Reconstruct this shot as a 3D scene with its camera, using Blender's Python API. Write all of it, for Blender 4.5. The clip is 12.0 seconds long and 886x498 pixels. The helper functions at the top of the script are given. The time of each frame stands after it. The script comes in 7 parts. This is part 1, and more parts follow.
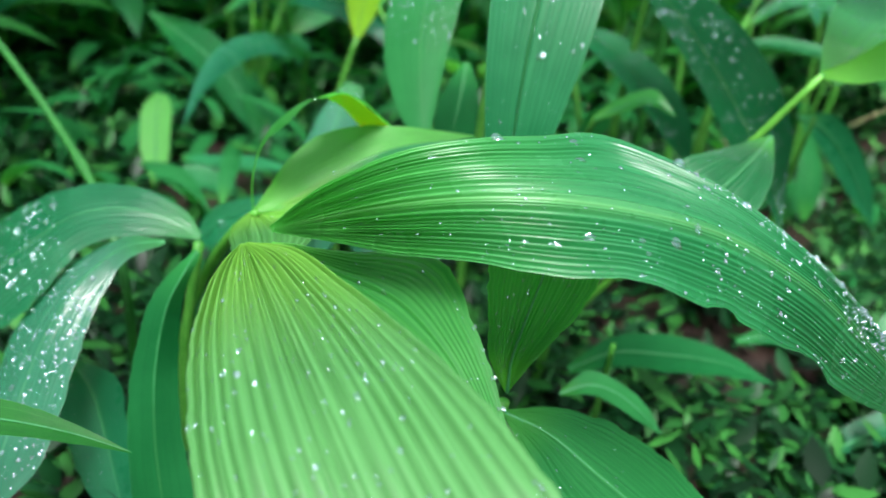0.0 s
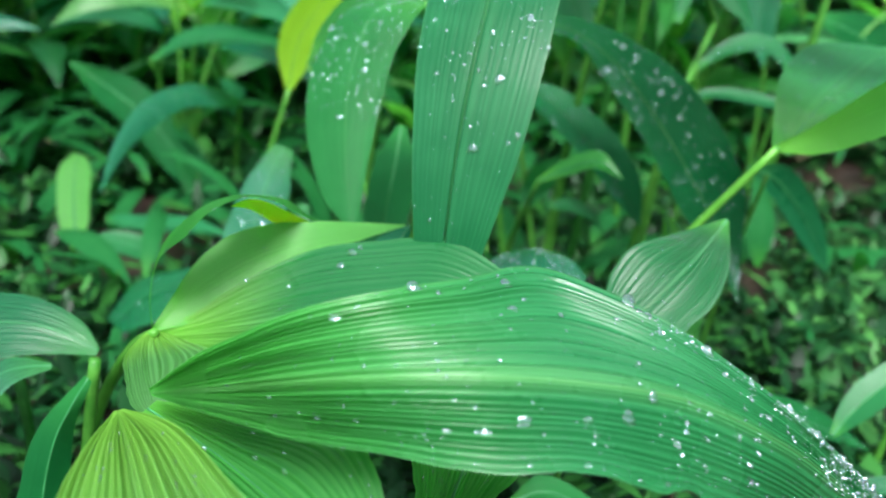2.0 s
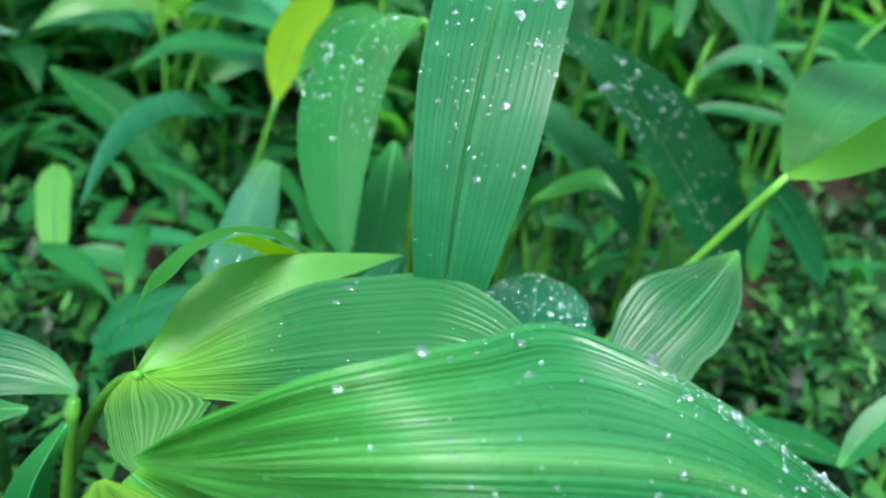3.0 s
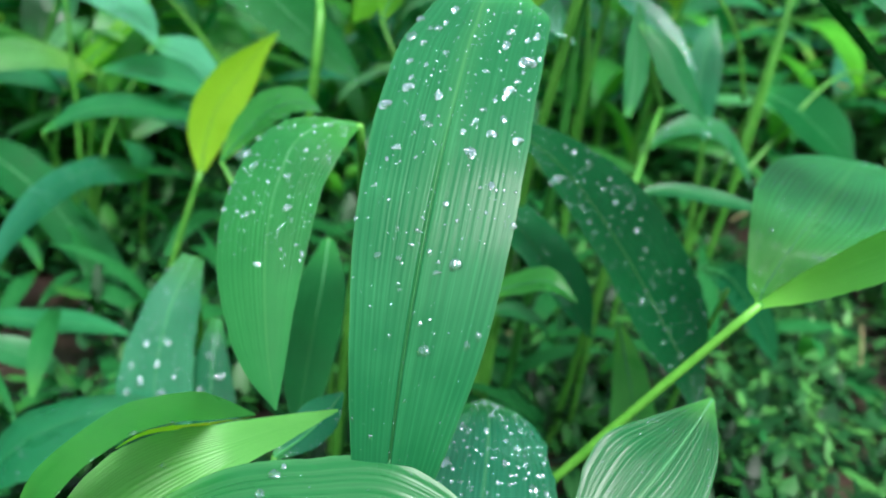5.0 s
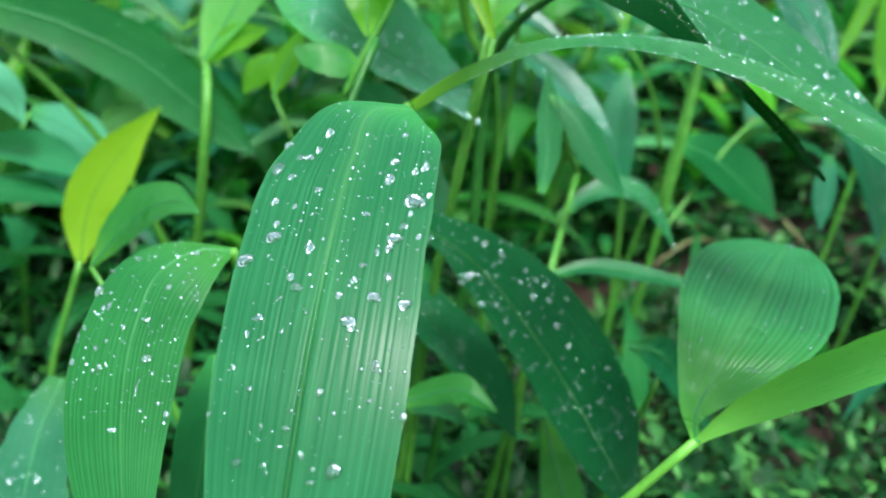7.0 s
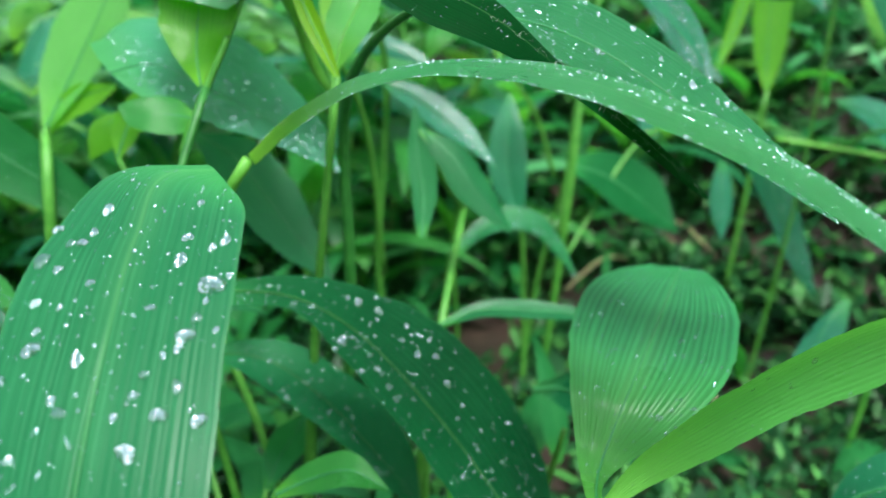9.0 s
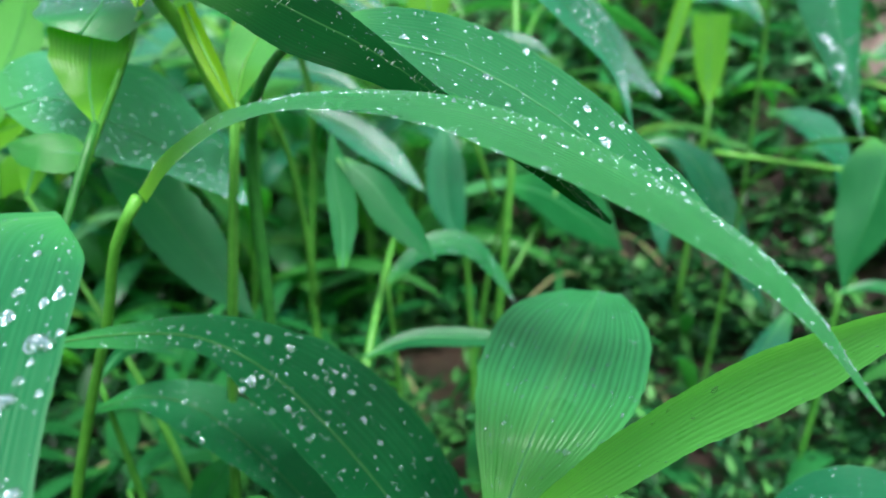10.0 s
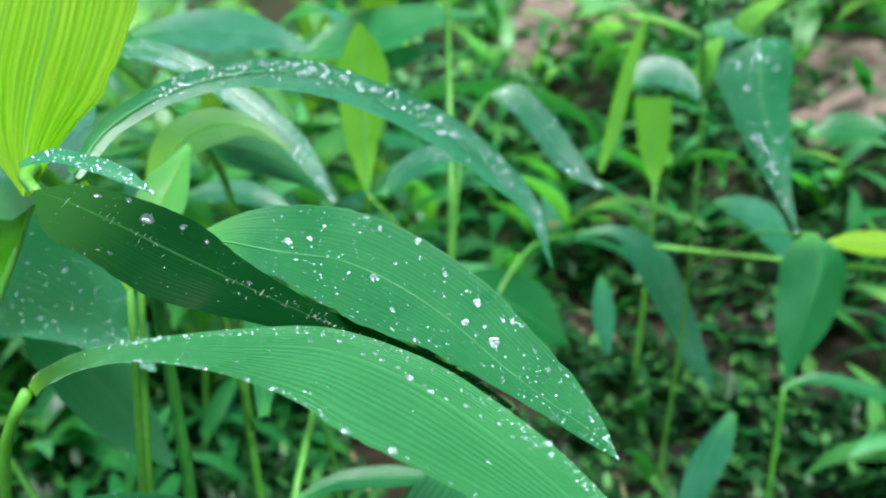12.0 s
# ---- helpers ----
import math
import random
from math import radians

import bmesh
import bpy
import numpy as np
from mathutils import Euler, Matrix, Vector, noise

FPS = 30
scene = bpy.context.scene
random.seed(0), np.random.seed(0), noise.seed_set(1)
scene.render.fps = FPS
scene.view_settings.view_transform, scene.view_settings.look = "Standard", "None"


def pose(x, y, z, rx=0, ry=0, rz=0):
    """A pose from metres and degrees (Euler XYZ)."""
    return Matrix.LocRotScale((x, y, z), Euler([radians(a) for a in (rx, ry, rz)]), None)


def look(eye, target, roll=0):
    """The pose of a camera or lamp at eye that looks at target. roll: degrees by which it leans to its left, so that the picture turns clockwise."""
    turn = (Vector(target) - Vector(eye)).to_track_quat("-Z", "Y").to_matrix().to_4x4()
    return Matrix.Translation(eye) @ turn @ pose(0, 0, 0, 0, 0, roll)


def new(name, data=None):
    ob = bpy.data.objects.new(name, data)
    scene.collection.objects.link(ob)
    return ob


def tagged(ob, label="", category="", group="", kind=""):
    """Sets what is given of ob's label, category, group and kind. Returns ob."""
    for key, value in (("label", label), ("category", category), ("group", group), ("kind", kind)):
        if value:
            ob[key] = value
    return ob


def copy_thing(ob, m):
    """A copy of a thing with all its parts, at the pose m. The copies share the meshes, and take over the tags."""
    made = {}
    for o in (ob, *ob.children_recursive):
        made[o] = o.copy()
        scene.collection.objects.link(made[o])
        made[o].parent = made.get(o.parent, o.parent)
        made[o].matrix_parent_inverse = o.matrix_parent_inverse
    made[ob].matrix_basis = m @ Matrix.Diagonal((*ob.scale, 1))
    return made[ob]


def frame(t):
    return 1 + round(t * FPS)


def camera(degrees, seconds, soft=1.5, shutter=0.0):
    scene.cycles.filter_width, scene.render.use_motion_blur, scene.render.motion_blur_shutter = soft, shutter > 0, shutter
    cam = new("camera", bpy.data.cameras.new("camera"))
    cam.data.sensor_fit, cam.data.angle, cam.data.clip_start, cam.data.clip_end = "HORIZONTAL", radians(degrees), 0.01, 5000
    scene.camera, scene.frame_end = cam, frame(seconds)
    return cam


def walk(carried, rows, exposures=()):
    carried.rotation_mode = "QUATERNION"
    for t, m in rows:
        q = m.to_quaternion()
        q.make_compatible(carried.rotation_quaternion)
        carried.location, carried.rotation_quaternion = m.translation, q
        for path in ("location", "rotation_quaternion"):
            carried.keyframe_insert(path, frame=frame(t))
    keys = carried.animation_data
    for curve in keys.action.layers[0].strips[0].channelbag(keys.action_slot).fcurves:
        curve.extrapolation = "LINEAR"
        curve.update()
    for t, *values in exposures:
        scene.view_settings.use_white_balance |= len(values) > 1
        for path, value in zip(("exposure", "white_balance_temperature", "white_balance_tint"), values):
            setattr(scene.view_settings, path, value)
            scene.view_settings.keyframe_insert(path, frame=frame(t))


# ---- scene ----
cam = camera(56.8, 12.0, soft=1.8)
PATH = [
    (0, (-0.0621, -0.1369, 0.3306), (0.0691, 0.7452, -0.1218), 8.05),
    (0.5, (-0.0604, -0.1266, 0.3344), (0.0850, 0.7568, -0.1111), 7.90),
    (1, (-0.0539, -0.1128, 0.3393), (0.1070, 0.7738, -0.0944), 7.73),
    (1.5, (-0.0481, -0.0994, 0.3446), (0.1308, 0.7889, -0.0782), 7.63),
    (2, (-0.0486, -0.0911, 0.3467), (0.1340, 0.7950, -0.0794), 7.66),
    (2.5, (-0.0515, -0.0820, 0.3473), (0.1400, 0.8013, -0.0805), 8.34),
    (3, (-0.0522, -0.0708, 0.3514), (0.1492, 0.8112, -0.0747), 8.35),
    (5, (-0.0475, -0.0161, 0.3769), (0.2266, 0.8610, -0.0175), 9.45),
    (5.5, (-0.0429, -0.0025, 0.3832), (0.2469, 0.8733, -0.0027), 9.87),
    (6, (-0.0367, 0.0093, 0.3908), (0.2767, 0.8804, 0.0127), 9.30),
    (6.5, (-0.0283, 0.0208, 0.3967), (0.3037, 0.8881, 0.0260), 8.99),
    (7, (-0.0231, 0.0349, 0.4007), (0.3317, 0.8982, 0.0418), 8.57),
    (7.2, (-0.0211, 0.0391, 0.4031), (0.3437, 0.9006, 0.0501), 8.24),
    (8.8, (0.0111, 0.0637, 0.3995), (0.4401, 0.9105, 0.0851), 4.76),
    (9, (0.0165, 0.0624, 0.3987), (0.4546, 0.9058, 0.0878), 4.03),
    (9.5, (0.0322, 0.0595, 0.3963), (0.4940, 0.8935, 0.0943), 2.91),
    (10, (0.0458, 0.0608, 0.4022), (0.5146, 0.8957, 0.1137), 2.60),
    (10.5, (0.0560, 0.0660, 0.4126), (0.5406, 0.8981, 0.1427), 2.72),
    (11, (0.0686, 0.0693, 0.4262), (0.5755, 0.8922, 0.1693), 1.92),
    (11.5, (0.0767, 0.0664, 0.4404), (0.5843, 0.8914, 0.1918), 1.08),
    (12, (0.0785, 0.0634, 0.4519), (0.5765, 0.8968, 0.2122), 1.22),
]
walk(cam, [(t, look(eye, target, roll)) for t, eye, target, roll in PATH])

cam.data.dof.use_dof = True
cam.data.dof.focus_distance, cam.data.dof.aperture_fstop = 0.23, 10.5

# ---- world, sun and exposure ----
world = bpy.data.worlds.new("sky")
scene.world = world
world.use_nodes = True
wn, wl = world.node_tree.nodes, world.node_tree.links
sky = wn.new("ShaderNodeTexSky")
sky.sky_type = "NISHITA"
sky.sun_disc = False
sky.sun_elevation, sky.sun_rotation = radians(63), radians(192)
sky.air_density, sky.dust_density, sky.ozone_density = 1.0, 3.0, 1.0
wn["Background"].inputs["Strength"].default_value = 0.094
cloud = wn.new("ShaderNodeHueSaturation")
cloud.inputs["Saturation"].default_value = 0.5
wl.new(sky.outputs["Color"], cloud.inputs["Color"])
wl.new(cloud.outputs["Color"], wn["Background"].inputs["Color"])
sun = new("sun", bpy.data.lights.new("sun", "SUN"))
sun.data.energy, sun.data.angle, sun.data.color = 1.8, radians(24), (1.0, 1.0, 1.0)
sun.matrix_world = look((-0.35, -1.6, 3.2), (0, 0, 0))
scene.view_settings.exposure = 1.77


# ---- materials ----
def material(name):
    m = bpy.data.materials.new(name)
    m.use_nodes = True
    n, l = m.node_tree.nodes, m.node_tree.links
    return m, n, l, n["Principled BSDF"]


def node(n, kind, **values):
    made = n.new(kind)
    for key, value in values.items():
        if key in made.inputs:
            made.inputs[key].default_value = value
    return made


def ramp(n, l, fac, stops):
    r = n.new("ShaderNodeValToRGB")
    while len(r.color_ramp.elements) < len(stops):
        r.color_ramp.elements.new(0.5)
    for e, (at, c) in zip(r.color_ramp.elements, stops):
        e.position, e.color = at, (*c, 1)
    l.new(fac, r.inputs[0])
    return r


def maths(n, l, kind, a, b=None, c=None):
    q = n.new("ShaderNodeMath")
    q.operation = kind
    for k, v in enumerate((a, b, c)):
        if v is None:
            continue
        if isinstance(v, (int, float)):
            q.inputs[k].default_value = v
        else:
            l.new(v, q.inputs[k])
    return q.outputs[0]


def leaf_material(name, deep, pale, base, glow, rough=0.34, ribs=12.0, vary=0.12, base_reach=0.22, bump=0.25, spec=0.3, band=0.0, stripe=0.06, rim_at=0.08, wet=0.3, sharp=2.0, band_wide=0.3):
    """A grass blade: u runs from base to tip, v across it; paler ribs, a pale base, fine length-wise grain."""
    m, n, l, b = material(name)
    deep, pale = [(c[0] * 1.35, c[1] * 1.0, c[2] * 1.18) for c in (deep, pale)]
    uv = n.new("ShaderNodeUVMap")
    sep = n.new("ShaderNodeSeparateXYZ")
    l.new(uv.outputs[0], sep.inputs[0])
    u, v = sep.outputs[0], sep.outputs[1]
    across = maths(n, l, "ABSOLUTE", maths(n, l, "SUBTRACT", maths(n, l, "MULTIPLY", v, 2.0), 1.0))
    info = n.new("ShaderNodeObjectInfo")
    place = n.new("ShaderNodeCombineXYZ")
    l.new(maths(n, l, "MULTIPLY", v, 9.0), place.inputs[0])
    l.new(maths(n, l, "MULTIPLY", info.outputs["Random"], 40.0), place.inputs[1])
    l.new(maths(n, l, "MULTIPLY", u, 0.3), place.inputs[2])
    shift = node(n, "ShaderNodeTexNoise", Scale=1.0, Detail=1.0)
    l.new(place.outputs[0], shift.inputs["Vector"])
    bent = maths(n, l, "ADD", across, maths(n, l, "MULTIPLY", shift.outputs[0], 0.16))
    rib = maths(n, l, "SUBTRACT", 1.0, maths(n, l, "MULTIPLY", 2.0, maths(n, l, "POWER", maths(n, l, "ABSOLUTE", maths(n, l, "COSINE", maths(n, l, "MULTIPLY", bent, ribs * math.pi))), sharp)))
    thread = n.new("ShaderNodeCombineXYZ")
    l.new(maths(n, l, "MULTIPLY", u, 0.8), thread.inputs[0])
    l.new(maths(n, l, "MULTIPLY", v, ribs * 9.0), thread.inputs[1])
    threads = node(n, "ShaderNodeTexNoise", Scale=1.0, Detail=2.0)
    l.new(thread.outputs[0], threads.inputs["Vector"])
    fine = maths(n, l, "MULTIPLY", maths(n, l, "SUBTRACT", threads.outputs[0], 0.5), 3.0)
    coord = n.new("ShaderNodeTexCoord")
    blotch = node(n, "ShaderNodeTexNoise", Scale=38.0, Detail=4.0)
    l.new(coord.outputs["Object"], blotch.inputs["Vector"])
    grain = node(n, "ShaderNodeTexNoise", Scale=9.0, Detail=3.0)
    stretch = n.new("ShaderNodeCombineXYZ")
    l.new(maths(n, l, "MULTIPLY", u, 0.6), stretch.inputs[0])
    l.new(maths(n, l, "MULTIPLY", v, 14.0), stretch.inputs[1])
    l.new(stretch.outputs[0], grain.inputs["Vector"])
    mix_at = maths(n, l, "ADD", maths(n, l, "MULTIPLY", rib, stripe), maths(n, l, "MULTIPLY", blotch.outputs[0], 0.5))
    mix_at = maths(n, l, "ADD", mix_at, maths(n, l, "MULTIPLY", grain.outputs[0], 0.35))
    mix_at = maths(n, l, "ADD", mix_at, maths(n, l, "MULTIPLY", fine, 0.10))
    mix_at = maths(n, l, "ADD", mix_at, maths(n, l, "MULTIPLY", maths(n, l, "SUBTRACT", info.outputs["Random"], 0.5), vary * 4))
    body = ramp(n, l, mix_at, [(0.2, deep), (0.75, pale)])
    near = ramp(n, l, maths(n, l, "DIVIDE", u, base_reach), [(0.0, (1, 1, 1)), (1.0, (0, 0, 0))])
    near.color_ramp.interpolation = "EASE"
    col = n.new("ShaderNodeMix")
    col.data_type = "RGBA"
    l.new(near.outputs[0], col.inputs[0])
    l.new(body.outputs[0], col.inputs[6])
    col.inputs[7].default_value = (*base, 1)
    # the pale line of the midrib
    line = ramp(n, l, across, [(0.0, (1, 1, 1)), (0.035, (0, 0, 0))])
    col2 = n.new("ShaderNodeMix")
    col2.data_type = "RGBA"
    rim = ramp(n, l, across, [(0.965, (0, 0, 0)), (0.99, (1, 1, 1))])
    # pale band along the midrib, with the sheen of its hollow painted in
    wide = ramp(n, l, across, [(0.0, (1, 1, 1)), (band_wide, (0, 0, 0))])
    wide.color_ramp.interpolation = "EASE"
    pale_at = maths(n, l, "MULTIPLY", wide.outputs[0], maths(n, l, "MULTIPLY", maths(n, l, "POWER", maths(n, l, "SUBTRACT", 1.0, u), 1.6), band))
    l.new(maths(n, l, "ADD", maths(n, l, "MULTIPLY", line.outputs[0], 0.15), maths(n, l, "ADD", pale_at, maths(n, l, "MULTIPLY", rim.outputs[0], rim_at))), col2.inputs[0])
    l.new(col.outputs[2], col2.inputs[6])
    col2.inputs[7].default_value = (0.15, 0.42, 0.14, 1)
    l.new(col2.outputs[2], b.inputs["Base Color"])
    b.inputs["Roughness"].default_value = rough
    r = ramp(n, l, blotch.outputs[0], [(0.3, (rough * 0.75,) * 3), (0.7, (rough * 1.3,) * 3)])
    l.new(r.outputs[0], b.inputs["Roughness"])
    b.inputs["Specular IOR Level"].default_value = spec * 0.75
    if wet >= 0.4:
        # water lies on these leaves in patches
        film = ramp(n, l, blotch.outputs[0], [(0.44, (0.1, 0.1, 0.1)), (0.58, (1, 1, 1))])
        l.new(maths(n, l, "MULTIPLY", film.outputs[0], wet), b.inputs["Coat Weight"])
    else:
        b.inputs["Coat Weight"].default_value = wet
    b.inputs["Coat Roughness"].default_value = 0.16
    b.inputs["Coat IOR"].default_value = 1.4
    bp = node(n, "ShaderNodeBump", Strength=bump, Distance=0.0005)
    height = maths(n, l, "ADD", maths(n, l, "MULTIPLY", rib, 0.6), maths(n, l, "ADD", maths(n, l, "MULTIPLY", fine, 0.25), grain.outputs[0]))
    l.new(height, bp.inputs["Height"])
    l.new(bp.outputs[0], b.inputs["Normal"])
    l.new(bp.outputs[0], b.inputs["Coat Normal"])
    t = n.new("ShaderNodeBsdfTranslucent")
    hs = n.new("ShaderNodeMix")
    hs.data_type, hs.blend_type = "RGBA", "MULTIPLY"
    hs.inputs[0].default_value = 1.0
    l.new(col2.outputs[2], hs.inputs[6])
    hs.inputs[7].default_value = (2.4, 2.3, 0.9, 1)
    l.new(hs.outputs[2], t.inputs["Color"])
    l.new(bp.outputs[0], t.inputs["Normal"])
    mx = n.new("ShaderNodeMixShader")
    mx.inputs[0].default_value = glow
    l.new(b.outputs[0], mx.inputs[1])
    l.new(t.outputs[0], mx.inputs[2])
    l.new(mx.outputs[0], n["Material Output"].inputs["Surface"])
    return m


DEEP = leaf_material("leaf deep green", (0.004, 0.105, 0.036), (0.014, 0.185, 0.070), (0.02, 0.19, 0.05), 0.2, band=0.06, base_reach=0.12, stripe=0.04)
CLEAR = leaf_material("leaf bluish green", (0.006, 0.112, 0.034), (0.022, 0.225, 0.076), (0.03, 0.22, 0.06), 0.24, band=0.10, base_reach=0.12, stripe=0.05, spec=0.22, rough=0.42, ribs=9.0, wet=0.09, bump=0.11)
# Besides the wet gloss, bluish sky sheen is put into the base colour.
SHEEN = leaf_material("wet leaf with bluish sky sheen in its colour", (0.006, 0.125, 0.055), (0.022, 0.225, 0.110), (0.03, 0.22, 0.06), 0.42, rough=0.24, spec=0.75, wet=0.8)
LONG = leaf_material("long pleated leaf", (0.005, 0.090, 0.022), (0.015, 0.185, 0.054), (0.07, 0.36, 0.06), 0.24, base_reach=0.4, band=0.6, band_wide=0.2, stripe=0.09, bump=0.16, rough=0.26, spec=0.5, wet=0.45)
MID = leaf_material("leaf green", (0.005, 0.115, 0.030), (0.020, 0.205, 0.058), (0.05, 0.26, 0.05), 0.34, base_reach=0.15, bump=0.14)
WARM = leaf_material("leaf grass green", (0.006, 0.110, 0.012), (0.028, 0.220, 0.030), (0.07, 0.30, 0.04), 0.42, base_reach=0.3, stripe=0.16)
BRIGHT = leaf_material("leaf bright green", (0.016, 0.190, 0.030), (0.050, 0.310, 0.060), (0.09, 0.34, 0.05), 0.46, base_reach=0.3, stripe=0.1, spec=0.4)
# Pale bluish sheen of the sky is painted into this leaf's green.
MILKY_SHEEN = leaf_material("leaf green with pale sky sheen in its colour", (0.035, 0.290, 0.130), (0.080, 0.410, 0.220), (0.07, 0.34, 0.12), 0.5, spec=0.4)
FAN = leaf_material("fan leaf", (0.004, 0.085, 0.024), (0.020, 0.225, 0.064), (0.08, 0.32, 0.05), 0.26, base_reach=0.65, stripe=0.14, spec=0.35, band=0.35, wet=0.15)
PALE = leaf_material("leaf pale grass green", (0.050, 0.300, 0.045), (0.090, 0.400, 0.085), (0.10, 0.38, 0.05), 0.46, base_reach=0.3, stripe=0.08, spec=0.4)
ARCH = leaf_material("arching leaf", (0.010, 0.140, 0.034), (0.026, 0.220, 0.062), (0.16, 0.42, 0.06), 0.3, base_reach=0.4, stripe=0.05, spec=0.36)
YOUNG = leaf_material("leaf young green", (0.021, 0.128, 0.020), (0.055, 0.250, 0.060), (0.14, 0.35, 0.045), 0.22, rough=0.34, ribs=9.0, base_reach=0.5, stripe=0.3, spec=0.45, wet=0.2)
ROLLED = leaf_material("rolled leaf light green", (0.055, 0.330, 0.060), (0.098, 0.450, 0.108), (0.14, 0.42, 0.07), 0.4, ribs=7.0, base_reach=0.4, stripe=0.10, spec=0.3)
# Light shining through the leaf is painted as this strong yellow.
GOLD_BACKLIT = leaf_material("leaf flap with light through it as yellow", (0.40, 0.52, 0.015), (0.50, 0.60, 0.025), (0.45, 0.58, 0.03), 0.35, ribs=6.0, stripe=0.1, wet=0.1)
# Darker twin of the matt leaf: shade on dim leaves is in its colour.
SHADE = leaf_material("leaf matt green darkened for shade", (0.003, 0.075, 0.016), (0.009, 0.140, 0.034), (0.02, 0.17, 0.04), 0.24, spec=0.08, rough=0.5, wet=0.0)
MATT = leaf_material("leaf matt green", (0.005, 0.100, 0.020), (0.018, 0.185, 0.044), (0.04, 0.22, 0.04), 0.32, spec=0.12, rough=0.45, wet=0.05)
LIME = leaf_material("leaf lime green", (0.040, 0.240, 0.010), (0.080, 0.330, 0.020), (0.14, 0.40, 0.03), 0.5, ribs=9.0, stripe=0.12, base_reach=0.3)
YELLOW = leaf_material("leaf yellow green", (0.098, 0.32, 0.008), (0.17, 0.44, 0.020), (0.24, 0.45, 0.03), 0.50, ribs=11.0, stripe=0.25)
DARK = leaf_material("leaf dark green", (0.003, 0.080, 0.020), (0.008, 0.145, 0.042), (0.02, 0.17, 0.04), 0.2, spec=0.1, rim_at=0.05, wet=0.04)
# Shade on the leaf's underside is put into this near-black green.
UNDER_SHADED = leaf_material("leaf underside with shade in its colour", (0.0006, 0.022, 0.004), (0.0014, 0.044, 0.008), (0.02, 0.10, 0.02), 0.42, spec=0.03, rough=0.6, bump=0.1, rim_at=0.0, wet=0.03)
GLOSS = leaf_material("wet glossy leaf", (0.004, 0.095, 0.030), (0.014, 0.180, 0.062), (0.03, 0.18, 0.05), 0.2, rough=0.3, spec=0.35, wet=0.42)
GLAZE = leaf_material("leaf under a film of water", (0.008, 0.100, 0.040), (0.022, 0.190, 0.085), (0.03, 0.18, 0.05), 0.2, rough=0.2, spec=0.9, wet=0.95)
FIELD = leaf_material("field leaf", (0.010, 0.120, 0.034), (0.065, 0.350, 0.120), (0.06, 0.28, 0.05), 0.4, vary=0.26, rough=0.3, spec=0.6)
# Field leaf made paler: brighter light over the far growth is painted in.
FAR = leaf_material("far leaf with brighter light in its colour", (0.022, 0.150, 0.048), (0.120, 0.420, 0.150), (0.12, 0.34, 0.07), 0.4, vary=0.24, rough=0.34, spec=0.5)


def plain_material(name, a, b_col, scale, rough, bump=0.3, spec=0.4, distance=0.001):
    m, n, l, b = material(name)
    coord = n.new("ShaderNodeTexCoord")
    big = node(n, "ShaderNodeTexNoise", Scale=scale, Detail=6.0, Roughness=0.65)
    l.new(coord.outputs["Object"], big.inputs["Vector"])
    info = n.new("ShaderNodeObjectInfo")
    s = maths(n, l, "ADD", big.outputs[0], maths(n, l, "MULTIPLY", maths(n, l, "SUBTRACT", info.outputs["Random"], 0.5), 0.2))
    l.new(ramp(n, l, s, [(0.32, a), (0.68, b_col)]).outputs[0], b.inputs["Base Color"])
    b.inputs["Roughness"].default_value = rough
    b.inputs["Specular IOR Level"].default_value = spec
    bp = node(n, "ShaderNodeBump", Strength=bump, Distance=distance)
    l.new(big.outputs[0], bp.inputs["Height"])
    l.new(bp.outputs[0], b.inputs["Normal"])
    return m


STEM = plain_material("stem green", (0.035, 0.19, 0.02), (0.085, 0.29, 0.04), 120, 0.45)
RIB = plain_material("midrib green", (0.02, 0.19, 0.05), (0.05, 0.26, 0.09), 150, 0.4)
STEM_DARK = plain_material("stem dark green", (0.010, 0.10, 0.014), (0.028, 0.17, 0.025), 120, 0.45)
STEM_PALE = plain_material("stem pale green", (0.06, 0.26, 0.025), (0.11, 0.36, 0.045), 120, 0.4)
STRAW = plain_material("dry stalk", (0.26, 0.24, 0.12), (0.40, 0.36, 0.20), 90, 0.6)
SOIL = plain_material("soil", (0.006, 0.004, 0.003), (0.040, 0.022, 0.016), 26, 0.5, 0.9, 0.5, 0.01)
# Pinkish earth, paler because the light on the bank is in its colour.
EARTH = plain_material("bare earth", (0.16, 0.11, 0.10), (0.33, 0.25, 0.23), 40, 0.7, 0.8, 0.3, 0.004)
PETAL = plain_material("orange petal", (0.75, 0.20, 0.01), (0.9, 0.35, 0.02), 300, 0.5)


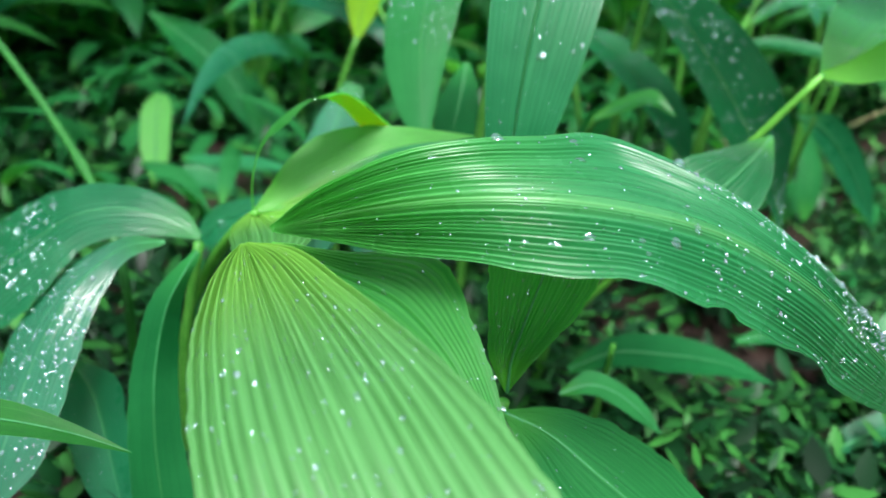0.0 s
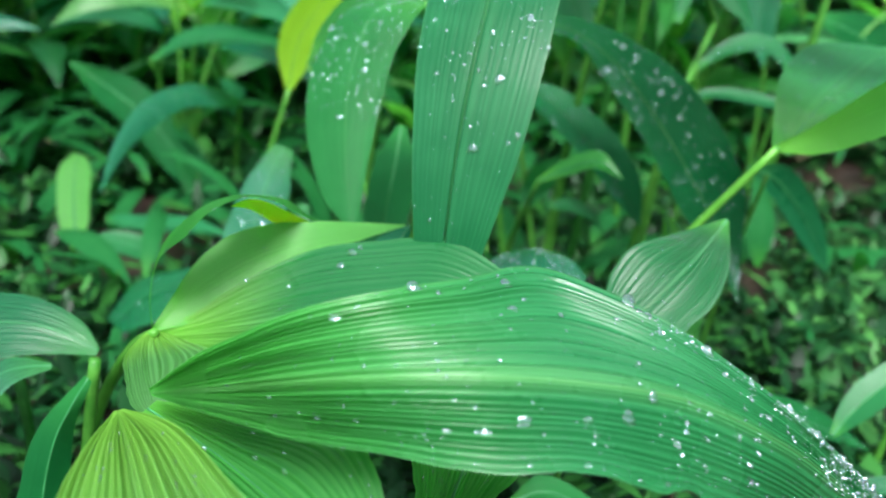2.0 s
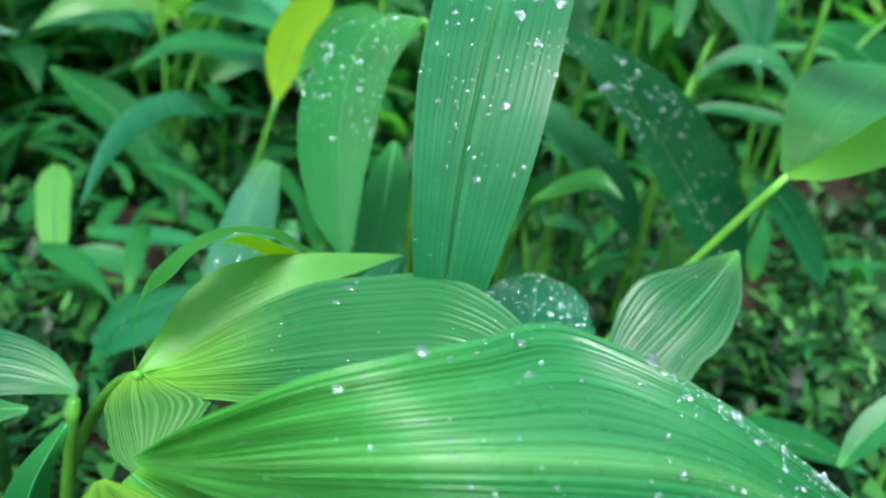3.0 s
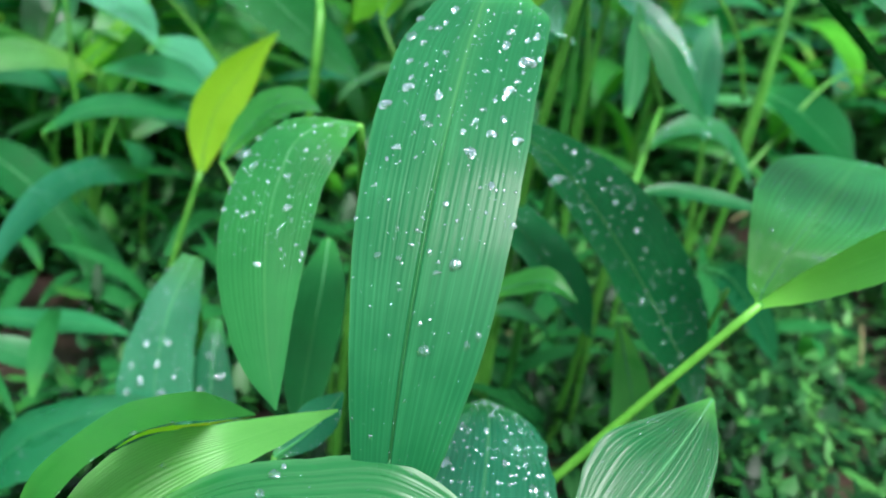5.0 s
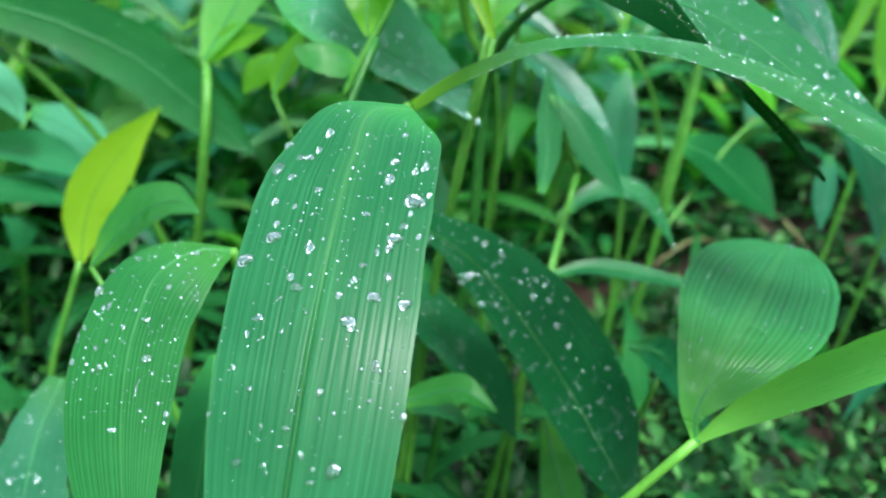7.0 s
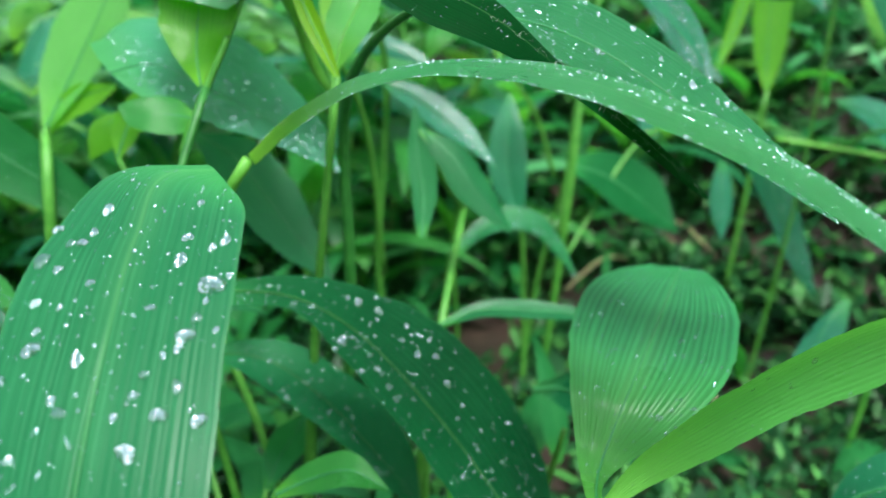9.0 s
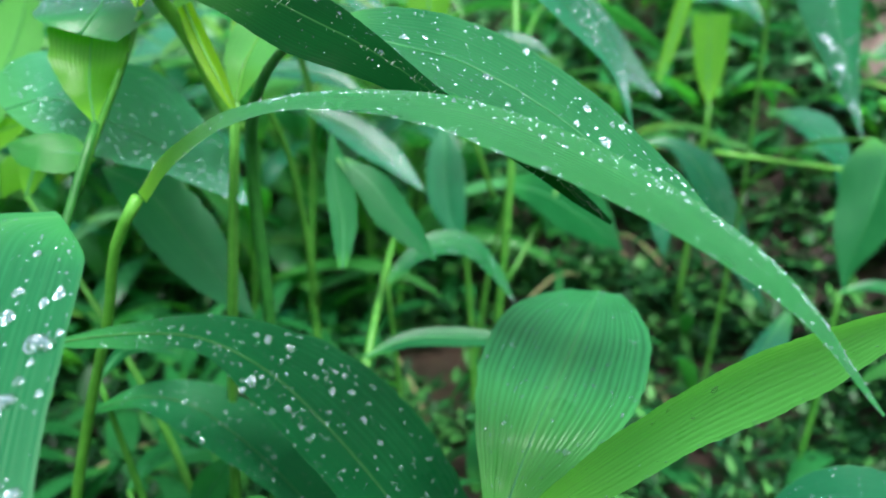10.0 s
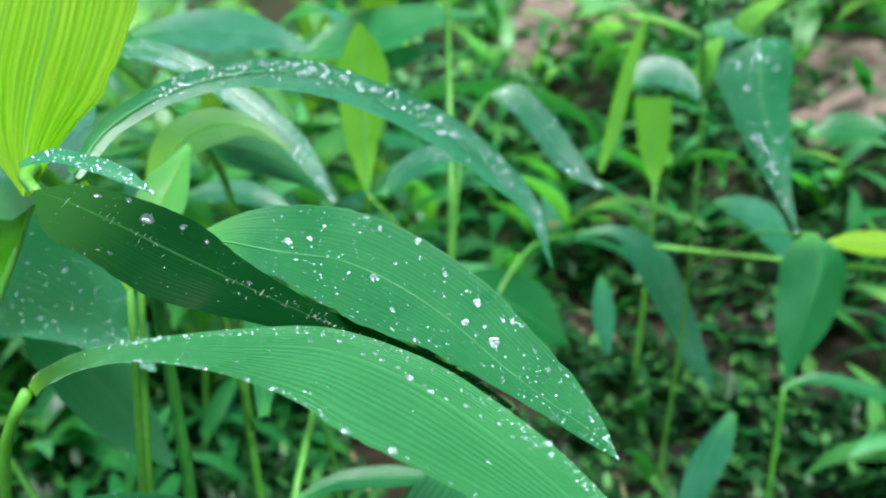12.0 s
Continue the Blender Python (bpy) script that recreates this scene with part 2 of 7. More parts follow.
def water_material(name, clear, mirror, rough, lump=0.0, rim=0.35):
    """Water: partly clear to the leaf under it, partly bending the light, with a skin that mirrors the sky, most at its rim."""
    m, n, l, b = material(name)
    n.remove(b)
    lens = node(n, "ShaderNodeBsdfGlass", Roughness=0.0, IOR=1.333)
    through_it = n.new("ShaderNodeBsdfTransparent")
    skin = node(n, "ShaderNodeBsdfGlossy", Roughness=rough)
    skin.inputs["Color"].default_value = (0.74, 0.94, 1, 1)
    if lump:
        coord, info = n.new("ShaderNodeTexCoord"), n.new("ShaderNodeObjectInfo")
        shift = n.new("ShaderNodeVectorMath")
        l.new(coord.outputs["Object"], shift.inputs[0])
        l.new(info.outputs["Location"], shift.inputs[1])
        wave = node(n, "ShaderNodeTexNoise", Scale=1.6, Detail=1.0)
        l.new(shift.outputs[0], wave.inputs["Vector"])
        bp = node(n, "ShaderNodeBump", Strength=lump, Distance=0.5)
        l.new(wave.outputs[0], bp.inputs["Height"])
        l.new(bp.outputs[0], skin.inputs["Normal"])
    first, last = n.new("ShaderNodeMixShader"), n.new("ShaderNodeMixShader")
    first.inputs[0].default_value = clear
    l.new(lens.outputs[0], first.inputs[1])
    l.new(through_it.outputs[0], first.inputs[2])
    edge = node(n, "ShaderNodeLayerWeight", Blend=0.35)
    l.new(maths(n, l, "ADD", mirror, maths(n, l, "MULTIPLY", edge.outputs["Facing"], rim)), last.inputs[0])
    l.new(first.outputs[0], last.inputs[1])
    l.new(skin.outputs[0], last.inputs[2])
    l.new(last.outputs[0], n["Material Output"].inputs["Surface"])
    return m


HAIR = plain_material("pale hair", (0.45, 0.6, 0.45), (0.6, 0.75, 0.6), 80, 0.5)
# Two strengths of mirror: the brighter one paints sky glints onto drops.
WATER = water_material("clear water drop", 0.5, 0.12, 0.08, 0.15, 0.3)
GLINT = water_material("water drop with added sky glint", 0.55, 0.40, 0.17, 0.35, 0.12)
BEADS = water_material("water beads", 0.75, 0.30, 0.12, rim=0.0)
GLINT_BEADS = water_material("water beads with added sky glint", 0.75, 0.52, 0.14, rim=0.0)


def weed_material(name, low, middle, high):
    m, n, l, b = material(name)
    g = n.new("ShaderNodeNewGeometry")
    l.new(ramp(n, l, g.outputs["Random Per Island"], [(0.0, low), (0.6, middle), (1.0, high)]).outputs[0], b.inputs["Base Color"])
    b.inputs["Roughness"].default_value = 0.42
    b.inputs["Specular IOR Level"].default_value = 0.2
    return m


# Weed tones by place: gap shade in the darkest, bank light in the palest.
WEED_SHADED = weed_material("weed leaf", (0.002, 0.012, 0.004), (0.005, 0.050, 0.013), (0.030, 0.155, 0.026))
WEED_LIT = weed_material("weed leaf with bank light in its colour", (0.025, 0.18, 0.060), (0.09, 0.35, 0.14), (0.25, 0.54, 0.25))
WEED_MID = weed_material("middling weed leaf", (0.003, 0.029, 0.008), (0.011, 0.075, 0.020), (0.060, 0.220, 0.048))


# ---- builders ----
def mesh_object(name, verts, faces, mat, parent=None, uvs=None, label="", smooth=True):
    me = bpy.data.meshes.new(name)
    me.from_pydata(verts, [], faces)
    if uvs is not None:
        layer = me.uv_layers.new(name="UVMap")
        idx = np.empty(len(me.loops), dtype=np.int32)
        me.loops.foreach_get("vertex_index", idx)
        layer.data.foreach_set("uv", np.asarray(uvs, dtype=np.float32)[idx].ravel())
    me.polygons.foreach_set("use_smooth", [smooth] * len(me.polygons))
    me.materials.append(mat)
    me.update()
    ob = new(name, me)
    if parent is not None:
        ob.parent = parent
    if label:
        ob["label"] = label
    return ob


def plant(label, place=(0, 0, 0), category="plant", group=""):
    ob = new("grass_plant")
    ob.location = place
    return tagged(ob, label, category, group)


def spline(rows, count):
    """Catmull-Rom through the rows, by chord length of the first three columns."""
    P = np.asarray(rows, float)
    d = np.r_[0, np.cumsum(np.linalg.norm(np.diff(P[:, :3], axis=0), axis=1))]
    s = np.linspace(0, d[-1], count)
    T = np.gradient(P, d, axis=0)
    k = np.clip(np.searchsorted(d, s, side="right") - 1, 0, len(d) - 2)
    h = (d[k + 1] - d[k])
    x = ((s - d[k]) / h)[:, None]
    h = h[:, None]
    return ((2 * x**3 - 3 * x**2 + 1) * P[k] + (x**3 - 2 * x**2 + x) * h * T[k] + (-2 * x**3 + 3 * x**2) * P[k + 1] + (x**3 - x**2) * h * T[k + 1]), s


def blade_surface(rows, nu, half, pleats=0, amp=0.0, cup=0.0, ripple=0.0, bites=(), seed=1, groove=0.0):
    """Grid of points of a blade. rows in millimetres: the midrib, and from it to one edge and to the other."""
    g, s = spline(np.asarray(rows, float) / 1000.0, nu)
    mid, left, right = g[:, 0:3], g[:, 3:6], g[:, 6:9]
    rng = np.random.default_rng(seed)
    u = s / s[-1]
    v = np.linspace(-1, 1, 2 * half + 1)
    tangent = np.gradient(mid, axis=0)
    tangent /= np.linalg.norm(tangent, axis=1)[:, None]
    nl, nr = np.cross(left, tangent), np.cross(tangent, right)
    mean = nl + nr
    mean /= np.linalg.norm(mean, axis=1)[:, None] + 1e-9
    width = (np.linalg.norm(left, axis=1) + np.linalg.norm(right, axis=1)) / 2
    wob = [1 + ripple * (np.interp(u, np.linspace(0, 1, 26), rng.normal(0, 1, 26)) * 0.5 + np.interp(u, np.linspace(0, 1, 90), rng.normal(0, 1, 90)) * 0.25) for _ in (0, 1)]
    for where, side, depth, reach in bites:
        wob[side] = wob[side] - depth * np.clip(1 - np.abs(u - where) / reach, 0, 1) ** 0.5
    a = np.abs(v)
    tri = np.zeros_like(a)
    if pleats:
        for side in (-1, 1):
            knots = np.r_[0, np.cumsum(rng.uniform(0.55, 1.45, pleats))]
            turn = np.interp(a, knots / knots[-1], np.arange(pleats + 1))
            size = rng.uniform(0.5, 1.35, pleats + 1)[np.minimum(turn.astype(int), pleats)]
            fold = (2 * np.abs(np.sin(turn * math.pi)) - 1.2) * size
            tri = np.where(np.sign(v) == side, fold, tri)
    fade = np.interp(u, [0, 0.04, 0.2, 0.5, 0.75, 1], [0.3, 1.5, 1.3, 0.5, 0.15, 0.05])
    pts = np.empty((nu, 2 * half + 1, 3))
    for j, vv in enumerate(v):
        side = (left if vv < 0 else right) * (1 + (wob[0 if vv < 0 else 1] - 1) * a[j] ** 5)[:, None]
        lift = cup * width * (1 - vv * vv) + amp * tri[j] * fade * np.minimum(1, width / 0.012) * min(1.0, (1 - a[j]) * 25) - groove * math.exp(-(a[j] / 0.022) ** 2) * np.minimum(1, width / 0.012) * np.clip(u * 4 - 1, 0, 1)
        pts[:, j] = mid + side * a[j] + mean * lift[:, None]
    uv = np.stack(np.meshgrid(u, (v + 1) / 2, indexing="ij"), -1)
    return pts, uv, mean, u


def sheet(pts, uv):
    nu, nv = pts.shape[:2]
    i = np.arange(nu * nv).reshape(nu, nv)
    faces = np.stack([i[:-1, :-1], i[1:, :-1], i[1:, 1:], i[:-1, 1:]], -1).reshape(-1, 4)
    return pts.reshape(-1, 3), faces, uv.reshape(-1, 2)


def tube(name, line, radii, mat, parent, sides=8, label="", joints=()):
    """A tapered stalk along a line of points."""
    line = np.asarray(line, float)
    g, s = spline(np.c_[line, np.asarray(radii, float)], max(8, 5 * len(line)))
    p, r = g[:, :3], g[:, 3]
    for where, swell in joints:
        r = r + swell * np.exp(-(((s / s[-1]) - where) / 0.02) ** 2)
    t = np.gradient(p, axis=0)
    t /= np.linalg.norm(t, axis=1)[:, None]
    ref = np.array((0.31, 0.94, 0.11))
    a = np.cross(t, ref)
    a /= np.linalg.norm(a, axis=1)[:, None]
    b = np.cross(t, a)
    ang = np.linspace(0, 2 * math.pi, sides, endpoint=False)
    ring = p[:, None] + r[:, None, None] * (np.cos(ang)[None, :, None] * a[:, None] + np.sin(ang)[None, :, None] * b[:, None])
    n = len(p)
    i = np.arange(n * sides).reshape(n, sides)
    j = np.roll(i, -1, axis=1)
    faces = np.stack([i[:-1], j[:-1], j[1:], i[1:]], -1).reshape(-1, 4).tolist()
    faces += [list(i[0][::-1]), list(i[-1])]
    return mesh_object(name, ring.reshape(-1, 3), faces, mat, parent, label=label)


SURFACES = {}


def blade(key, rows, mat, parent, nu=70, half=16, pleats=0, amp=0.0, cup=0.0, ripple=0.04, bites=(), rib=0.0007, label="", seed=1, groove=0.0):
    pts, uv, mean, u = blade_surface(rows, nu, half, pleats, amp, cup, ripple, bites, seed, groove)
    base = np.array(parent.location)
    ob = mesh_object("leaf", *sheet(pts - base, uv)[:2], mat, parent, uvs=uv.reshape(-1, 2), label=label)
    smooth = blade_surface(rows, nu, half, 0, 0.0, cup, ripple, bites, seed)[0]
    SURFACES[key] = (smooth, mean)
    if rib > 0:
        mid = pts[:, half] - mean * rib * 0.6
        k = np.linspace(0, len(mid) - 1, 14).astype(int)
        line = tube("midrib", mid[k] - base, np.interp(np.linspace(0, 1, 14), [0, 0.1, 1], [rib * 1.3, rib, rib * 0.2]), STEM_DARK if mat in (DARK, UNDER_SHADED) else STEM_PALE if mat in (YELLOW, YOUNG, ROLLED) else RIB, ob, 6)
    return ob


# ---- ground ----
def ground_height(x, y):
    """Level soil that climbs into a bank behind and to the right of the plants."""
    rise = min(1.6, 0.7 * max(0.0, 0.9 * x + 0.25 * y - 0.7) ** 1.3)
    return rise + 0.006 * noise.noise((x * 9, y * 9, 0.3)) + 0.02 * noise.noise((x * 2.1, y * 2.1, 4.0))


def build_ground():
    rings = [0.0] + [0.06 * 1.055**k for k in range(1, 168)]
    rings = [r for r in rings if r < 400] + [600.0]
    spokes = 120
    verts, faces = [(0.3, 0.5, ground_height(0.3, 0.5))], []
    for r in rings[1:]:
        for k in range(spokes):
            a = 2 * math.pi * k / spokes
            x, y = 0.3 + r * math.cos(a), 0.5 + r * math.sin(a)
            verts.append((x, y, ground_height(x, y)))
    for k in range(spokes):
        faces.append((0, 1 + k, 1 + (k + 1) % spokes))
    for q in range(len(rings) - 2):
        o = 1 + q * spokes
        for k in range(spokes):
            k2 = (k + 1) % spokes
            faces.append((o + k, o + spokes + k, o + spokes + k2, o + k2))
    tagged(mesh_object("ground", verts, faces, SOIL), "damp dark brown soil under the plants", "ground", kind="structure")


build_ground()


def bare_patch(px, py, size):
    """A patch of bare pinkish earth on the bank, sky light painted into its pale colour."""
    verts, faces = [], []
    n = 20
    for r in range(7):
        for k in range(n):
            a = 2 * math.pi * k / n
            d = r / 6 * size * (1 + 0.3 * math.sin(3 * a + px * 9) + 0.18 * math.sin(7 * a))
            x, y = px + d * math.cos(a) * 0.8, py + d * math.sin(a) * 1.3
            verts.append((x, y, ground_height(x, y) + 0.012 - 0.016 * (r / 6) ** 2))
    for r in range(6):
        for k in range(n):
            k2 = (k + 1) % n
            faces.append((r * n + k, (r + 1) * n + k, (r + 1) * n + k2, r * n + k2))
    tagged(mesh_object("ground_patch", verts, faces, EARTH), "bare pinkish-brown earth on the bank", "ground", kind="structure")


for patch in ((1.27, 0.83, 0.14), (1.25, 1.5, 0.2), (1.5, 1.15, 0.16), (1.62, 0.8, 0.2)):
    bare_patch(*patch)

# ---- plants of the foreground ----

plant_whorl = plant('broad-leaved grass with pleated, rain-beaded leaves in a whorl', (-0.15, 0.25, 0))
tube('stem', [(0.0, 0.0, 0), (0.015, -0.015, 0.09), (0.045, -0.06, 0.165), (0.056, -0.085, 0.186)], [0.0028, 0.0026, 0.0024, 0.0016], STEM_PALE, plant_whorl, 10)
blade('A', [
    (-80.9, 82.3, 220.4, -0.5, 0.7, 0.8, 0.4, -0.5, -0.5),
    (-63.7, 64.6, 234.5, -1.7, 6.1, 7.1, 1.7, -1.5, -7.0),
    (-49.1, 53.8, 244.0, 0.7, 13.9, 8.9, 2.7, -3.1, -12.1),
    (-29.5, 45.5, 251.9, 2.4, 24.2, 6.7, 1.4, -6.6, -14.9),
    (-9.9, 42.8, 254.8, 1.8, 34.1, 3.6, -0.1, -10.9, -15.4),
    (12.3, 43.5, 253.5, 0.7, 44.0, 3.6, -1.7, -13.5, -13.5),
    (37.6, 45.9, 247.6, 2.1, 26.3, 5.5, -4.8, -14.1, -15.2),
    (67.5, 47.8, 233.3, 2.0, 10.2, 5.5, -7.1, -8.0, -15.7),
    (98.0, 54.1, 211.1, 1.5, 3.6, 5.2, -6.8, -1.9, -15.4),
    (168.2, 86.1, 154.0, 0.0, -0.1, 0.4, -0.0, 0.1, -0.4),
], LONG, plant_whorl, nu=150, half=110, pleats=14, amp=0.0009, cup=0.04, ripple=0.025, rib=0, bites=[(0.47, 1, 0.10, 0.02), (0.62, 1, 0.14, 0.045)], seed=1, label='long deep green pleated leaf beaded with rain')
blade('B', [
    (-88.4, 81.1, 215.7, -1.1, -0.1, -0.0, 1.3, 0.6, 0.4),
    (-82.6, 62.4, 219.2, -10.1, -1.5, -1.2, 10.2, 4.4, 2.9),
    (-75.0, 37.2, 222.6, -18.7, -3.7, -3.1, 17.6, 4.9, 3.7),
    (-67.9, 11.6, 225.9, -22.8, -5.2, -4.7, 23.2, 5.7, 4.9),
    (-61.0, -7.5, 224.9, -25.4, -6.3, -7.4, 26.0, 6.2, 7.7),
    (-53.9, -22.9, 220.7, -26.3, -5.5, -10.9, 26.7, 5.1, 11.5),
    (-45.2, -37.0, 212.3, -27.2, -2.7, -14.6, 27.4, 1.3, 15.6),
    (-33.9, -46.3, 196.5, -21.6, -2.7, -10.6, 19.4, -1.2, 11.3),
    (-22.5, -61.1, 180.4, 0.0, 0.0, 0.0, 0.0, 0.0, 0.0),
], YOUNG, plant_whorl, nu=120, half=90, pleats=9, amp=0.0011, cup=0.12, ripple=0.02, rib=0, seed=2, label='pale young green leaf with strong pleats')
blade('Bb', [
    (-83.0, 89.6, 210.1, -2.1, -0.5, -1.8, 2.2, 0.9, 2.2),
    (-63.3, 71.0, 210.4, -6.7, -3.3, -6.8, 6.6, 5.0, 7.9),
    (-47.1, 53.6, 209.1, -8.7, -5.0, -9.4, 13.5, 9.2, 15.5),
    (-33.9, 37.3, 206.6, -11.4, -4.9, -11.1, 10.0, 4.2, 9.7),
    (-24.6, 21.3, 201.6, -10.9, -2.9, -9.4, 6.2, 1.0, 4.9),
    (-14.6, 1.0, 194.1, -0.5, -0.0, -0.3, 0.5, 0.0, 0.3),
], BRIGHT, plant_whorl, nu=80, half=48, pleats=10, amp=0.0005, cup=0.08, rib=0.00035, seed=3)
blade('A2', [
    (-95.1, 170.9, 180.9, -0.1, 1.6, 0.5, 0.1, -1.1, -0.3),
    (-82.6, 168.2, 185.2, -0.5, 6.9, 2.2, -0.3, -8.1, -3.0),
    (-65.3, 164.5, 191.2, -0.2, 18.6, 6.6, -0.1, -13.5, -4.8),
    (-42.8, 160.2, 199.2, 1.2, 27.1, 10.2, -1.1, -19.4, -7.4),
    (-18.9, 153.6, 206.9, 3.4, 27.5, 11.2, -3.1, -20.7, -8.7),
    (2.2, 145.2, 212.9, 6.4, 26.9, 10.6, -5.6, -21.1, -9.0),
    (20.2, 138.8, 211.1, 8.3, 16.3, 6.2, -7.5, -14.7, -5.6),
    (35.1, 126.2, 205.8, 0.5, 0.7, 0.3, -0.5, -0.7, -0.3),
], ARCH, plant_whorl, nu=110, half=80, pleats=11, amp=0.0007, cup=0.06, ripple=0.01, rib=0, seed=4, label='green pleated leaf')
blade('A3', [
    (-95.0, 170.6, 183.5, -1.1, 0.5, 0.4, 0.8, -0.4, -0.3),
    (-87.5, 179.4, 190.6, -2.4, 1.5, 1.7, 7.0, -7.5, -4.2),
    (-75.1, 187.6, 199.6, -6.1, 6.6, 2.7, 10.0, -13.1, -9.6),
    (-59.7, 193.8, 206.4, -5.2, 8.2, 4.4, 8.9, -13.3, -8.1),
    (-39.3, 198.2, 211.4, -1.6, 7.1, 2.2, 2.6, -9.2, -3.7),
    (-20.3, 209.2, 209.9, -0.9, 4.0, 0.8, 1.7, -5.6, -1.4),
    (-1.9, 220.8, 207.0, -0.2, 0.1, 0.2, 0.3, -0.2, -0.4),
], PALE, plant_whorl, nu=60, half=16, cup=0.1, rib=0, seed=5, label='smooth light green rolled leaf')
blade('curl', [
    (-95.7, 170.2, 182.7, -0.3, 0.8, -0.3, 0.3, -0.8, 0.3),
    (-96.7, 173.2, 196.0, -0.9, 4.2, -2.4, 0.9, -4.2, 2.4),
    (-94.5, 174.7, 208.3, -1.2, 5.7, -2.8, 1.2, -5.7, 2.8),
    (-85.0, 169.5, 223.8, -3.5, 13.5, -5.0, 3.5, -13.5, 5.0),
    (-78.3, 170.8, 230.6, -2.5, 13.7, -4.8, 2.5, -13.7, 4.8),
    (-67.6, 183.6, 231.4, -2.2, 16.1, -6.3, 2.2, -16.1, 6.3),
    (-56.8, 195.2, 226.7, 0.8, 16.4, -6.2, -0.8, -16.4, 6.2),
    (-40.7, 221.2, 207.6, 1.1, 13.4, -5.6, -1.1, -13.4, 5.6),
    (-29.1, 230.1, 198.6, 0.1, 0.1, 0.1, -0.1, -0.1, -0.1),
], BRIGHT, plant_whorl, nu=80, half=16, cup=0.03, rib=0, seed=6, label='light green leaf that arches over and rolls')
# Added flap that carries the lit-through yellow below the curled leaf.
blade('curlY', [
    (-68.5, 165.5, 235.4, -0.0, -0.4, 0.3, 0.0, 0.4, -0.3),
    (-65.2, 171.7, 233.6, -0.2, -3.5, 2.8, 0.2, 3.5, -2.8),
    (-56.8, 190.1, 223.1, -0.7, -10.5, 8.5, 0.7, 10.5, -8.5),
    (-48.9, 205.3, 212.7, -0.7, -11.3, 9.1, 0.7, 11.3, -9.1),
    (-41.5, 213.6, 207.9, -0.3, -5.1, 4.1, 0.3, 5.1, -4.1),
    (-29.2, 231.2, 196.9, -0.0, -0.4, 0.3, 0.0, 0.4, -0.3),
], GOLD_BACKLIT, plant_whorl, nu=40, half=8, cup=0.02, rib=0, seed=7, label='flap below the leaf edge, yellow for light shining through')
blade('sheath', [
    (-95.7, 170.3, 183.8, -1.2, 0.2, -0.2, 1.2, -0.1, 0.2),
    (-95.0, 161.2, 181.3, -7.8, -0.4, -1.5, 13.1, 1.3, 2.7),
    (-92.4, 149.2, 178.4, -8.5, -1.0, -1.8, 21.9, 4.8, 5.2),
    (-89.3, 137.9, 175.8, -7.4, -0.6, -1.5, 10.5, 3.0, 2.7),
    (-88.3, 131.6, 174.1, -2.5, -0.1, -0.5, 3.3, 1.0, 0.9),
], YOUNG, plant_whorl, nu=50, half=48, pleats=8, amp=0.0008, cup=0.25, rib=0, seed=8, label='pale pleated leaf sheath')
plant_tall = plant('tall broad-leaved grass with an arching leaf and rain drops', (0.055, 0.49, 0))
tube('stem', [(0.0, 0.0, 0), (0.005, -0.025, 0.12), (0.0185, -0.0626, 0.2243), (0.0254, -0.0876, 0.271), (0.0298, -0.1068, 0.3122), (0.0361, -0.114, 0.3272)], [0.0028, 0.0026, 0.0024, 0.0022, 0.0022, 0.0024], STEM_PALE, plant_tall, 10)
tube('stem', [(-0.015, -0.07, 0), (-0.015, -0.105, 0.2), (0.0, -0.105, 0.28), (0.0167, -0.0915, 0.3265), (0.0268, -0.0823, 0.3507)], [0.0024, 0.0022, 0.002, 0.0018, 0.0016], STEM_DARK, plant_tall, 10)
blade('C', [
    (58.6, 275.2, 347.6, -0.9, 4.0, 0.7, 1.6, -7.8, -1.8),
    (47.0, 274.3, 346.7, -8.5, 9.1, 0.5, 14.4, -17.5, -2.8),
    (37.1, 258.8, 335.7, -19.3, 10.3, -2.2, 21.3, -13.1, 1.8),
    (26.8, 234.4, 317.9, -22.1, 10.7, -2.8, 23.0, -10.9, 3.4),
    (18.2, 212.4, 298.2, -21.0, 10.1, -2.3, 23.6, -10.7, 3.4),
    (12.3, 195.7, 278.1, -18.8, 8.7, -1.6, 23.0, -9.9, 3.2),
    (8.5, 184.0, 257.7, -15.7, 6.7, -1.3, 21.0, -8.9, 2.4),
    (6.4, 175.7, 235.3, -12.5, 5.0, -1.0, 16.9, -6.5, 2.4),
    (6.2, 170.3, 209.8, -8.4, 3.1, -1.1, 11.1, -3.8, 3.0),
    (11.0, 166.7, 182.4, -0.3, 0.1, -0.1, 0.5, -0.2, 0.1),
], CLEAR, plant_tall, nu=150, half=110, pleats=14, amp=0.00004, cup=0.06, ripple=0.008, rib=0, groove=0.0016, seed=9, label='upright deep green leaf covered in large drops')
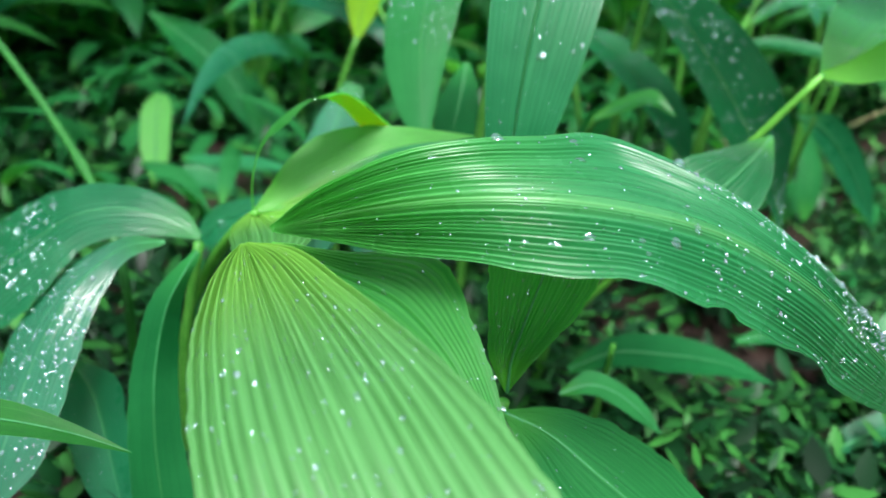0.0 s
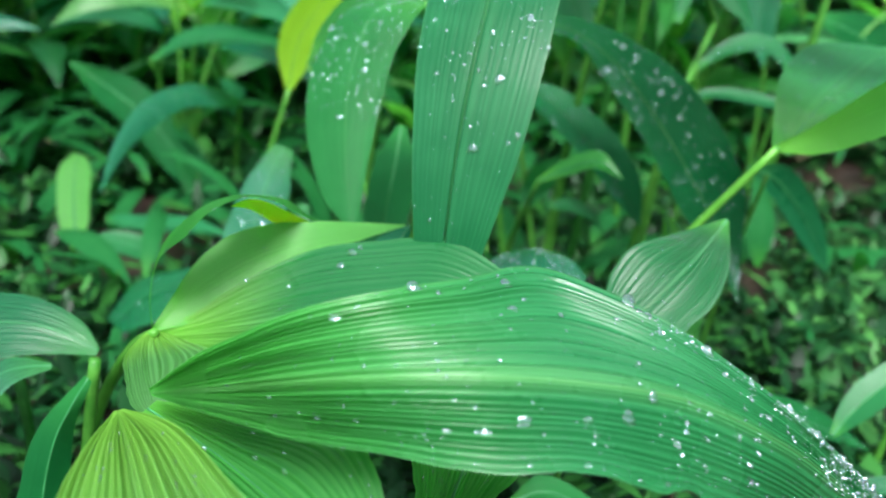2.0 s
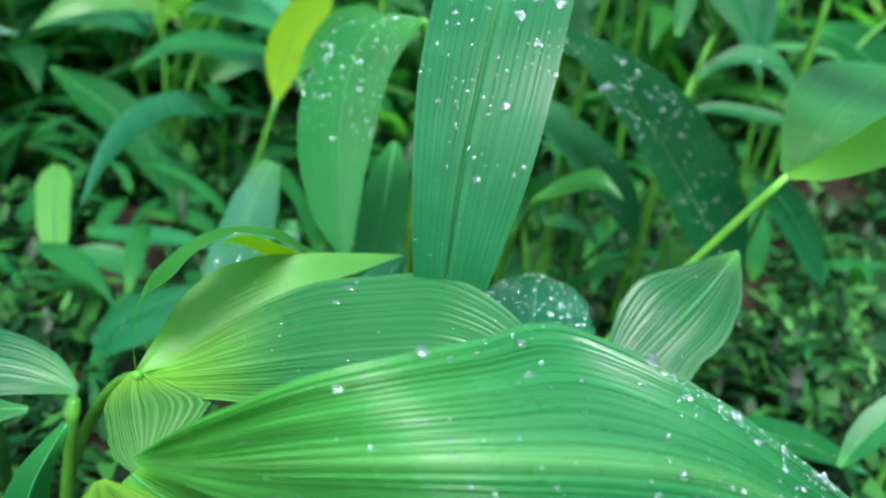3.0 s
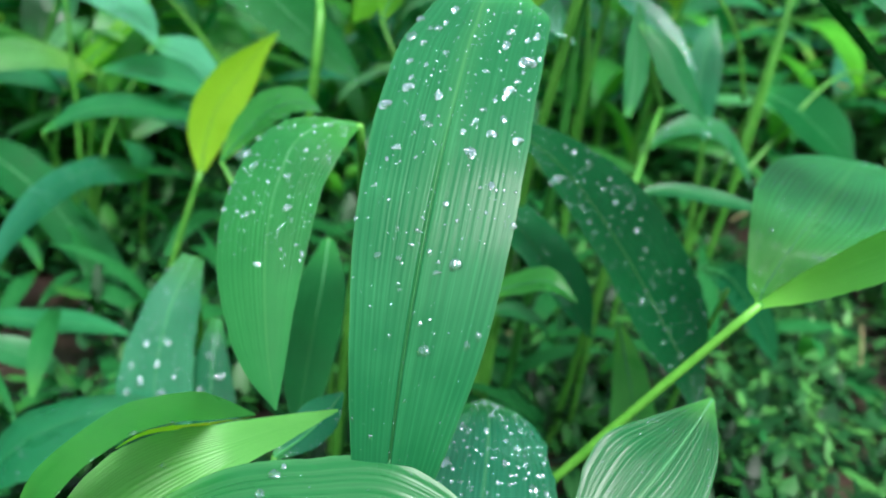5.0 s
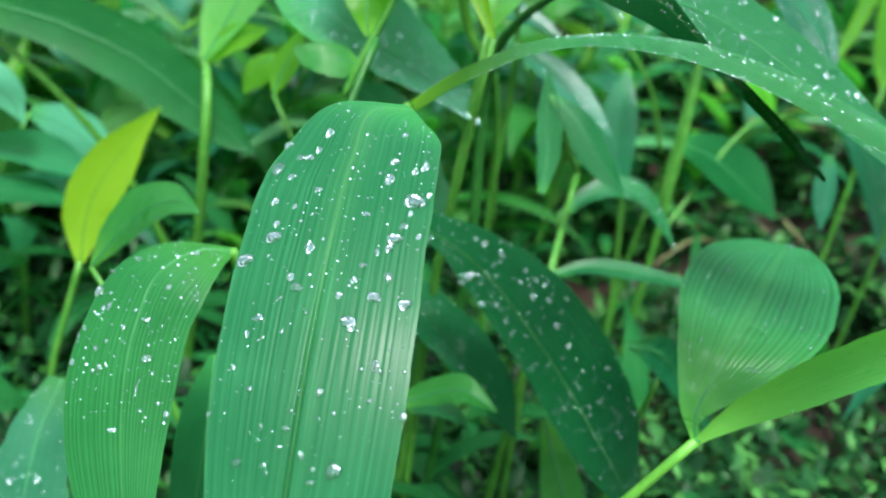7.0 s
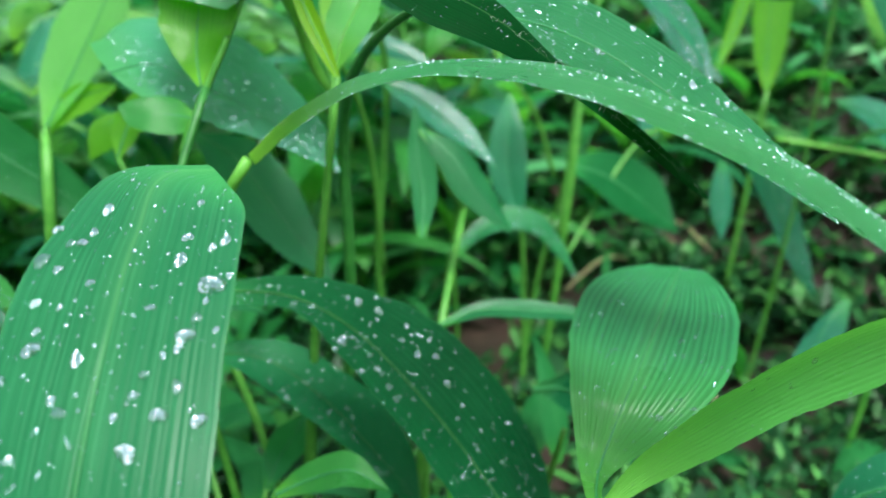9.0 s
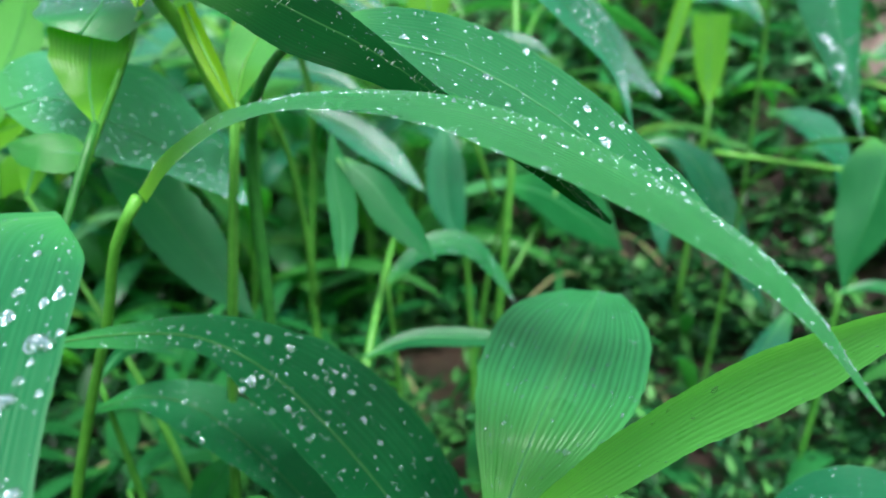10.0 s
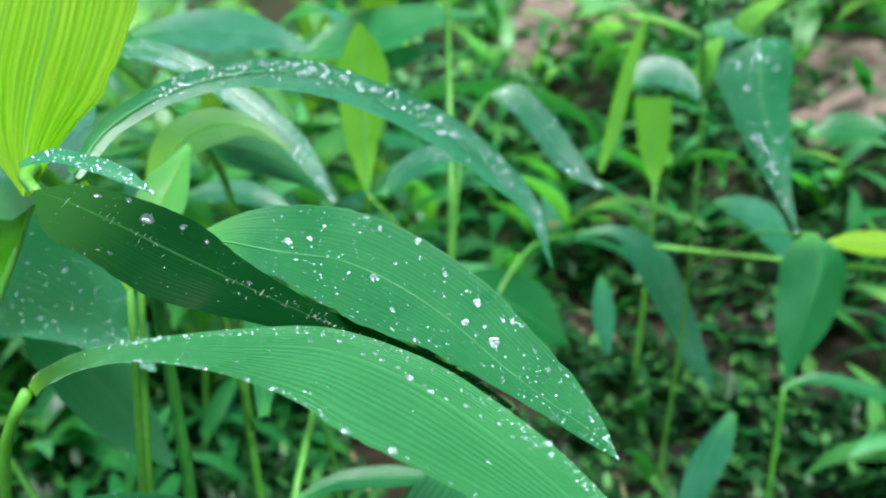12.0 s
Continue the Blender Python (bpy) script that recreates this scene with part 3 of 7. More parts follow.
blade('G', [
    (92.7, 376.4, 327.0, -1.1, 1.2, 2.0, 1.0, -1.2, -1.8),
    (95.4, 316.5, 355.2, -0.4, 1.7, 2.1, 0.5, -1.5, -2.0),
    (103.8, 287.1, 369.1, 1.0, 2.3, 2.1, -0.7, -2.0, -1.8),
    (116.5, 270.7, 375.9, 2.1, 2.9, 1.2, -3.1, -4.2, -2.2),
    (134.5, 258.0, 378.0, 3.7, 7.1, 0.9, -7.0, -12.8, -2.8),
    (154.6, 251.6, 376.6, 5.9, 8.7, 0.5, -16.5, -24.8, -3.2),
    (170.5, 235.4, 371.9, 9.2, 6.7, -0.6, -28.6, -20.8, -0.5),
    (180.8, 211.1, 364.8, 10.2, 5.2, -1.3, -26.3, -12.9, 1.1),
    (188.0, 190.3, 356.7, 8.9, 4.3, -1.2, -18.8, -8.3, 0.9),
    (194.3, 173.9, 347.2, 5.0, 3.6, 0.7, -7.7, -4.8, -1.5),
    (220.1, 159.5, 315.2, 0.3, 0.0, 0.2, -0.4, -0.0, -0.2),
], ARCH, plant_tall, nu=130, half=24, pleats=12, amp=3e-05, cup=0.08, ripple=0.02, rib=0, seed=10, label='arching light green leaf with drops along its edge')
blade('E', [
    (57.7, 384.0, 270.7, 0.0, 0.9, 0.9, -0.0, -0.9, -0.9),
    (84.0, 385.9, 269.8, 0.5, 2.9, 2.9, -0.7, -4.7, -4.7),
    (114.8, 383.3, 263.7, 4.7, 7.6, 7.3, -3.9, -4.3, -3.9),
    (139.6, 371.4, 248.8, 16.9, 12.5, 10.9, -12.1, -7.0, -5.8),
    (159.8, 352.4, 227.1, 27.5, 15.7, 13.0, -16.0, -7.0, -5.4),
    (176.3, 331.9, 204.2, 30.1, 13.6, 10.6, -17.7, -6.3, -4.5),
    (187.8, 313.8, 184.4, 24.6, 9.4, 6.9, -17.3, -5.1, -3.3),
    (196.3, 296.5, 165.7, 8.3, 2.3, 1.5, -9.8, -1.8, -0.7),
    (196.8, 276.0, 144.6, 0.0, 0.0, 0.0, 0.0, 0.0, 0.0),
], DARK, plant_tall, nu=110, half=24, pleats=12, amp=6e-05, cup=0.1, rib=0.0004, seed=11, label='dark green drooping leaf dotted with drops')
blade('V', [
    (77.1, 446.8, 208.0, 0.2, 1.7, 0.9, -0.1, -1.8, -0.9),
    (94.7, 440.0, 214.6, 2.0, 5.8, 3.1, -2.1, -6.1, -3.1),
    (113.5, 429.8, 213.4, 7.2, 9.6, 5.2, -9.0, -11.2, -6.2),
    (133.7, 414.4, 200.2, 13.3, 10.6, 6.5, -11.6, -8.2, -5.8),
    (152.2, 397.5, 180.3, 16.5, 9.1, 7.1, -8.7, -3.1, -4.2),
    (165.8, 384.0, 162.7, 12.2, 4.5, 4.9, -7.3, -3.2, -2.7),
    (175.5, 373.1, 146.9, 0.6, 0.4, 0.1, -0.8, -0.3, -0.3),
], DARK, plant_tall, nu=70, half=16, cup=0.12, rib=0.00035, seed=12)
blade('X', [
    (52.0, 478.2, 350.3, -7.3, 16.3, 8.4, 10.9, -21.3, -11.0),
    (74.7, 492.5, 354.8, -0.7, 32.4, 15.2, -0.5, -34.2, -15.9),
    (94.2, 480.6, 347.2, 26.2, 38.3, 15.2, -22.1, -29.4, -11.5),
    (112.7, 463.9, 337.5, 22.8, 24.2, 9.0, -24.0, -21.8, -7.7),
    (129.0, 440.9, 325.2, 16.5, 13.4, 4.6, -14.8, -9.3, -2.8),
    (143.0, 414.1, 311.3, 0.5, 0.4, 0.1, -0.5, -0.4, -0.1),
], MILKY_SHEEN, plant_tall, nu=70, half=20, cup=0.15, rib=0.00035, seed=13)
blade('Xd', [
    (95.3, 521.1, 310.6, 0.4, 1.5, 0.2, -0.7, -1.7, -0.4),
    (113.5, 507.8, 301.5, 10.9, 7.7, 6.3, -12.8, -7.2, -7.6),
    (130.9, 489.6, 278.1, 15.2, 7.1, 6.7, -16.5, -6.7, -7.4),
    (144.6, 474.5, 257.3, 9.5, 2.9, 4.3, -11.8, -5.1, -4.9),
    (157.5, 460.5, 238.5, 0.4, 0.2, 0.2, -0.4, -0.2, -0.2),
], CLEAR, plant_tall, nu=60, half=16, cup=0.12, rib=0.0004, seed=14)
tube('stem', [(0.0196, -0.0602, 0.3181), (0.0293, -0.0601, 0.3432), (0.0391, -0.061, 0.3657), (0.0498, -0.0605, 0.3935)], [0.0018, 0.0017, 0.0015, 0.0012], STEM, plant_tall, 10)
# Underside of the leaf that bends over in Xt; backlight is in the lime.
blade('Xb', [
    (84.1, 431.7, 347.8, -1.1, -0.1, -0.2, 1.1, -0.6, 0.3),
    (83.5, 436.4, 359.8, -8.6, -0.4, -1.0, 8.1, -4.4, 1.5),
    (84.1, 440.3, 371.7, -13.9, 6.7, -0.7, 12.5, -14.7, 1.2),
    (86.3, 444.9, 384.3, -15.3, 8.0, 1.0, 13.7, -17.1, -0.7),
], LIME, plant_tall, nu=60, half=20, pleats=6, amp=0.0001, cup=0.1, rib=0.0004, seed=15, label='leaf base seen from below, lime for light shining through')
blade('Xt', [
    (80.8, 435.6, 384.1, -12.9, 10.3, 3.0, 13.2, -10.6, -3.1),
    (86.4, 438.9, 392.1, -20.2, 10.0, -3.4, 25.7, -12.9, 1.3),
    (98.5, 475.4, 402.9, -23.3, 10.1, -4.5, 28.6, -12.5, 2.5),
    (113.5, 511.5, 417.6, -21.7, 10.3, -3.4, 24.8, -11.9, 1.6),
    (128.9, 551.9, 446.4, 0.0, 0.0, 0.0, 0.0, 0.0, 0.0),
], SHEEN, plant_tall, nu=50, half=16, cup=0.1, rib=0.0004, seed=16, label='wet leaf bending over')
plant_fan = plant('broad-leaved grass with a fan-shaped leaf and a pale rolled leaf', (0.05, 0.307, 0))
tube('stem', [(0.0, 0.0, 0), (0.045, -0.037, 0.105), (0.0939, -0.0729, 0.2194), (0.1075, -0.0835, 0.2514)], [0.0022, 0.0021, 0.0019, 0.0017], STEM_PALE, plant_fan, 10, joints=[(0.66, 0.0012)])
blade('F', [
    (157.5, 223.5, 251.4, -1.7, 1.0, 0.5, 1.3, -0.9, -0.2),
    (184.8, 255.1, 245.7, -7.9, 5.7, 2.4, 5.4, -4.2, -2.2),
    (194.2, 260.2, 260.0, -13.3, 13.3, 3.4, 13.8, -16.1, -1.3),
    (207.5, 270.1, 269.6, -16.5, 20.2, 1.8, 19.6, -23.7, 2.7),
    (226.1, 285.2, 276.5, -19.5, 24.5, -1.8, 18.3, -25.9, 2.9),
    (243.4, 299.3, 282.1, -18.4, 26.2, -2.3, 13.5, -26.0, 1.6),
    (260.1, 312.9, 285.8, -14.1, 20.7, -4.0, 7.8, -18.5, 0.5),
    (273.0, 323.6, 285.3, -7.2, 11.2, -3.3, 3.4, -10.3, -0.0),
], FAN, plant_fan, nu=90, half=80, pleats=12, amp=0.0001, ripple=0.015, cup=0.12, rib=0.0005, seed=17, label='deep green fan-shaped pleated leaf')
blade('bud', [
    (157.5, 223.5, 251.4, -1.1, -0.3, 1.6, 1.5, 0.3, -2.0),
    (182.4, 232.4, 254.7, -4.8, -0.8, 5.9, 5.6, 1.0, -7.1),
    (200.5, 223.7, 270.2, -8.6, -1.3, 10.1, 8.4, 1.1, -9.5),
    (219.1, 215.1, 285.2, -9.2, -1.6, 11.6, 8.8, 1.3, -10.5),
    (237.3, 207.3, 297.6, -8.1, -1.9, 11.8, 10.2, 2.2, -14.3),
    (256.4, 200.5, 306.4, -6.8, -1.8, 10.4, 8.7, 2.3, -13.5),
    (273.2, 194.2, 315.2, -3.6, -1.2, 6.3, 4.9, 1.7, -9.0),
    (293.3, 188.2, 320.4, -0.3, -0.1, 0.6, 0.4, 0.2, -0.8),
], ROLLED, plant_fan, nu=90, half=28, pleats=6, amp=6e-05, cup=0.2, rib=0, seed=18, label='pale green half-rolled leaf')
blade('bract', [
    (125.8, 193.6, 229.0, -0.7, 0.3, 0.3, 0.7, -0.4, -0.5),
    (114.5, 186.7, 216.7, -11.2, 9.4, 2.7, 9.3, -7.6, -2.3),
    (103.3, 180.2, 207.7, -15.1, 14.3, 6.5, 12.5, -11.5, -4.1),
    (92.2, 174.0, 199.3, -12.5, 14.8, 6.2, 12.7, -11.1, -3.3),
    (80.3, 168.1, 191.1, -5.7, 12.2, 6.3, 14.1, -12.3, -2.8),
    (63.3, 160.3, 179.2, -0.2, 0.2, 0.4, 0.4, -0.3, -0.3),
], MID, plant_fan, nu=70, half=80, pleats=10, amp=0.0003, ripple=0.01, cup=0.05, rib=0.0004, seed=19, label='short pleated leaf with a pale rib')
plant_twin = plant('broad-leaved grass with overlapping light and dark leaves', (0.13, 0.47, 0))
tube('stem', [(0.035, -0.01, 0), (0.0296, -0.0301, 0.245), (0.0181, -0.0453, 0.3416), (0.01, -0.1, 0.375), (0.007, -0.155, 0.393)], [0.0034, 0.0031, 0.0028, 0.002, 0.0014], STEM_DARK, plant_twin, 10)
tube('stem', [(0.0181, -0.0453, 0.3416), (0.0105, -0.0412, 0.349), (-0.0076, -0.0502, 0.3815), (-0.0237, -0.0643, 0.4016), (-0.033, -0.11, 0.408), (-0.034, -0.158, 0.411)], [0.0022, 0.0024, 0.003, 0.003, 0.0022, 0.0016], STEM_PALE, plant_twin, 10)
blade('J', [
    (137.0, 313.1, 392.7, 0.1, 0.9, 0.7, -0.1, -0.9, -0.7),
    (147.5, 310.3, 392.2, 4.0, 8.4, 5.1, -3.3, -6.9, -4.2),
    (162.6, 301.6, 389.8, 7.7, 17.3, 10.2, -5.9, -11.1, -6.0),
    (181.1, 298.2, 386.4, 11.1, 18.9, 10.8, -12.4, -18.7, -10.6),
    (196.9, 287.2, 378.5, 17.4, 15.8, 8.4, -18.5, -15.5, -8.1),
    (207.8, 273.3, 369.2, 20.2, 12.1, 5.9, -16.3, -9.2, -4.5),
    (216.2, 256.5, 358.3, 17.4, 9.2, 4.4, -10.1, -5.1, -2.4),
    (226.2, 240.4, 347.7, 11.9, 6.4, 3.1, -6.1, -2.9, -1.3),
    (232.3, 231.6, 341.8, 5.7, 2.5, 1.1, -4.7, -2.0, -0.9),
    (234.9, 222.6, 336.2, 0.0, 0.0, 0.0, 0.0, 0.0, 0.0),
], MID, plant_twin, nu=110, half=30, pleats=12, amp=2e-05, cup=0.1, rib=0.0003, seed=20, label='broad green leaf beaded with drops')
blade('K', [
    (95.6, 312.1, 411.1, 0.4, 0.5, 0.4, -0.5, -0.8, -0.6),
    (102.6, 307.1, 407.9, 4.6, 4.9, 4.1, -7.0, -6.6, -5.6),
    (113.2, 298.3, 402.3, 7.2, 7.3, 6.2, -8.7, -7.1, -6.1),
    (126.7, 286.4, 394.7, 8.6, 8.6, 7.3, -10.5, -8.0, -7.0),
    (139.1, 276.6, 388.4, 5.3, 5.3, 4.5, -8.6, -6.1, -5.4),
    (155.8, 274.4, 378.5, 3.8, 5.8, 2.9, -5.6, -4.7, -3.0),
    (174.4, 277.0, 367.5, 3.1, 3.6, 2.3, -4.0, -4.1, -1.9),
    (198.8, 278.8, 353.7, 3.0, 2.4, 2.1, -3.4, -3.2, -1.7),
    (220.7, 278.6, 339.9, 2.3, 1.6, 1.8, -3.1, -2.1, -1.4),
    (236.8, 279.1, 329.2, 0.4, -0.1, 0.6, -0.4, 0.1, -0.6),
], UNDER_SHADED, plant_twin, nu=90, half=24, cup=-0.12, rib=0, seed=21, label='folded leaf seen from below, its shade painted as near-black green')
blade('L', [
    (98.3, 395.3, 395.5, -0.8, 1.1, -0.1, 1.3, -0.1, 0.1),
    (99.5, 400.2, 415.2, -12.4, 7.5, 0.3, 12.2, -10.1, -0.3),
    (104.4, 403.2, 435.3, -19.5, 12.5, 3.1, 21.1, -17.0, -3.6),
    (111.0, 405.0, 455.5, -21.9, 14.2, 3.7, 24.4, -18.1, -4.4),
    (116.9, 407.8, 477.7, -18.6, 12.0, 2.9, 26.2, -19.1, -4.4),
    (125.3, 410.9, 505.9, -11.7, 7.6, 2.1, 16.8, -15.5, -3.6),
    (133.5, 413.6, 532.2, 0.0, 0.0, 0.0, 0.0, 0.0, 0.0),
], YELLOW, plant_twin, nu=80, half=60, pleats=11, amp=0.0009, cup=0.1, rib=0.00035, seed=22, label='yellow-green pleated young leaf')
blade('Zs', [
    (93.2, 327.5, 416.2, -0.0, 0.7, 0.6, 0.0, -0.9, -0.7),
    (100.5, 324.0, 419.2, 0.8, 1.9, 1.6, -0.9, -2.3, -1.8),
    (110.5, 317.5, 417.4, 1.6, 1.8, 1.7, -1.5, -1.7, -1.6),
    (119.0, 311.5, 414.1, 1.8, 1.5, 1.5, -1.8, -1.5, -1.5),
    (125.8, 306.0, 409.1, 0.2, 0.1, 0.1, -0.2, -0.1, -0.1),
], DEEP, plant_twin, nu=40, half=10, cup=0.2, rib=0, seed=23)
blade('M', [
    (112.5, 372.0, 405.9, -1.8, 0.1, 1.8, 1.8, -0.1, -1.8),
    (128.2, 381.5, 422.2, -1.9, 0.2, 3.0, 2.6, -0.4, -3.1),
    (146.1, 383.6, 431.9, -1.4, 0.6, 4.2, 1.7, -0.6, -4.1),
    (171.3, 385.6, 439.1, -0.5, 0.7, 4.8, 0.5, -0.7, -4.8),
    (201.9, 386.9, 440.2, 0.7, 1.0, 6.0, -0.8, -1.1, -7.2),
    (230.9, 386.6, 432.0, 2.1, 1.0, 6.2, -2.3, -1.2, -6.9),
    (265.5, 385.7, 417.9, 3.6, 1.2, 6.6, -4.0, -1.3, -7.6),
    (295.6, 383.5, 397.3, 4.7, 1.1, 6.2, -5.0, -1.1, -5.9),
    (318.2, 381.0, 375.5, 4.3, 0.6, 3.0, -3.7, -0.5, -2.4),
    (330.1, 376.6, 344.6, 0.1, 0.0, 0.1, -0.4, -0.0, -0.2),
], SHEEN, plant_twin, nu=110, half=18, pleats=5, amp=0.0001, cup=0.12, rib=0.00035, seed=24, label='narrow arching leaf beaded with drops')
plant_low = plant('low broad-leaved grass with drooping wet leaves', (-0.13, 0.21, 0))
tube('stem', [(0.0, 0.0, 0), (0.0, -0.01, 0.09), (0.009, -0.02, 0.157)], [0.003, 0.0028, 0.0022], STEM, plant_low, 10)
blade('P', [
    (-121.1, 196.5, 156.7, 0.2, 2.1, 0.2, -0.4, -2.2, -0.4),
    (-130.4, 199.6, 160.0, 1.7, 8.3, 2.6, -1.5, -7.3, -2.2),
    (-150.8, 204.1, 163.0, 0.2, 13.5, 5.3, -0.5, -14.2, -5.2),
    (-174.3, 205.0, 157.8, -5.2, 18.5, 7.0, 4.8, -18.1, -6.3),
    (-194.4, 200.3, 142.9, -12.8, 26.2, 7.3, 12.4, -25.7, -6.4),
    (-213.1, 193.8, 124.9, -14.6, 27.6, 4.4, 14.4, -23.5, -4.1),
    (-233.4, 182.9, 97.6, 0.0, 0.0, 0.0, 0.0, 0.0, 0.0),
], GLOSS, plant_low, nu=80, half=48, pleats=8, amp=0.0002, cup=0.12, rib=0.0003, seed=25)
blade('P2', [
    (-131.8, 174.1, 165.0, -0.2, 1.2, 0.6, 0.2, -1.2, -0.6),
    (-150.2, 181.0, 156.7, -1.9, 5.7, 2.0, 2.8, -6.3, -1.8),
    (-165.3, 174.3, 142.7, -10.3, 11.5, -0.3, 10.0, -10.3, 0.7),
    (-174.1, 159.0, 128.0, -17.6, 12.4, -4.6, 15.3, -10.0, 4.5),
    (-178.4, 138.3, 113.1, -17.8, 9.3, -6.5, 17.7, -9.1, 6.6),
    (-180.0, 115.1, 98.7, -18.7, 9.9, -6.8, 16.0, -8.9, 5.5),
    (-187.4, 92.7, 80.8, 0.0, 0.0, 0.0, 0.0, 0.0, 0.0),
], GLAZE, plant_low, nu=80, half=48, pleats=8, amp=0.0002, cup=0.12, rib=0.0003, seed=26)
blade('P3', [
    (-173.0, 171.3, 103.7, -1.7, -0.3, -1.1, 1.7, 0.3, 1.1),
    (-163.6, 164.9, 93.8, -13.3, -3.3, -5.4, 7.8, 10.5, 0.5),
    (-156.0, 155.1, 77.0, -14.2, -4.6, -3.2, 7.5, 8.8, -0.4),
    (-149.6, 145.5, 60.1, -12.4, -2.2, -2.9, 7.6, 6.5, 0.0),
    (-141.5, 132.3, 36.8, 0.0, 0.0, 0.0, 0.0, 0.0, 0.0),
], DEEP, plant_low, nu=60, half=16, cup=0.1, seed=27)
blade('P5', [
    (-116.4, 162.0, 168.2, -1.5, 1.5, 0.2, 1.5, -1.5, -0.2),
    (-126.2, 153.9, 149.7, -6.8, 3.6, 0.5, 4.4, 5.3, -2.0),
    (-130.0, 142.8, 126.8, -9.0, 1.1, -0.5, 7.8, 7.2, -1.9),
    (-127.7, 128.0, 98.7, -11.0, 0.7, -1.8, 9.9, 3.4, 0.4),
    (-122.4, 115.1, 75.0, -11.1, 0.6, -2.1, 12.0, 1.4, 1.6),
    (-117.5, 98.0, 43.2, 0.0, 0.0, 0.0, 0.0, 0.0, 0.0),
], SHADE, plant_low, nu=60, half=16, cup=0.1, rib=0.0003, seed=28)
plant_side = plant('small grass with a pointed leaf', (-0.2, 0.08, 0))
tube('stem', [(0.0, 0.0, 0), (0.005, -0.005, 0.1), (0.018, -0.011, 0.166)], [0.0026, 0.0024, 0.0016], STEM, plant_side, 10)
blade('P4', [
    (-182.1, 68.7, 166.1, 0.6, 5.3, 0.7, -0.6, -5.2, -0.5),
    (-165.3, 64.2, 162.3, 0.7, 7.3, 1.3, -0.8, -8.1, -1.2),
    (-150.3, 61.8, 162.0, 0.8, 5.7, 1.5, -0.7, -5.1, -1.2),
    (-132.0, 58.4, 160.6, 0.3, 2.7, 0.5, -0.4, -3.3, -0.5),
    (-116.5, 54.7, 158.0, -0.0, 0.2, -0.0, 0.0, -0.2, 0.0),
], WARM, plant_side, nu=50, half=14, cup=0.1, rib=0.0004, seed=29)
plant_under = plant('grass leaves under the arching leaf', (0.0, 0.12, 0))
tube('stem', [(0.0, 0.0, 0), (-0.002, -0.025, 0.1), (-0.003, -0.043, 0.166)], [0.003, 0.0028, 0.002], STEM, plant_under, 10)
blade('Bc', [
    (-2.7, 74.6, 163.5, -0.5, -1.1, -0.4, 0.5, 1.1, 0.4),
    (12.0, 70.0, 158.7, -7.0, -5.7, -5.7, 5.4, 10.1, 3.4),
    (25.7, 63.7, 150.4, -13.5, -10.3, -9.2, 11.6, 15.8, 6.4),
    (41.4, 56.4, 140.8, -16.0, -12.3, -10.1, 14.2, 17.8, 7.3),
    (57.2, 48.3, 129.5, -9.7, -10.1, -7.7, 12.1, 19.7, 8.7),
    (91.3, 39.5, 122.2, 0.0, 0.0, 0.0, 0.0, 0.0, 0.0),
], MATT, plant_under, nu=70, half=40, pleats=10, amp=0.0003, cup=0.1, rib=0.0005, seed=30)
blade('Qa', [
    (-2.5, 77.4, 169.7, -0.8, 0.0, 0.0, 0.4, -0.1, 0.3),
    (-4.1, 73.7, 184.5, -7.0, 0.2, 0.3, 6.8, -0.2, -0.3),
    (-3.4, 69.1, 202.3, -11.3, 0.3, 0.7, 13.1, -0.6, -0.1),
    (-2.2, 64.3, 220.9, -16.0, 0.7, 0.1, 16.4, -0.7, 0.0),
    (-2.5, 60.0, 237.5, -15.8, 1.0, -1.1, 15.1, -0.7, 0.3),
    (-3.4, 56.7, 250.7, 0.0, 0.0, 0.0, 0.0, 0.0, 0.0),
], BRIGHT, plant_under, nu=70, half=48, pleats=10, amp=0.0006, cup=0.05, rib=0.0005, seed=31)
plant_floor = plant('low grass leaves near the soil', (0.16, 0.25, 0))
tube('stem', [(-0.06, -0.01, 0), (-0.07, -0.03, 0.05), (-0.085, -0.065, 0.12)], [0.002, 0.0018, 0.0014], STEM, plant_floor, 10)
tube('stem', [(0.04, 0.05, 0), (0.03, 0.04, 0.02), (0.015, 0.03, 0.04)], [0.002, 0.0018, 0.0014], STEM, plant_floor, 10)
tube('stem', [(0.1, 0.15, 0), (0.09, 0.13, 0.1), (0.074, 0.092, 0.198)], [0.002, 0.0018, 0.0014], STEM, plant_floor, 10)
blade('Ga', [
    (48.8, 170.6, 100.3, -0.4, 0.8, 0.3, 0.4, -1.1, -0.4),
    (64.5, 171.4, 106.3, -0.1, 8.0, 2.3, -0.3, -6.4, -1.8),
    (78.2, 167.8, 103.3, 2.4, 5.9, 1.6, -3.4, -6.2, -2.4),
    (89.5, 162.5, 96.3, 2.9, 4.3, 1.3, -2.9, -3.1, -1.6),
    (98.1, 157.6, 89.2, 0.1, 0.3, 0.0, -0.1, -0.3, -0.0),
], MATT, plant_floor, nu=50, half=12, cup=0.15, seed=32)
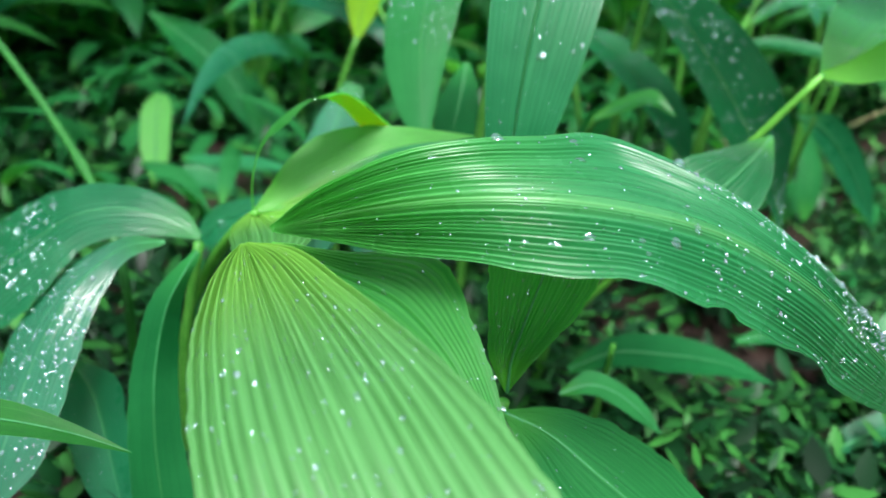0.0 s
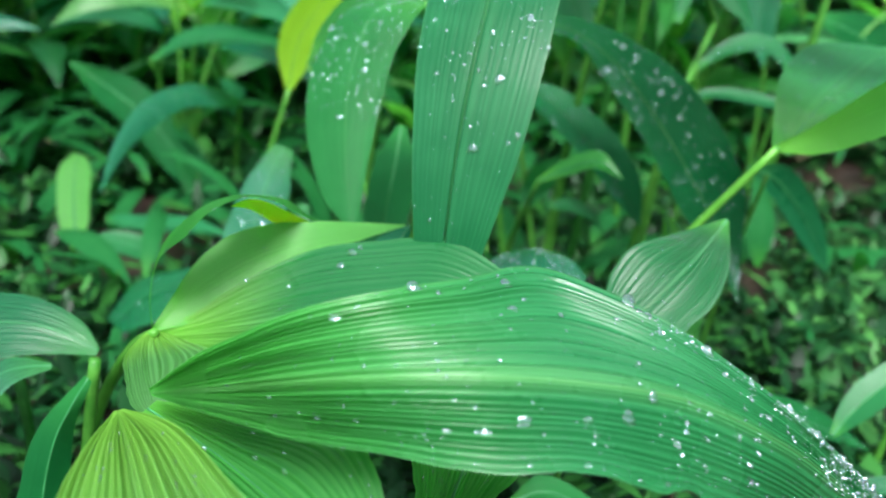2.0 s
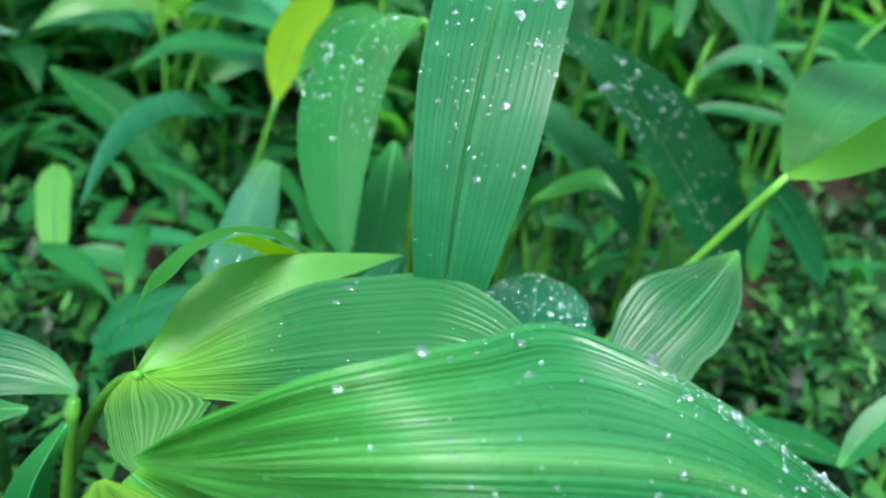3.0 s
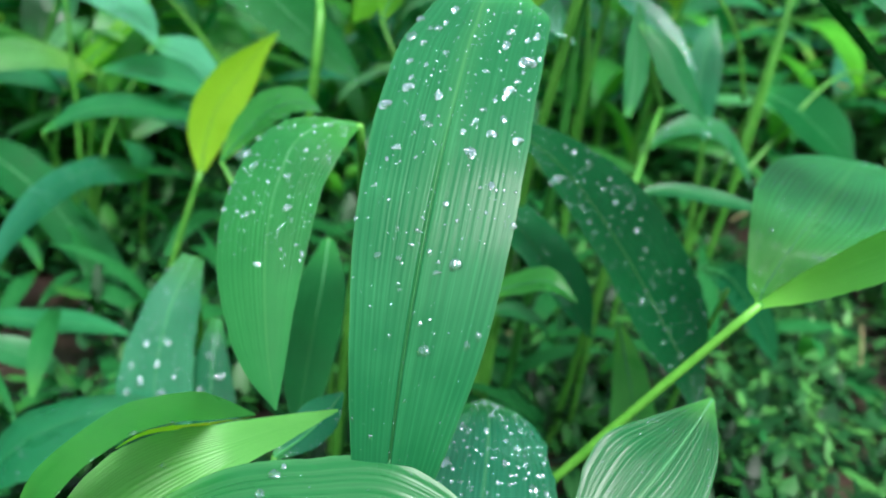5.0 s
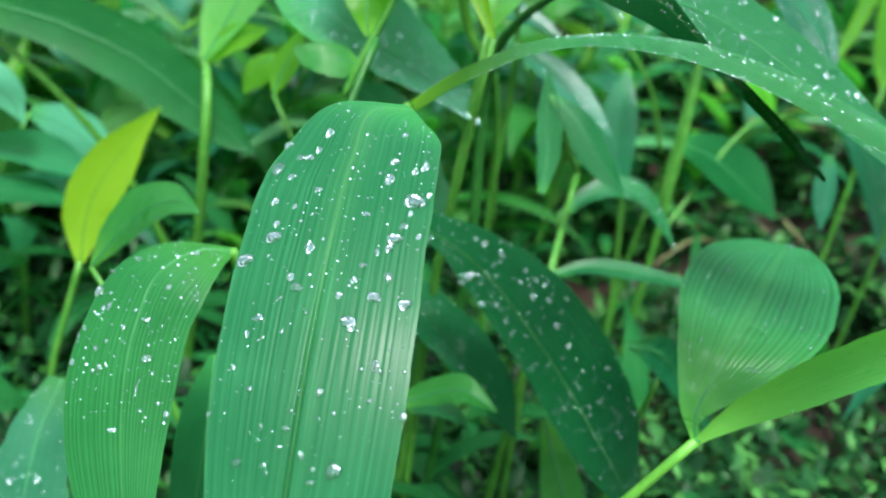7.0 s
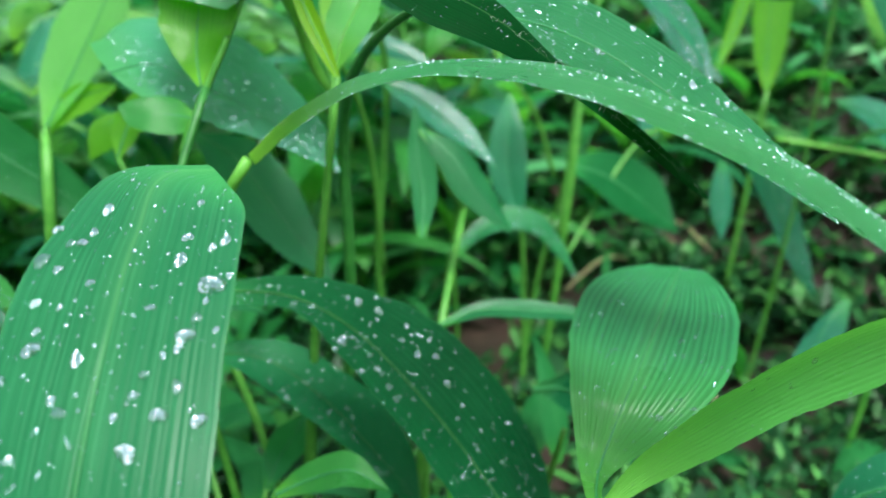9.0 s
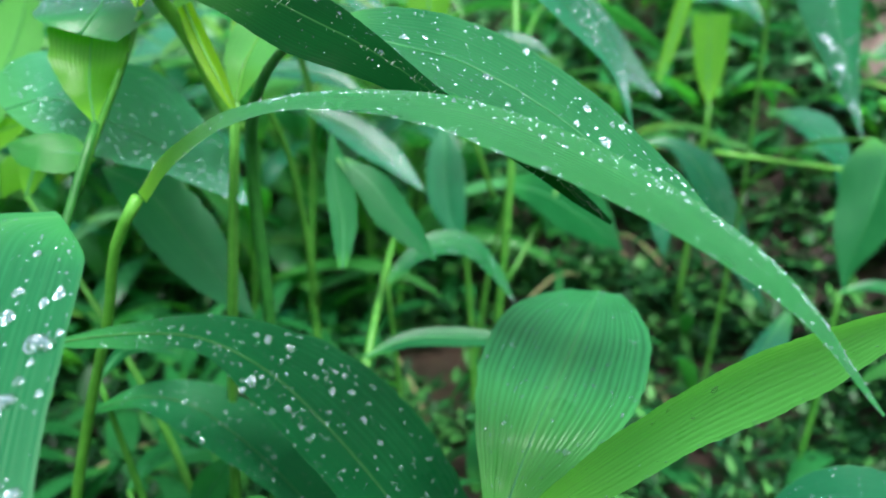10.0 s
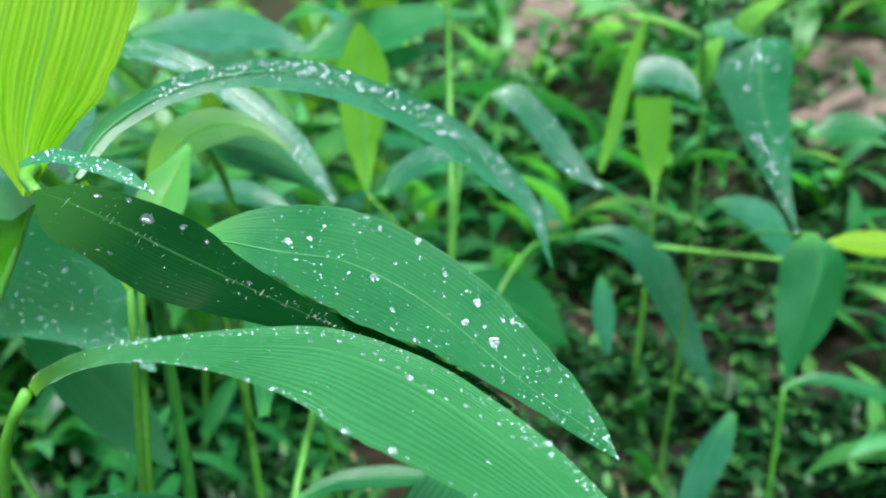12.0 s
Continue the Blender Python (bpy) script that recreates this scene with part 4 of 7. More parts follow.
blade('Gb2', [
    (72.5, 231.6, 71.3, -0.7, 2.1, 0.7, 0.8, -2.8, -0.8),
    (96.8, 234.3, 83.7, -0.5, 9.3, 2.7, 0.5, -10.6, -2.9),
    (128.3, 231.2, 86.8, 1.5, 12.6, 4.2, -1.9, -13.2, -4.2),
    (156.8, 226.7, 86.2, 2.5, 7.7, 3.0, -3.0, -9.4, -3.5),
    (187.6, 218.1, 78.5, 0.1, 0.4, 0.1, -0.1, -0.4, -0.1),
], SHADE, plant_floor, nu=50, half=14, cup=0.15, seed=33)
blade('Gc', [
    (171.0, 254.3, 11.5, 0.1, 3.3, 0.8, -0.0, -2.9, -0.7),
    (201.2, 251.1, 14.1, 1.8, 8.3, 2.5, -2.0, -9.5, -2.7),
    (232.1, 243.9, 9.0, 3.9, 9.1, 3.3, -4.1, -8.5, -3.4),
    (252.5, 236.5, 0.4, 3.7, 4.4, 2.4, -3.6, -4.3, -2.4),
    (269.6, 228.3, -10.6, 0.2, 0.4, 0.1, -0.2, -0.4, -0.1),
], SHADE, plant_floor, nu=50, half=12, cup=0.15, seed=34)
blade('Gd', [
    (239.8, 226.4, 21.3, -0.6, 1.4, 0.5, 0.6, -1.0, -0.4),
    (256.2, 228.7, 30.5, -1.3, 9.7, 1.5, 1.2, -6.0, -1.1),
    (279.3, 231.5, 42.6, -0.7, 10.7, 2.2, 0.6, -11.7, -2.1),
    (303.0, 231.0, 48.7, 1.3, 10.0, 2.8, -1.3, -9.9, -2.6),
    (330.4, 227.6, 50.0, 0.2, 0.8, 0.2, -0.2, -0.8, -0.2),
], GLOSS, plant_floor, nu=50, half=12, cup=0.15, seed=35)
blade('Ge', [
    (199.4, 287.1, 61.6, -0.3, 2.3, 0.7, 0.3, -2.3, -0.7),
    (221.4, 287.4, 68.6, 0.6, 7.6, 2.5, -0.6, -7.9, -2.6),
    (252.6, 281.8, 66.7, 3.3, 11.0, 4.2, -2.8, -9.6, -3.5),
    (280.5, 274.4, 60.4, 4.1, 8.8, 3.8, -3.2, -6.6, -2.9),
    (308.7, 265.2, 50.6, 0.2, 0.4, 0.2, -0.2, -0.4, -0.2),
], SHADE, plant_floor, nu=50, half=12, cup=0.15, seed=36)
blade('Gf', [
    (264.7, 414.6, 178.2, -0.4, -0.1, 1.2, 0.4, 0.1, -1.2),
    (291.2, 421.2, 169.8, 4.8, 0.9, 10.1, -4.5, -0.9, -8.8),
    (324.7, 429.8, 144.7, 8.1, 1.7, 9.6, -7.8, -1.7, -9.5),
    (353.8, 437.5, 115.2, 7.7, 1.7, 6.5, -7.7, -1.7, -6.5),
    (380.3, 444.6, 82.5, 0.4, 0.1, 0.2, -0.4, -0.1, -0.4),
], GLOSS, plant_floor, nu=50, half=12, cup=0.15, seed=37)
blade('rt', [
    (225.1, 206.6, 108.7, -0.7, 1.1, 0.1, 0.6, -1.3, -0.1),
    (234.2, 210.5, 120.9, -3.0, 5.5, 1.1, 1.7, -7.7, -0.3),
    (248.7, 213.9, 134.3, -3.7, 7.7, 2.4, 2.0, -9.7, -1.4),
    (264.8, 215.8, 145.3, -1.5, 7.1, 2.1, 1.2, -10.0, -2.3),
    (284.0, 215.2, 152.7, 0.0, 0.3, 0.1, -0.0, -0.3, -0.1),
], MID, plant_floor, nu=50, half=14, cup=0.15, seed=38)
plant_beaded = plant('grass with a leaf thick with drops', (0.065, 0.27, 0))
tube('stem', [(0.005, 0.01, 0), (0.005, 0.0, 0.09), (0.001, -0.02, 0.165)], [0.003, 0.0026, 0.0014], STEM, plant_beaded, 10)
blade('Q', [
    (72.8, 270.9, 174.7, -2.6, 0.7, -0.3, 3.9, -1.2, 0.2),
    (67.2, 248.9, 179.8, -19.3, 5.3, -2.6, 17.0, -5.2, 2.1),
    (59.0, 223.1, 178.9, -25.1, 8.2, -3.4, 24.2, -7.9, 3.2),
    (50.2, 198.6, 177.8, -26.5, 8.9, -3.5, 25.3, -8.1, 3.4),
    (41.6, 173.7, 176.9, -22.9, 7.0, -3.1, 22.7, -7.0, 3.0),
    (34.0, 147.6, 176.0, -12.9, 3.5, -1.7, 11.1, -3.0, 1.5),
    (27.8, 126.6, 175.3, 0.0, 0.0, 0.0, 0.2, -0.0, 0.0),
], SHEEN, plant_beaded, nu=70, half=40, pleats=9, amp=0.0003, cup=0.18, rib=0.00035, seed=39)
plant_left = plant('grass with a light drooping leaf', (0.02, 0.37, 0))
tube('stem', [(0.01, 0.0, 0), (0.005, -0.01, 0.14), (0.0, -0.03, 0.25), (-0.009, -0.055, 0.283)], [0.003, 0.0028, 0.0024, 0.0018], STEM, plant_left, 10)
blade('D', [
    (10.7, 315.6, 282.5, -0.6, 1.9, 1.3, 0.3, -1.5, -0.7),
    (1.6, 316.2, 282.3, -7.4, 9.4, 0.2, 5.2, -8.5, -2.5),
    (-13.0, 312.3, 275.3, -12.8, 12.3, 0.1, 12.8, -14.0, -4.1),
    (-20.7, 302.6, 260.4, -17.8, 9.6, -2.1, 15.6, -10.1, 1.8),
    (-25.0, 285.2, 237.5, -19.7, 9.3, -3.8, 14.2, -6.3, 3.2),
    (-25.0, 268.5, 218.8, -16.1, 6.1, -4.8, 9.8, -3.9, 2.7),
    (-23.0, 251.1, 200.7, -8.0, 2.5, -2.9, 4.2, -1.7, 1.2),
    (-21.0, 241.9, 191.9, -0.2, 0.0, -0.1, 0.2, -0.0, 0.1),
], MATT, plant_left, nu=110, half=40, pleats=12, amp=3e-05, ripple=0.01, cup=0.12, rib=0.0005, seed=40, label='smooth green leaf hanging down with drops')
plant_gloss = plant('grass with glossy grey-green leaves', (-0.05, 0.45, 0))
tube('stem', [(0.0, 0.0, 0), (0.0, -0.005, 0.09), (-0.006, -0.018, 0.163)], [0.003, 0.0026, 0.002], STEM, plant_gloss, 10)
blade('U', [
    (-55.6, 430.5, 164.4, -6.6, 2.7, 1.2, 5.3, -2.2, -0.9),
    (-66.0, 422.9, 139.4, -13.4, 6.7, 1.4, 14.7, -2.5, -2.2),
    (-71.7, 414.8, 116.7, -18.0, 7.5, -0.3, 18.4, -1.6, -0.9),
    (-74.2, 405.2, 93.0, -21.7, 7.8, -2.3, 20.7, -1.6, 0.8),
    (-74.1, 396.2, 72.7, -21.4, 7.6, -2.6, 20.8, -1.5, 1.1),
    (-75.9, 384.5, 44.8, -1.5, 0.4, -0.1, 1.5, -0.4, 0.1),
], GLAZE, plant_gloss, nu=60, half=16, cup=0.1, seed=41)
blade('U2', [
    (-40.3, 421.3, 128.9, -4.7, 2.0, -0.4, 2.2, -1.6, 0.3),
    (-42.5, 412.9, 108.4, -9.6, 5.8, -1.5, 8.1, 0.6, 0.0),
    (-43.0, 403.2, 86.0, -12.5, 4.9, -2.1, 13.9, 0.7, 0.8),
    (-42.1, 395.2, 68.4, -14.0, 5.0, -2.9, 15.6, 0.5, 1.5),
    (-40.3, 383.6, 43.4, -0.6, 0.2, -0.1, 0.6, -0.2, 0.1),
], GLAZE, plant_gloss, nu=60, half=16, cup=0.1, seed=42)
plant_yellow = plant('grass with a yellow-green pointed leaf', (-0.08, 0.6, 0))
tube('stem', [(-0.005, 0.0, 0), (0.005, -0.01, 0.08), (0.024, -0.011, 0.16)], [0.003, 0.0026, 0.002], STEM, plant_yellow, 10)
blade('R', [
    (-55.6, 589.4, 159.5, -2.9, 0.7, 0.2, 2.6, -0.6, 0.3),
    (-54.4, 593.2, 179.2, -11.6, 3.4, 3.0, 11.3, -3.1, -1.7),
    (-46.6, 597.4, 208.5, -15.4, 4.7, 4.5, 15.8, -5.1, -6.0),
    (-32.0, 598.9, 232.4, -13.0, 4.6, 6.8, 11.5, -4.2, -7.0),
    (-17.5, 599.6, 253.0, -5.1, 1.9, 3.4, 4.7, -1.8, -3.4),
    (-5.8, 599.7, 266.8, -0.4, 0.2, 0.3, 0.4, -0.2, -0.3),
], YELLOW, plant_yellow, nu=60, half=16, cup=0.2, rib=0.0005, seed=43, label='yellow-green pointed leaf')
plant_droop = plant('grass with grey-green drooping leaves', (-0.11, 0.74, 0))
tube('stem', [(0.0, 0.01, 0), (0.002, -0.005, 0.06), (0.005, -0.017, 0.107)], [0.003, 0.0026, 0.002], STEM, plant_droop, 10)
blade('S', [
    (-105.1, 723.3, 107.0, -1.9, 2.4, 2.4, 2.4, -4.2, -3.4),
    (-124.8, 698.6, 119.6, -4.8, 6.9, 6.4, 7.3, -9.8, -9.5),
    (-148.9, 648.8, 130.0, -6.3, 4.9, 7.3, 7.5, -4.8, -8.4),
    (-168.8, 579.2, 131.4, -6.3, 2.8, 6.8, 7.1, -1.9, -7.3),
    (-177.3, 520.7, 124.7, -3.9, -0.1, 3.8, 4.2, 0.5, -3.9),
    (-180.0, 461.3, 112.3, -0.3, -0.1, 0.2, 0.4, 0.0, -0.3),
], SHEEN, plant_droop, nu=70, half=14, cup=0.15, seed=44)
blade('Rn', [
    (-271.3, 762.3, 122.2, 0.6, 5.8, 0.5, -0.2, -4.0, -0.1),
    (-230.6, 745.3, 105.3, 10.6, 18.6, 8.2, -10.4, -15.7, -8.1),
    (-188.1, 723.2, 78.7, 15.3, 15.2, 9.3, -13.8, -12.4, -8.5),
    (-153.5, 699.8, 46.0, 15.2, 11.7, 7.8, -14.7, -6.6, -8.6),
    (-124.6, 679.8, 17.5, 8.8, 3.6, 5.5, -8.5, 4.1, -7.0),
    (-107.5, 669.7, 4.4, 0.2, 0.5, 0.1, -0.2, -0.5, -0.1),
], SHADE, plant_droop, nu=70, half=14, cup=0.12, seed=45)
plant_round = plant('young grass with a rounded light leaf', (-0.225, 0.56, 0))
tube('stem', [(0.0, -0.005, -0.005), (0.0, -0.007, 0.01), (-0.0002, -0.0073, 0.025)], [0.0026, 0.0024, 0.002], STEM, plant_round, 10)
blade('Rl', [
    (-219.6, 536.7, 30.1, -2.7, 0.8, -0.5, 2.5, 0.0, 0.2),
    (-220.6, 544.8, 46.5, -11.4, 1.7, -1.7, 10.1, 0.6, 1.0),
    (-222.9, 556.9, 70.4, -13.2, 2.1, -1.6, 13.2, -2.1, 1.6),
    (-222.3, 566.6, 90.7, -10.9, 2.2, -0.4, 11.8, -2.3, 0.5),
    (-220.5, 570.1, 98.6, -4.0, 0.6, 0.3, 6.5, -2.0, -0.3),
], PALE, plant_round, nu=50, half=14, cup=0.15, seed=46)
blade('Rm', [
    (-211.2, 528.4, 40.1, -0.3, 2.9, 1.2, 0.3, -3.4, -1.4),
    (-189.7, 526.1, 45.0, 1.0, 9.1, 3.5, -1.1, -10.6, -3.8),
    (-159.8, 517.1, 39.8, 3.2, 11.3, 3.4, -2.3, -10.5, -2.4),
    (-137.5, 508.1, 31.3, 0.3, 0.9, 0.2, -0.5, -1.4, -0.3),
], MID, plant_round, nu=50, half=12, cup=0.15, seed=47)
plant_broad = plant('grass with a broad dark leaf', (0.03, 0.63, 0))
tube('stem', [(-0.01, 0.03, 0), (-0.03, 0.02, 0.15), (-0.11, 0.02, 0.27), (-0.167, 0.016, 0.32)], [0.003, 0.0028, 0.0024, 0.0018], STEM, plant_broad, 10)
tube('stem', [(-0.01, 0.03, 0), (-0.006, -0.0074, 0.2914), (-0.005, 0.034, 0.287)], [0.003, 0.0028, 0.002], STEM, plant_broad, 10)
blade('T', [
    (-137.1, 646.5, 319.8, 1.0, 2.5, 9.9, -1.0, -2.5, -9.9),
    (-102.3, 639.6, 317.2, 3.8, 2.6, 12.1, -3.3, -3.0, -13.0),
    (-63.1, 630.6, 309.7, 6.2, 3.8, 18.1, -5.8, -3.5, -16.5),
    (-22.6, 619.4, 295.0, 9.5, 3.6, 19.5, -9.6, -3.4, -18.8),
    (12.4, 606.9, 271.8, 9.7, 2.5, 15.4, -9.9, -2.3, -14.9),
    (39.6, 596.8, 252.4, 6.5, 1.2, 8.8, -6.5, -1.2, -8.8),
    (57.4, 589.8, 238.3, -0.1, 0.0, 0.1, 0.1, -0.0, -0.1),
], MATT, plant_broad, nu=80, half=16, cup=0.12, seed=48)
blade('Xc', [
    (25.3, 664.4, 287.4, -2.3, 1.9, 0.6, 2.2, -0.8, -0.5),
    (38.1, 668.4, 315.6, -14.0, 13.8, 4.2, 10.2, -11.5, -3.1),
    (52.2, 672.3, 345.4, -17.7, 16.0, 5.3, 14.7, -19.5, -4.9),
    (66.2, 676.3, 375.1, -14.4, 13.8, 3.4, 14.9, -19.3, -3.8),
    (79.0, 683.4, 411.9, 0.0, 0.0, 0.0, 0.0, 0.0, 0.0),
], PALE, plant_broad, nu=60, half=16, cup=0.2, seed=49)
plant_small = plant('small grass between the taller plants', (0.2, 0.43, 0))
tube('stem', [(0.0, 0.01, 0), (0.0148, 0.0084, 0.2211), (0.064, 0.0833, 0.2597)], [0.0026, 0.0024, 0.002], STEM, plant_small, 10)
tube('stem', [(0.015, 0.01, 0), (0.01, 0.006, 0.15), (0.01, 0.004, 0.217)], [0.0022, 0.002, 0.0016], STEM, plant_small, 10)
tube('stem', [(0.064, 0.0833, 0.2597), (0.01, 0.03, 0.31), (0.004, 0.03, 0.322)], [0.0018, 0.0016, 0.0012], STEM, plant_small, 10)
blade('H', [
    (210.2, 434.2, 216.9, 0.1, 1.8, 0.7, -0.1, -1.7, -0.7),
    (232.3, 430.5, 225.1, 0.9, 4.4, 2.2, -1.1, -5.2, -2.6),
    (259.9, 421.7, 225.7, 2.2, 5.9, 3.2, -2.2, -5.8, -3.2),
    (284.2, 412.6, 223.5, 1.9, 4.1, 2.3, -1.9, -4.0, -2.2),
    (319.0, 398.3, 217.1, 0.4, 0.8, 0.4, -0.4, -0.8, -0.4),
], MID, plant_small, nu=50, half=10, cup=0.15, seed=50)
blade('Wv1', [
    (198.3, 437.7, 267.8, -2.2, 1.0, -0.1, 2.3, -0.4, -0.0),
    (201.6, 446.0, 289.2, -5.9, 1.7, -0.5, 7.2, -2.1, 0.6),
    (201.2, 455.9, 311.2, -4.9, 1.4, -0.6, 7.6, -3.8, 1.1),
    (202.5, 465.3, 333.5, -0.7, 0.2, -0.1, 0.7, -0.2, 0.1),
], MID, plant_small, nu=50, half=10, cup=0.15, seed=51)
blade('Wv2', [
    (204.1, 459.6, 321.8, -1.6, -0.6, -1.1, 1.6, 0.6, 1.1),
    (218.0, 449.5, 309.2, -7.6, -1.2, -4.4, 7.6, 1.2, 4.4),
    (228.1, 438.5, 292.0, -8.7, -0.9, -4.6, 10.0, 4.0, 4.5),
    (237.6, 430.5, 280.9, -5.1, -1.3, -2.8, 6.2, 3.8, 2.8),
    (245.0, 423.7, 271.1, -0.3, 0.0, -0.2, 0.3, -0.0, 0.2),
], MID, plant_small, nu=50, half=10, cup=0.15, seed=52)
blade('Zb', [
    (193.4, 379.0, 156.8, -0.6, 0.1, -0.2, 0.3, -0.7, 0.3),
    (197.4, 370.7, 141.0, -4.7, 2.5, -1.9, 9.0, 2.8, 1.4),
    (203.1, 358.4, 117.2, -10.6, 3.8, -3.3, 15.0, 4.5, 1.8),
    (206.8, 346.5, 93.0, -13.2, 4.4, -3.8, 16.6, 4.0, 1.9),
    (212.1, 332.2, 64.5, -0.6, 0.1, -0.2, 0.6, -0.1, 0.2),
], BRIGHT, plant_small, nu=50, half=14, cup=0.1, seed=53)
blade('Za', [
    (129.4, 425.1, 135.5, -0.1, 2.2, 0.8, 0.1, -2.2, -0.8),
    (141.2, 423.5, 140.7, 0.9, 5.0, 2.0, -1.7, -8.3, -3.3),
    (152.8, 418.3, 137.7, 2.6, 5.4, 1.7, -3.1, -6.4, -1.8),
    (160.6, 413.7, 133.1, 3.0, 4.1, 0.7, -2.7, -3.8, -0.6),
    (166.6, 407.7, 123.9, 0.2, 0.3, 0.0, -0.2, -0.3, -0.0),
], MID, plant_small, nu=50, half=10, cup=0.1, seed=54)
plant_right = plant('grass with a hanging grey-green leaf', (0.61, 0.5, 0))
tube('stem', [(-0.027, 0.055, 0.29), (0.07, 0.0, 0.28), (0.19, -0.07, 0.27)], [0.0022, 0.002, 0.0016], STEM_PALE, plant_right, 10)
tube('stem', [(0.02, -0.04, 0), (0.022, -0.048, 0.1), (0.022, -0.05, 0.192)], [0.003, 0.0026, 0.002], STEM, plant_right, 10)
tube('stem', [(0.05, 0.1, 0), (0.045, 0.08, 0.25), (0.01, 0.055, 0.45), (-0.02, 0.031, 0.47)], [0.0018, 0.0016, 0.0013, 0.001], STEM, plant_right, 10)
tube('stem', [(0.045, 0.08, 0.25), (0.05, 0.02, 0.3), (0.05, -0.032, 0.312)], [0.002, 0.0016, 0.0012], STEM, plant_right, 10)
blade('Tf', [
    (669.4, 572.3, 319.9, 1.2, 1.9, 1.2, -2.0, -2.7, -2.0),
    (692.2, 556.5, 312.4, 12.3, 9.1, 10.4, -10.2, -7.5, -8.6),
    (712.8, 540.0, 297.9, 19.4, 8.3, 11.0, -18.2, -6.6, -10.5),
    (721.0, 529.7, 279.1, 14.9, 2.8, 1.9, -15.6, -1.4, -2.1),
    (716.2, 524.6, 251.4, 0.4, -0.3, -0.0, -0.4, 0.3, 0.0),
], SHEEN, plant_right, nu=50, half=12, cup=0.15, seed=55)
blade('Tg', [
    (709.4, 481.4, 295.6, 0.6, 1.6, 1.1, -0.6, -1.6, -1.1),
    (729.4, 469.7, 296.5, 5.6, 8.0, 6.8, -5.5, -8.0, -6.6),
    (754.2, 454.8, 296.2, 7.3, 9.5, 8.5, -7.6, -9.9, -8.6),
    (778.8, 439.4, 294.0, 4.6, 5.5, 5.1, -4.2, -5.0, -4.6),
    (803.4, 423.9, 290.8, 0.4, 0.4, 0.4, -0.4, -0.4, -0.4),
], YELLOW, plant_right, nu=50, half=12, cup=0.15, seed=56)
blade('Te', [
    (745.8, 770.5, 417.1, 0.3, 4.8, 3.0, -0.1, -5.0, -3.2),
    (766.0, 762.4, 430.6, 7.1, 17.2, 14.5, -6.7, -17.4, -14.4),
    (787.6, 748.3, 426.8, 16.7, 13.4, 16.1, -16.1, -12.8, -15.2),
    (804.3, 734.4, 412.9, 12.3, 5.1, 6.9, -11.5, -4.0, -6.6),
    (815.7, 721.2, 390.8, 0.7, 0.4, 0.3, -0.7, -0.4, -0.3),
], SHEEN, plant_right, nu=50, half=12, cup=0.15, seed=57)
blade('Ti', [
    (905.6, 647.7, 363.7, 0.5, 4.0, 2.9, -0.7, -4.6, -3.3),
    (934.2, 634.4, 376.7, 6.1, 13.2, 10.9, -6.8, -14.3, -11.6),
    (961.2, 617.5, 374.3, 8.7, 11.8, 11.5, -8.7, -11.7, -11.2),
    (990.8, 599.0, 371.3, 0.5, 0.6, 0.6, -0.5, -0.6, -0.6),
], MID, plant_right, nu=40, half=10, cup=0.15, seed=58)
blade('W', [
    (589.7, 531.1, 470.2, 0.3, 1.1, 0.9, -1.1, -2.4, -2.2),
    (609.7, 520.0, 472.8, 5.0, 4.6, 4.7, -12.3, -10.2, -11.4),
    (620.9, 507.8, 453.9, -22.2, 13.6, -7.3, 33.7, -3.1, 9.3),
    (622.0, 494.9, 411.1, -20.6, 11.1, -4.3, 34.6, 0.1, 5.8),
    (627.3, 480.7, 372.8, -12.9, 6.8, -3.3, 19.0, -0.7, 3.9),
    (631.2, 468.5, 338.7, -3.6, 1.9, -1.0, 8.8, 0.1, 1.9),
    (636.7, 458.5, 315.4, -0.4, 0.2, -0.1, 0.4, -0.2, 0.1),
], DEEP, plant_right, nu=70, half=16, cup=0.15, seed=59)
blade('Wb', [
    (659.7, 467.8, 312.1, -3.1, 0.4, -1.6, 3.0, -1.3, 1.8),
    (666.2, 460.6, 300.4, -19.6, 11.4, -1.2, 13.8, -8.0, 0.9),
    (656.1, 455.2, 260.5, -17.4, 16.3, 3.3, 41.6, -2.0, -5.9),
    (644.9, 452.9, 229.3, -14.3, 9.5, 3.4, 20.4, -6.0, -4.3),
    (636.6, 451.4, 207.1, -3.7, 2.4, 0.6, 7.1, -2.1, -1.0),
    (634.2, 448.4, 191.6, -0.4, 0.2, 0.0, 0.4, -0.2, -0.0),
], MID, plant_right, nu=60, half=16, cup=0.15, seed=60)
blade('Wc', [
    (632.3, 449.7, 192.0, 0.5, 2.0, 1.1, -0.6, -1.9, -1.0),
    (653.4, 439.2, 199.6, 2.1, 3.3, 2.2, -3.2, -4.9, -3.3),
    (679.5, 422.3, 194.9, 3.8, 3.6, 3.2, -5.6, -5.4, -4.7),
    (702.0, 406.5, 186.6, 4.4, 3.2, 3.2, -6.5, -4.8, -4.7),
    (728.3, 385.8, 169.7, 0.0, 0.0, 0.0, 0.0, 0.0, 0.0),
], MID, plant_right, nu=50, half=10, cup=0.15, seed=61)
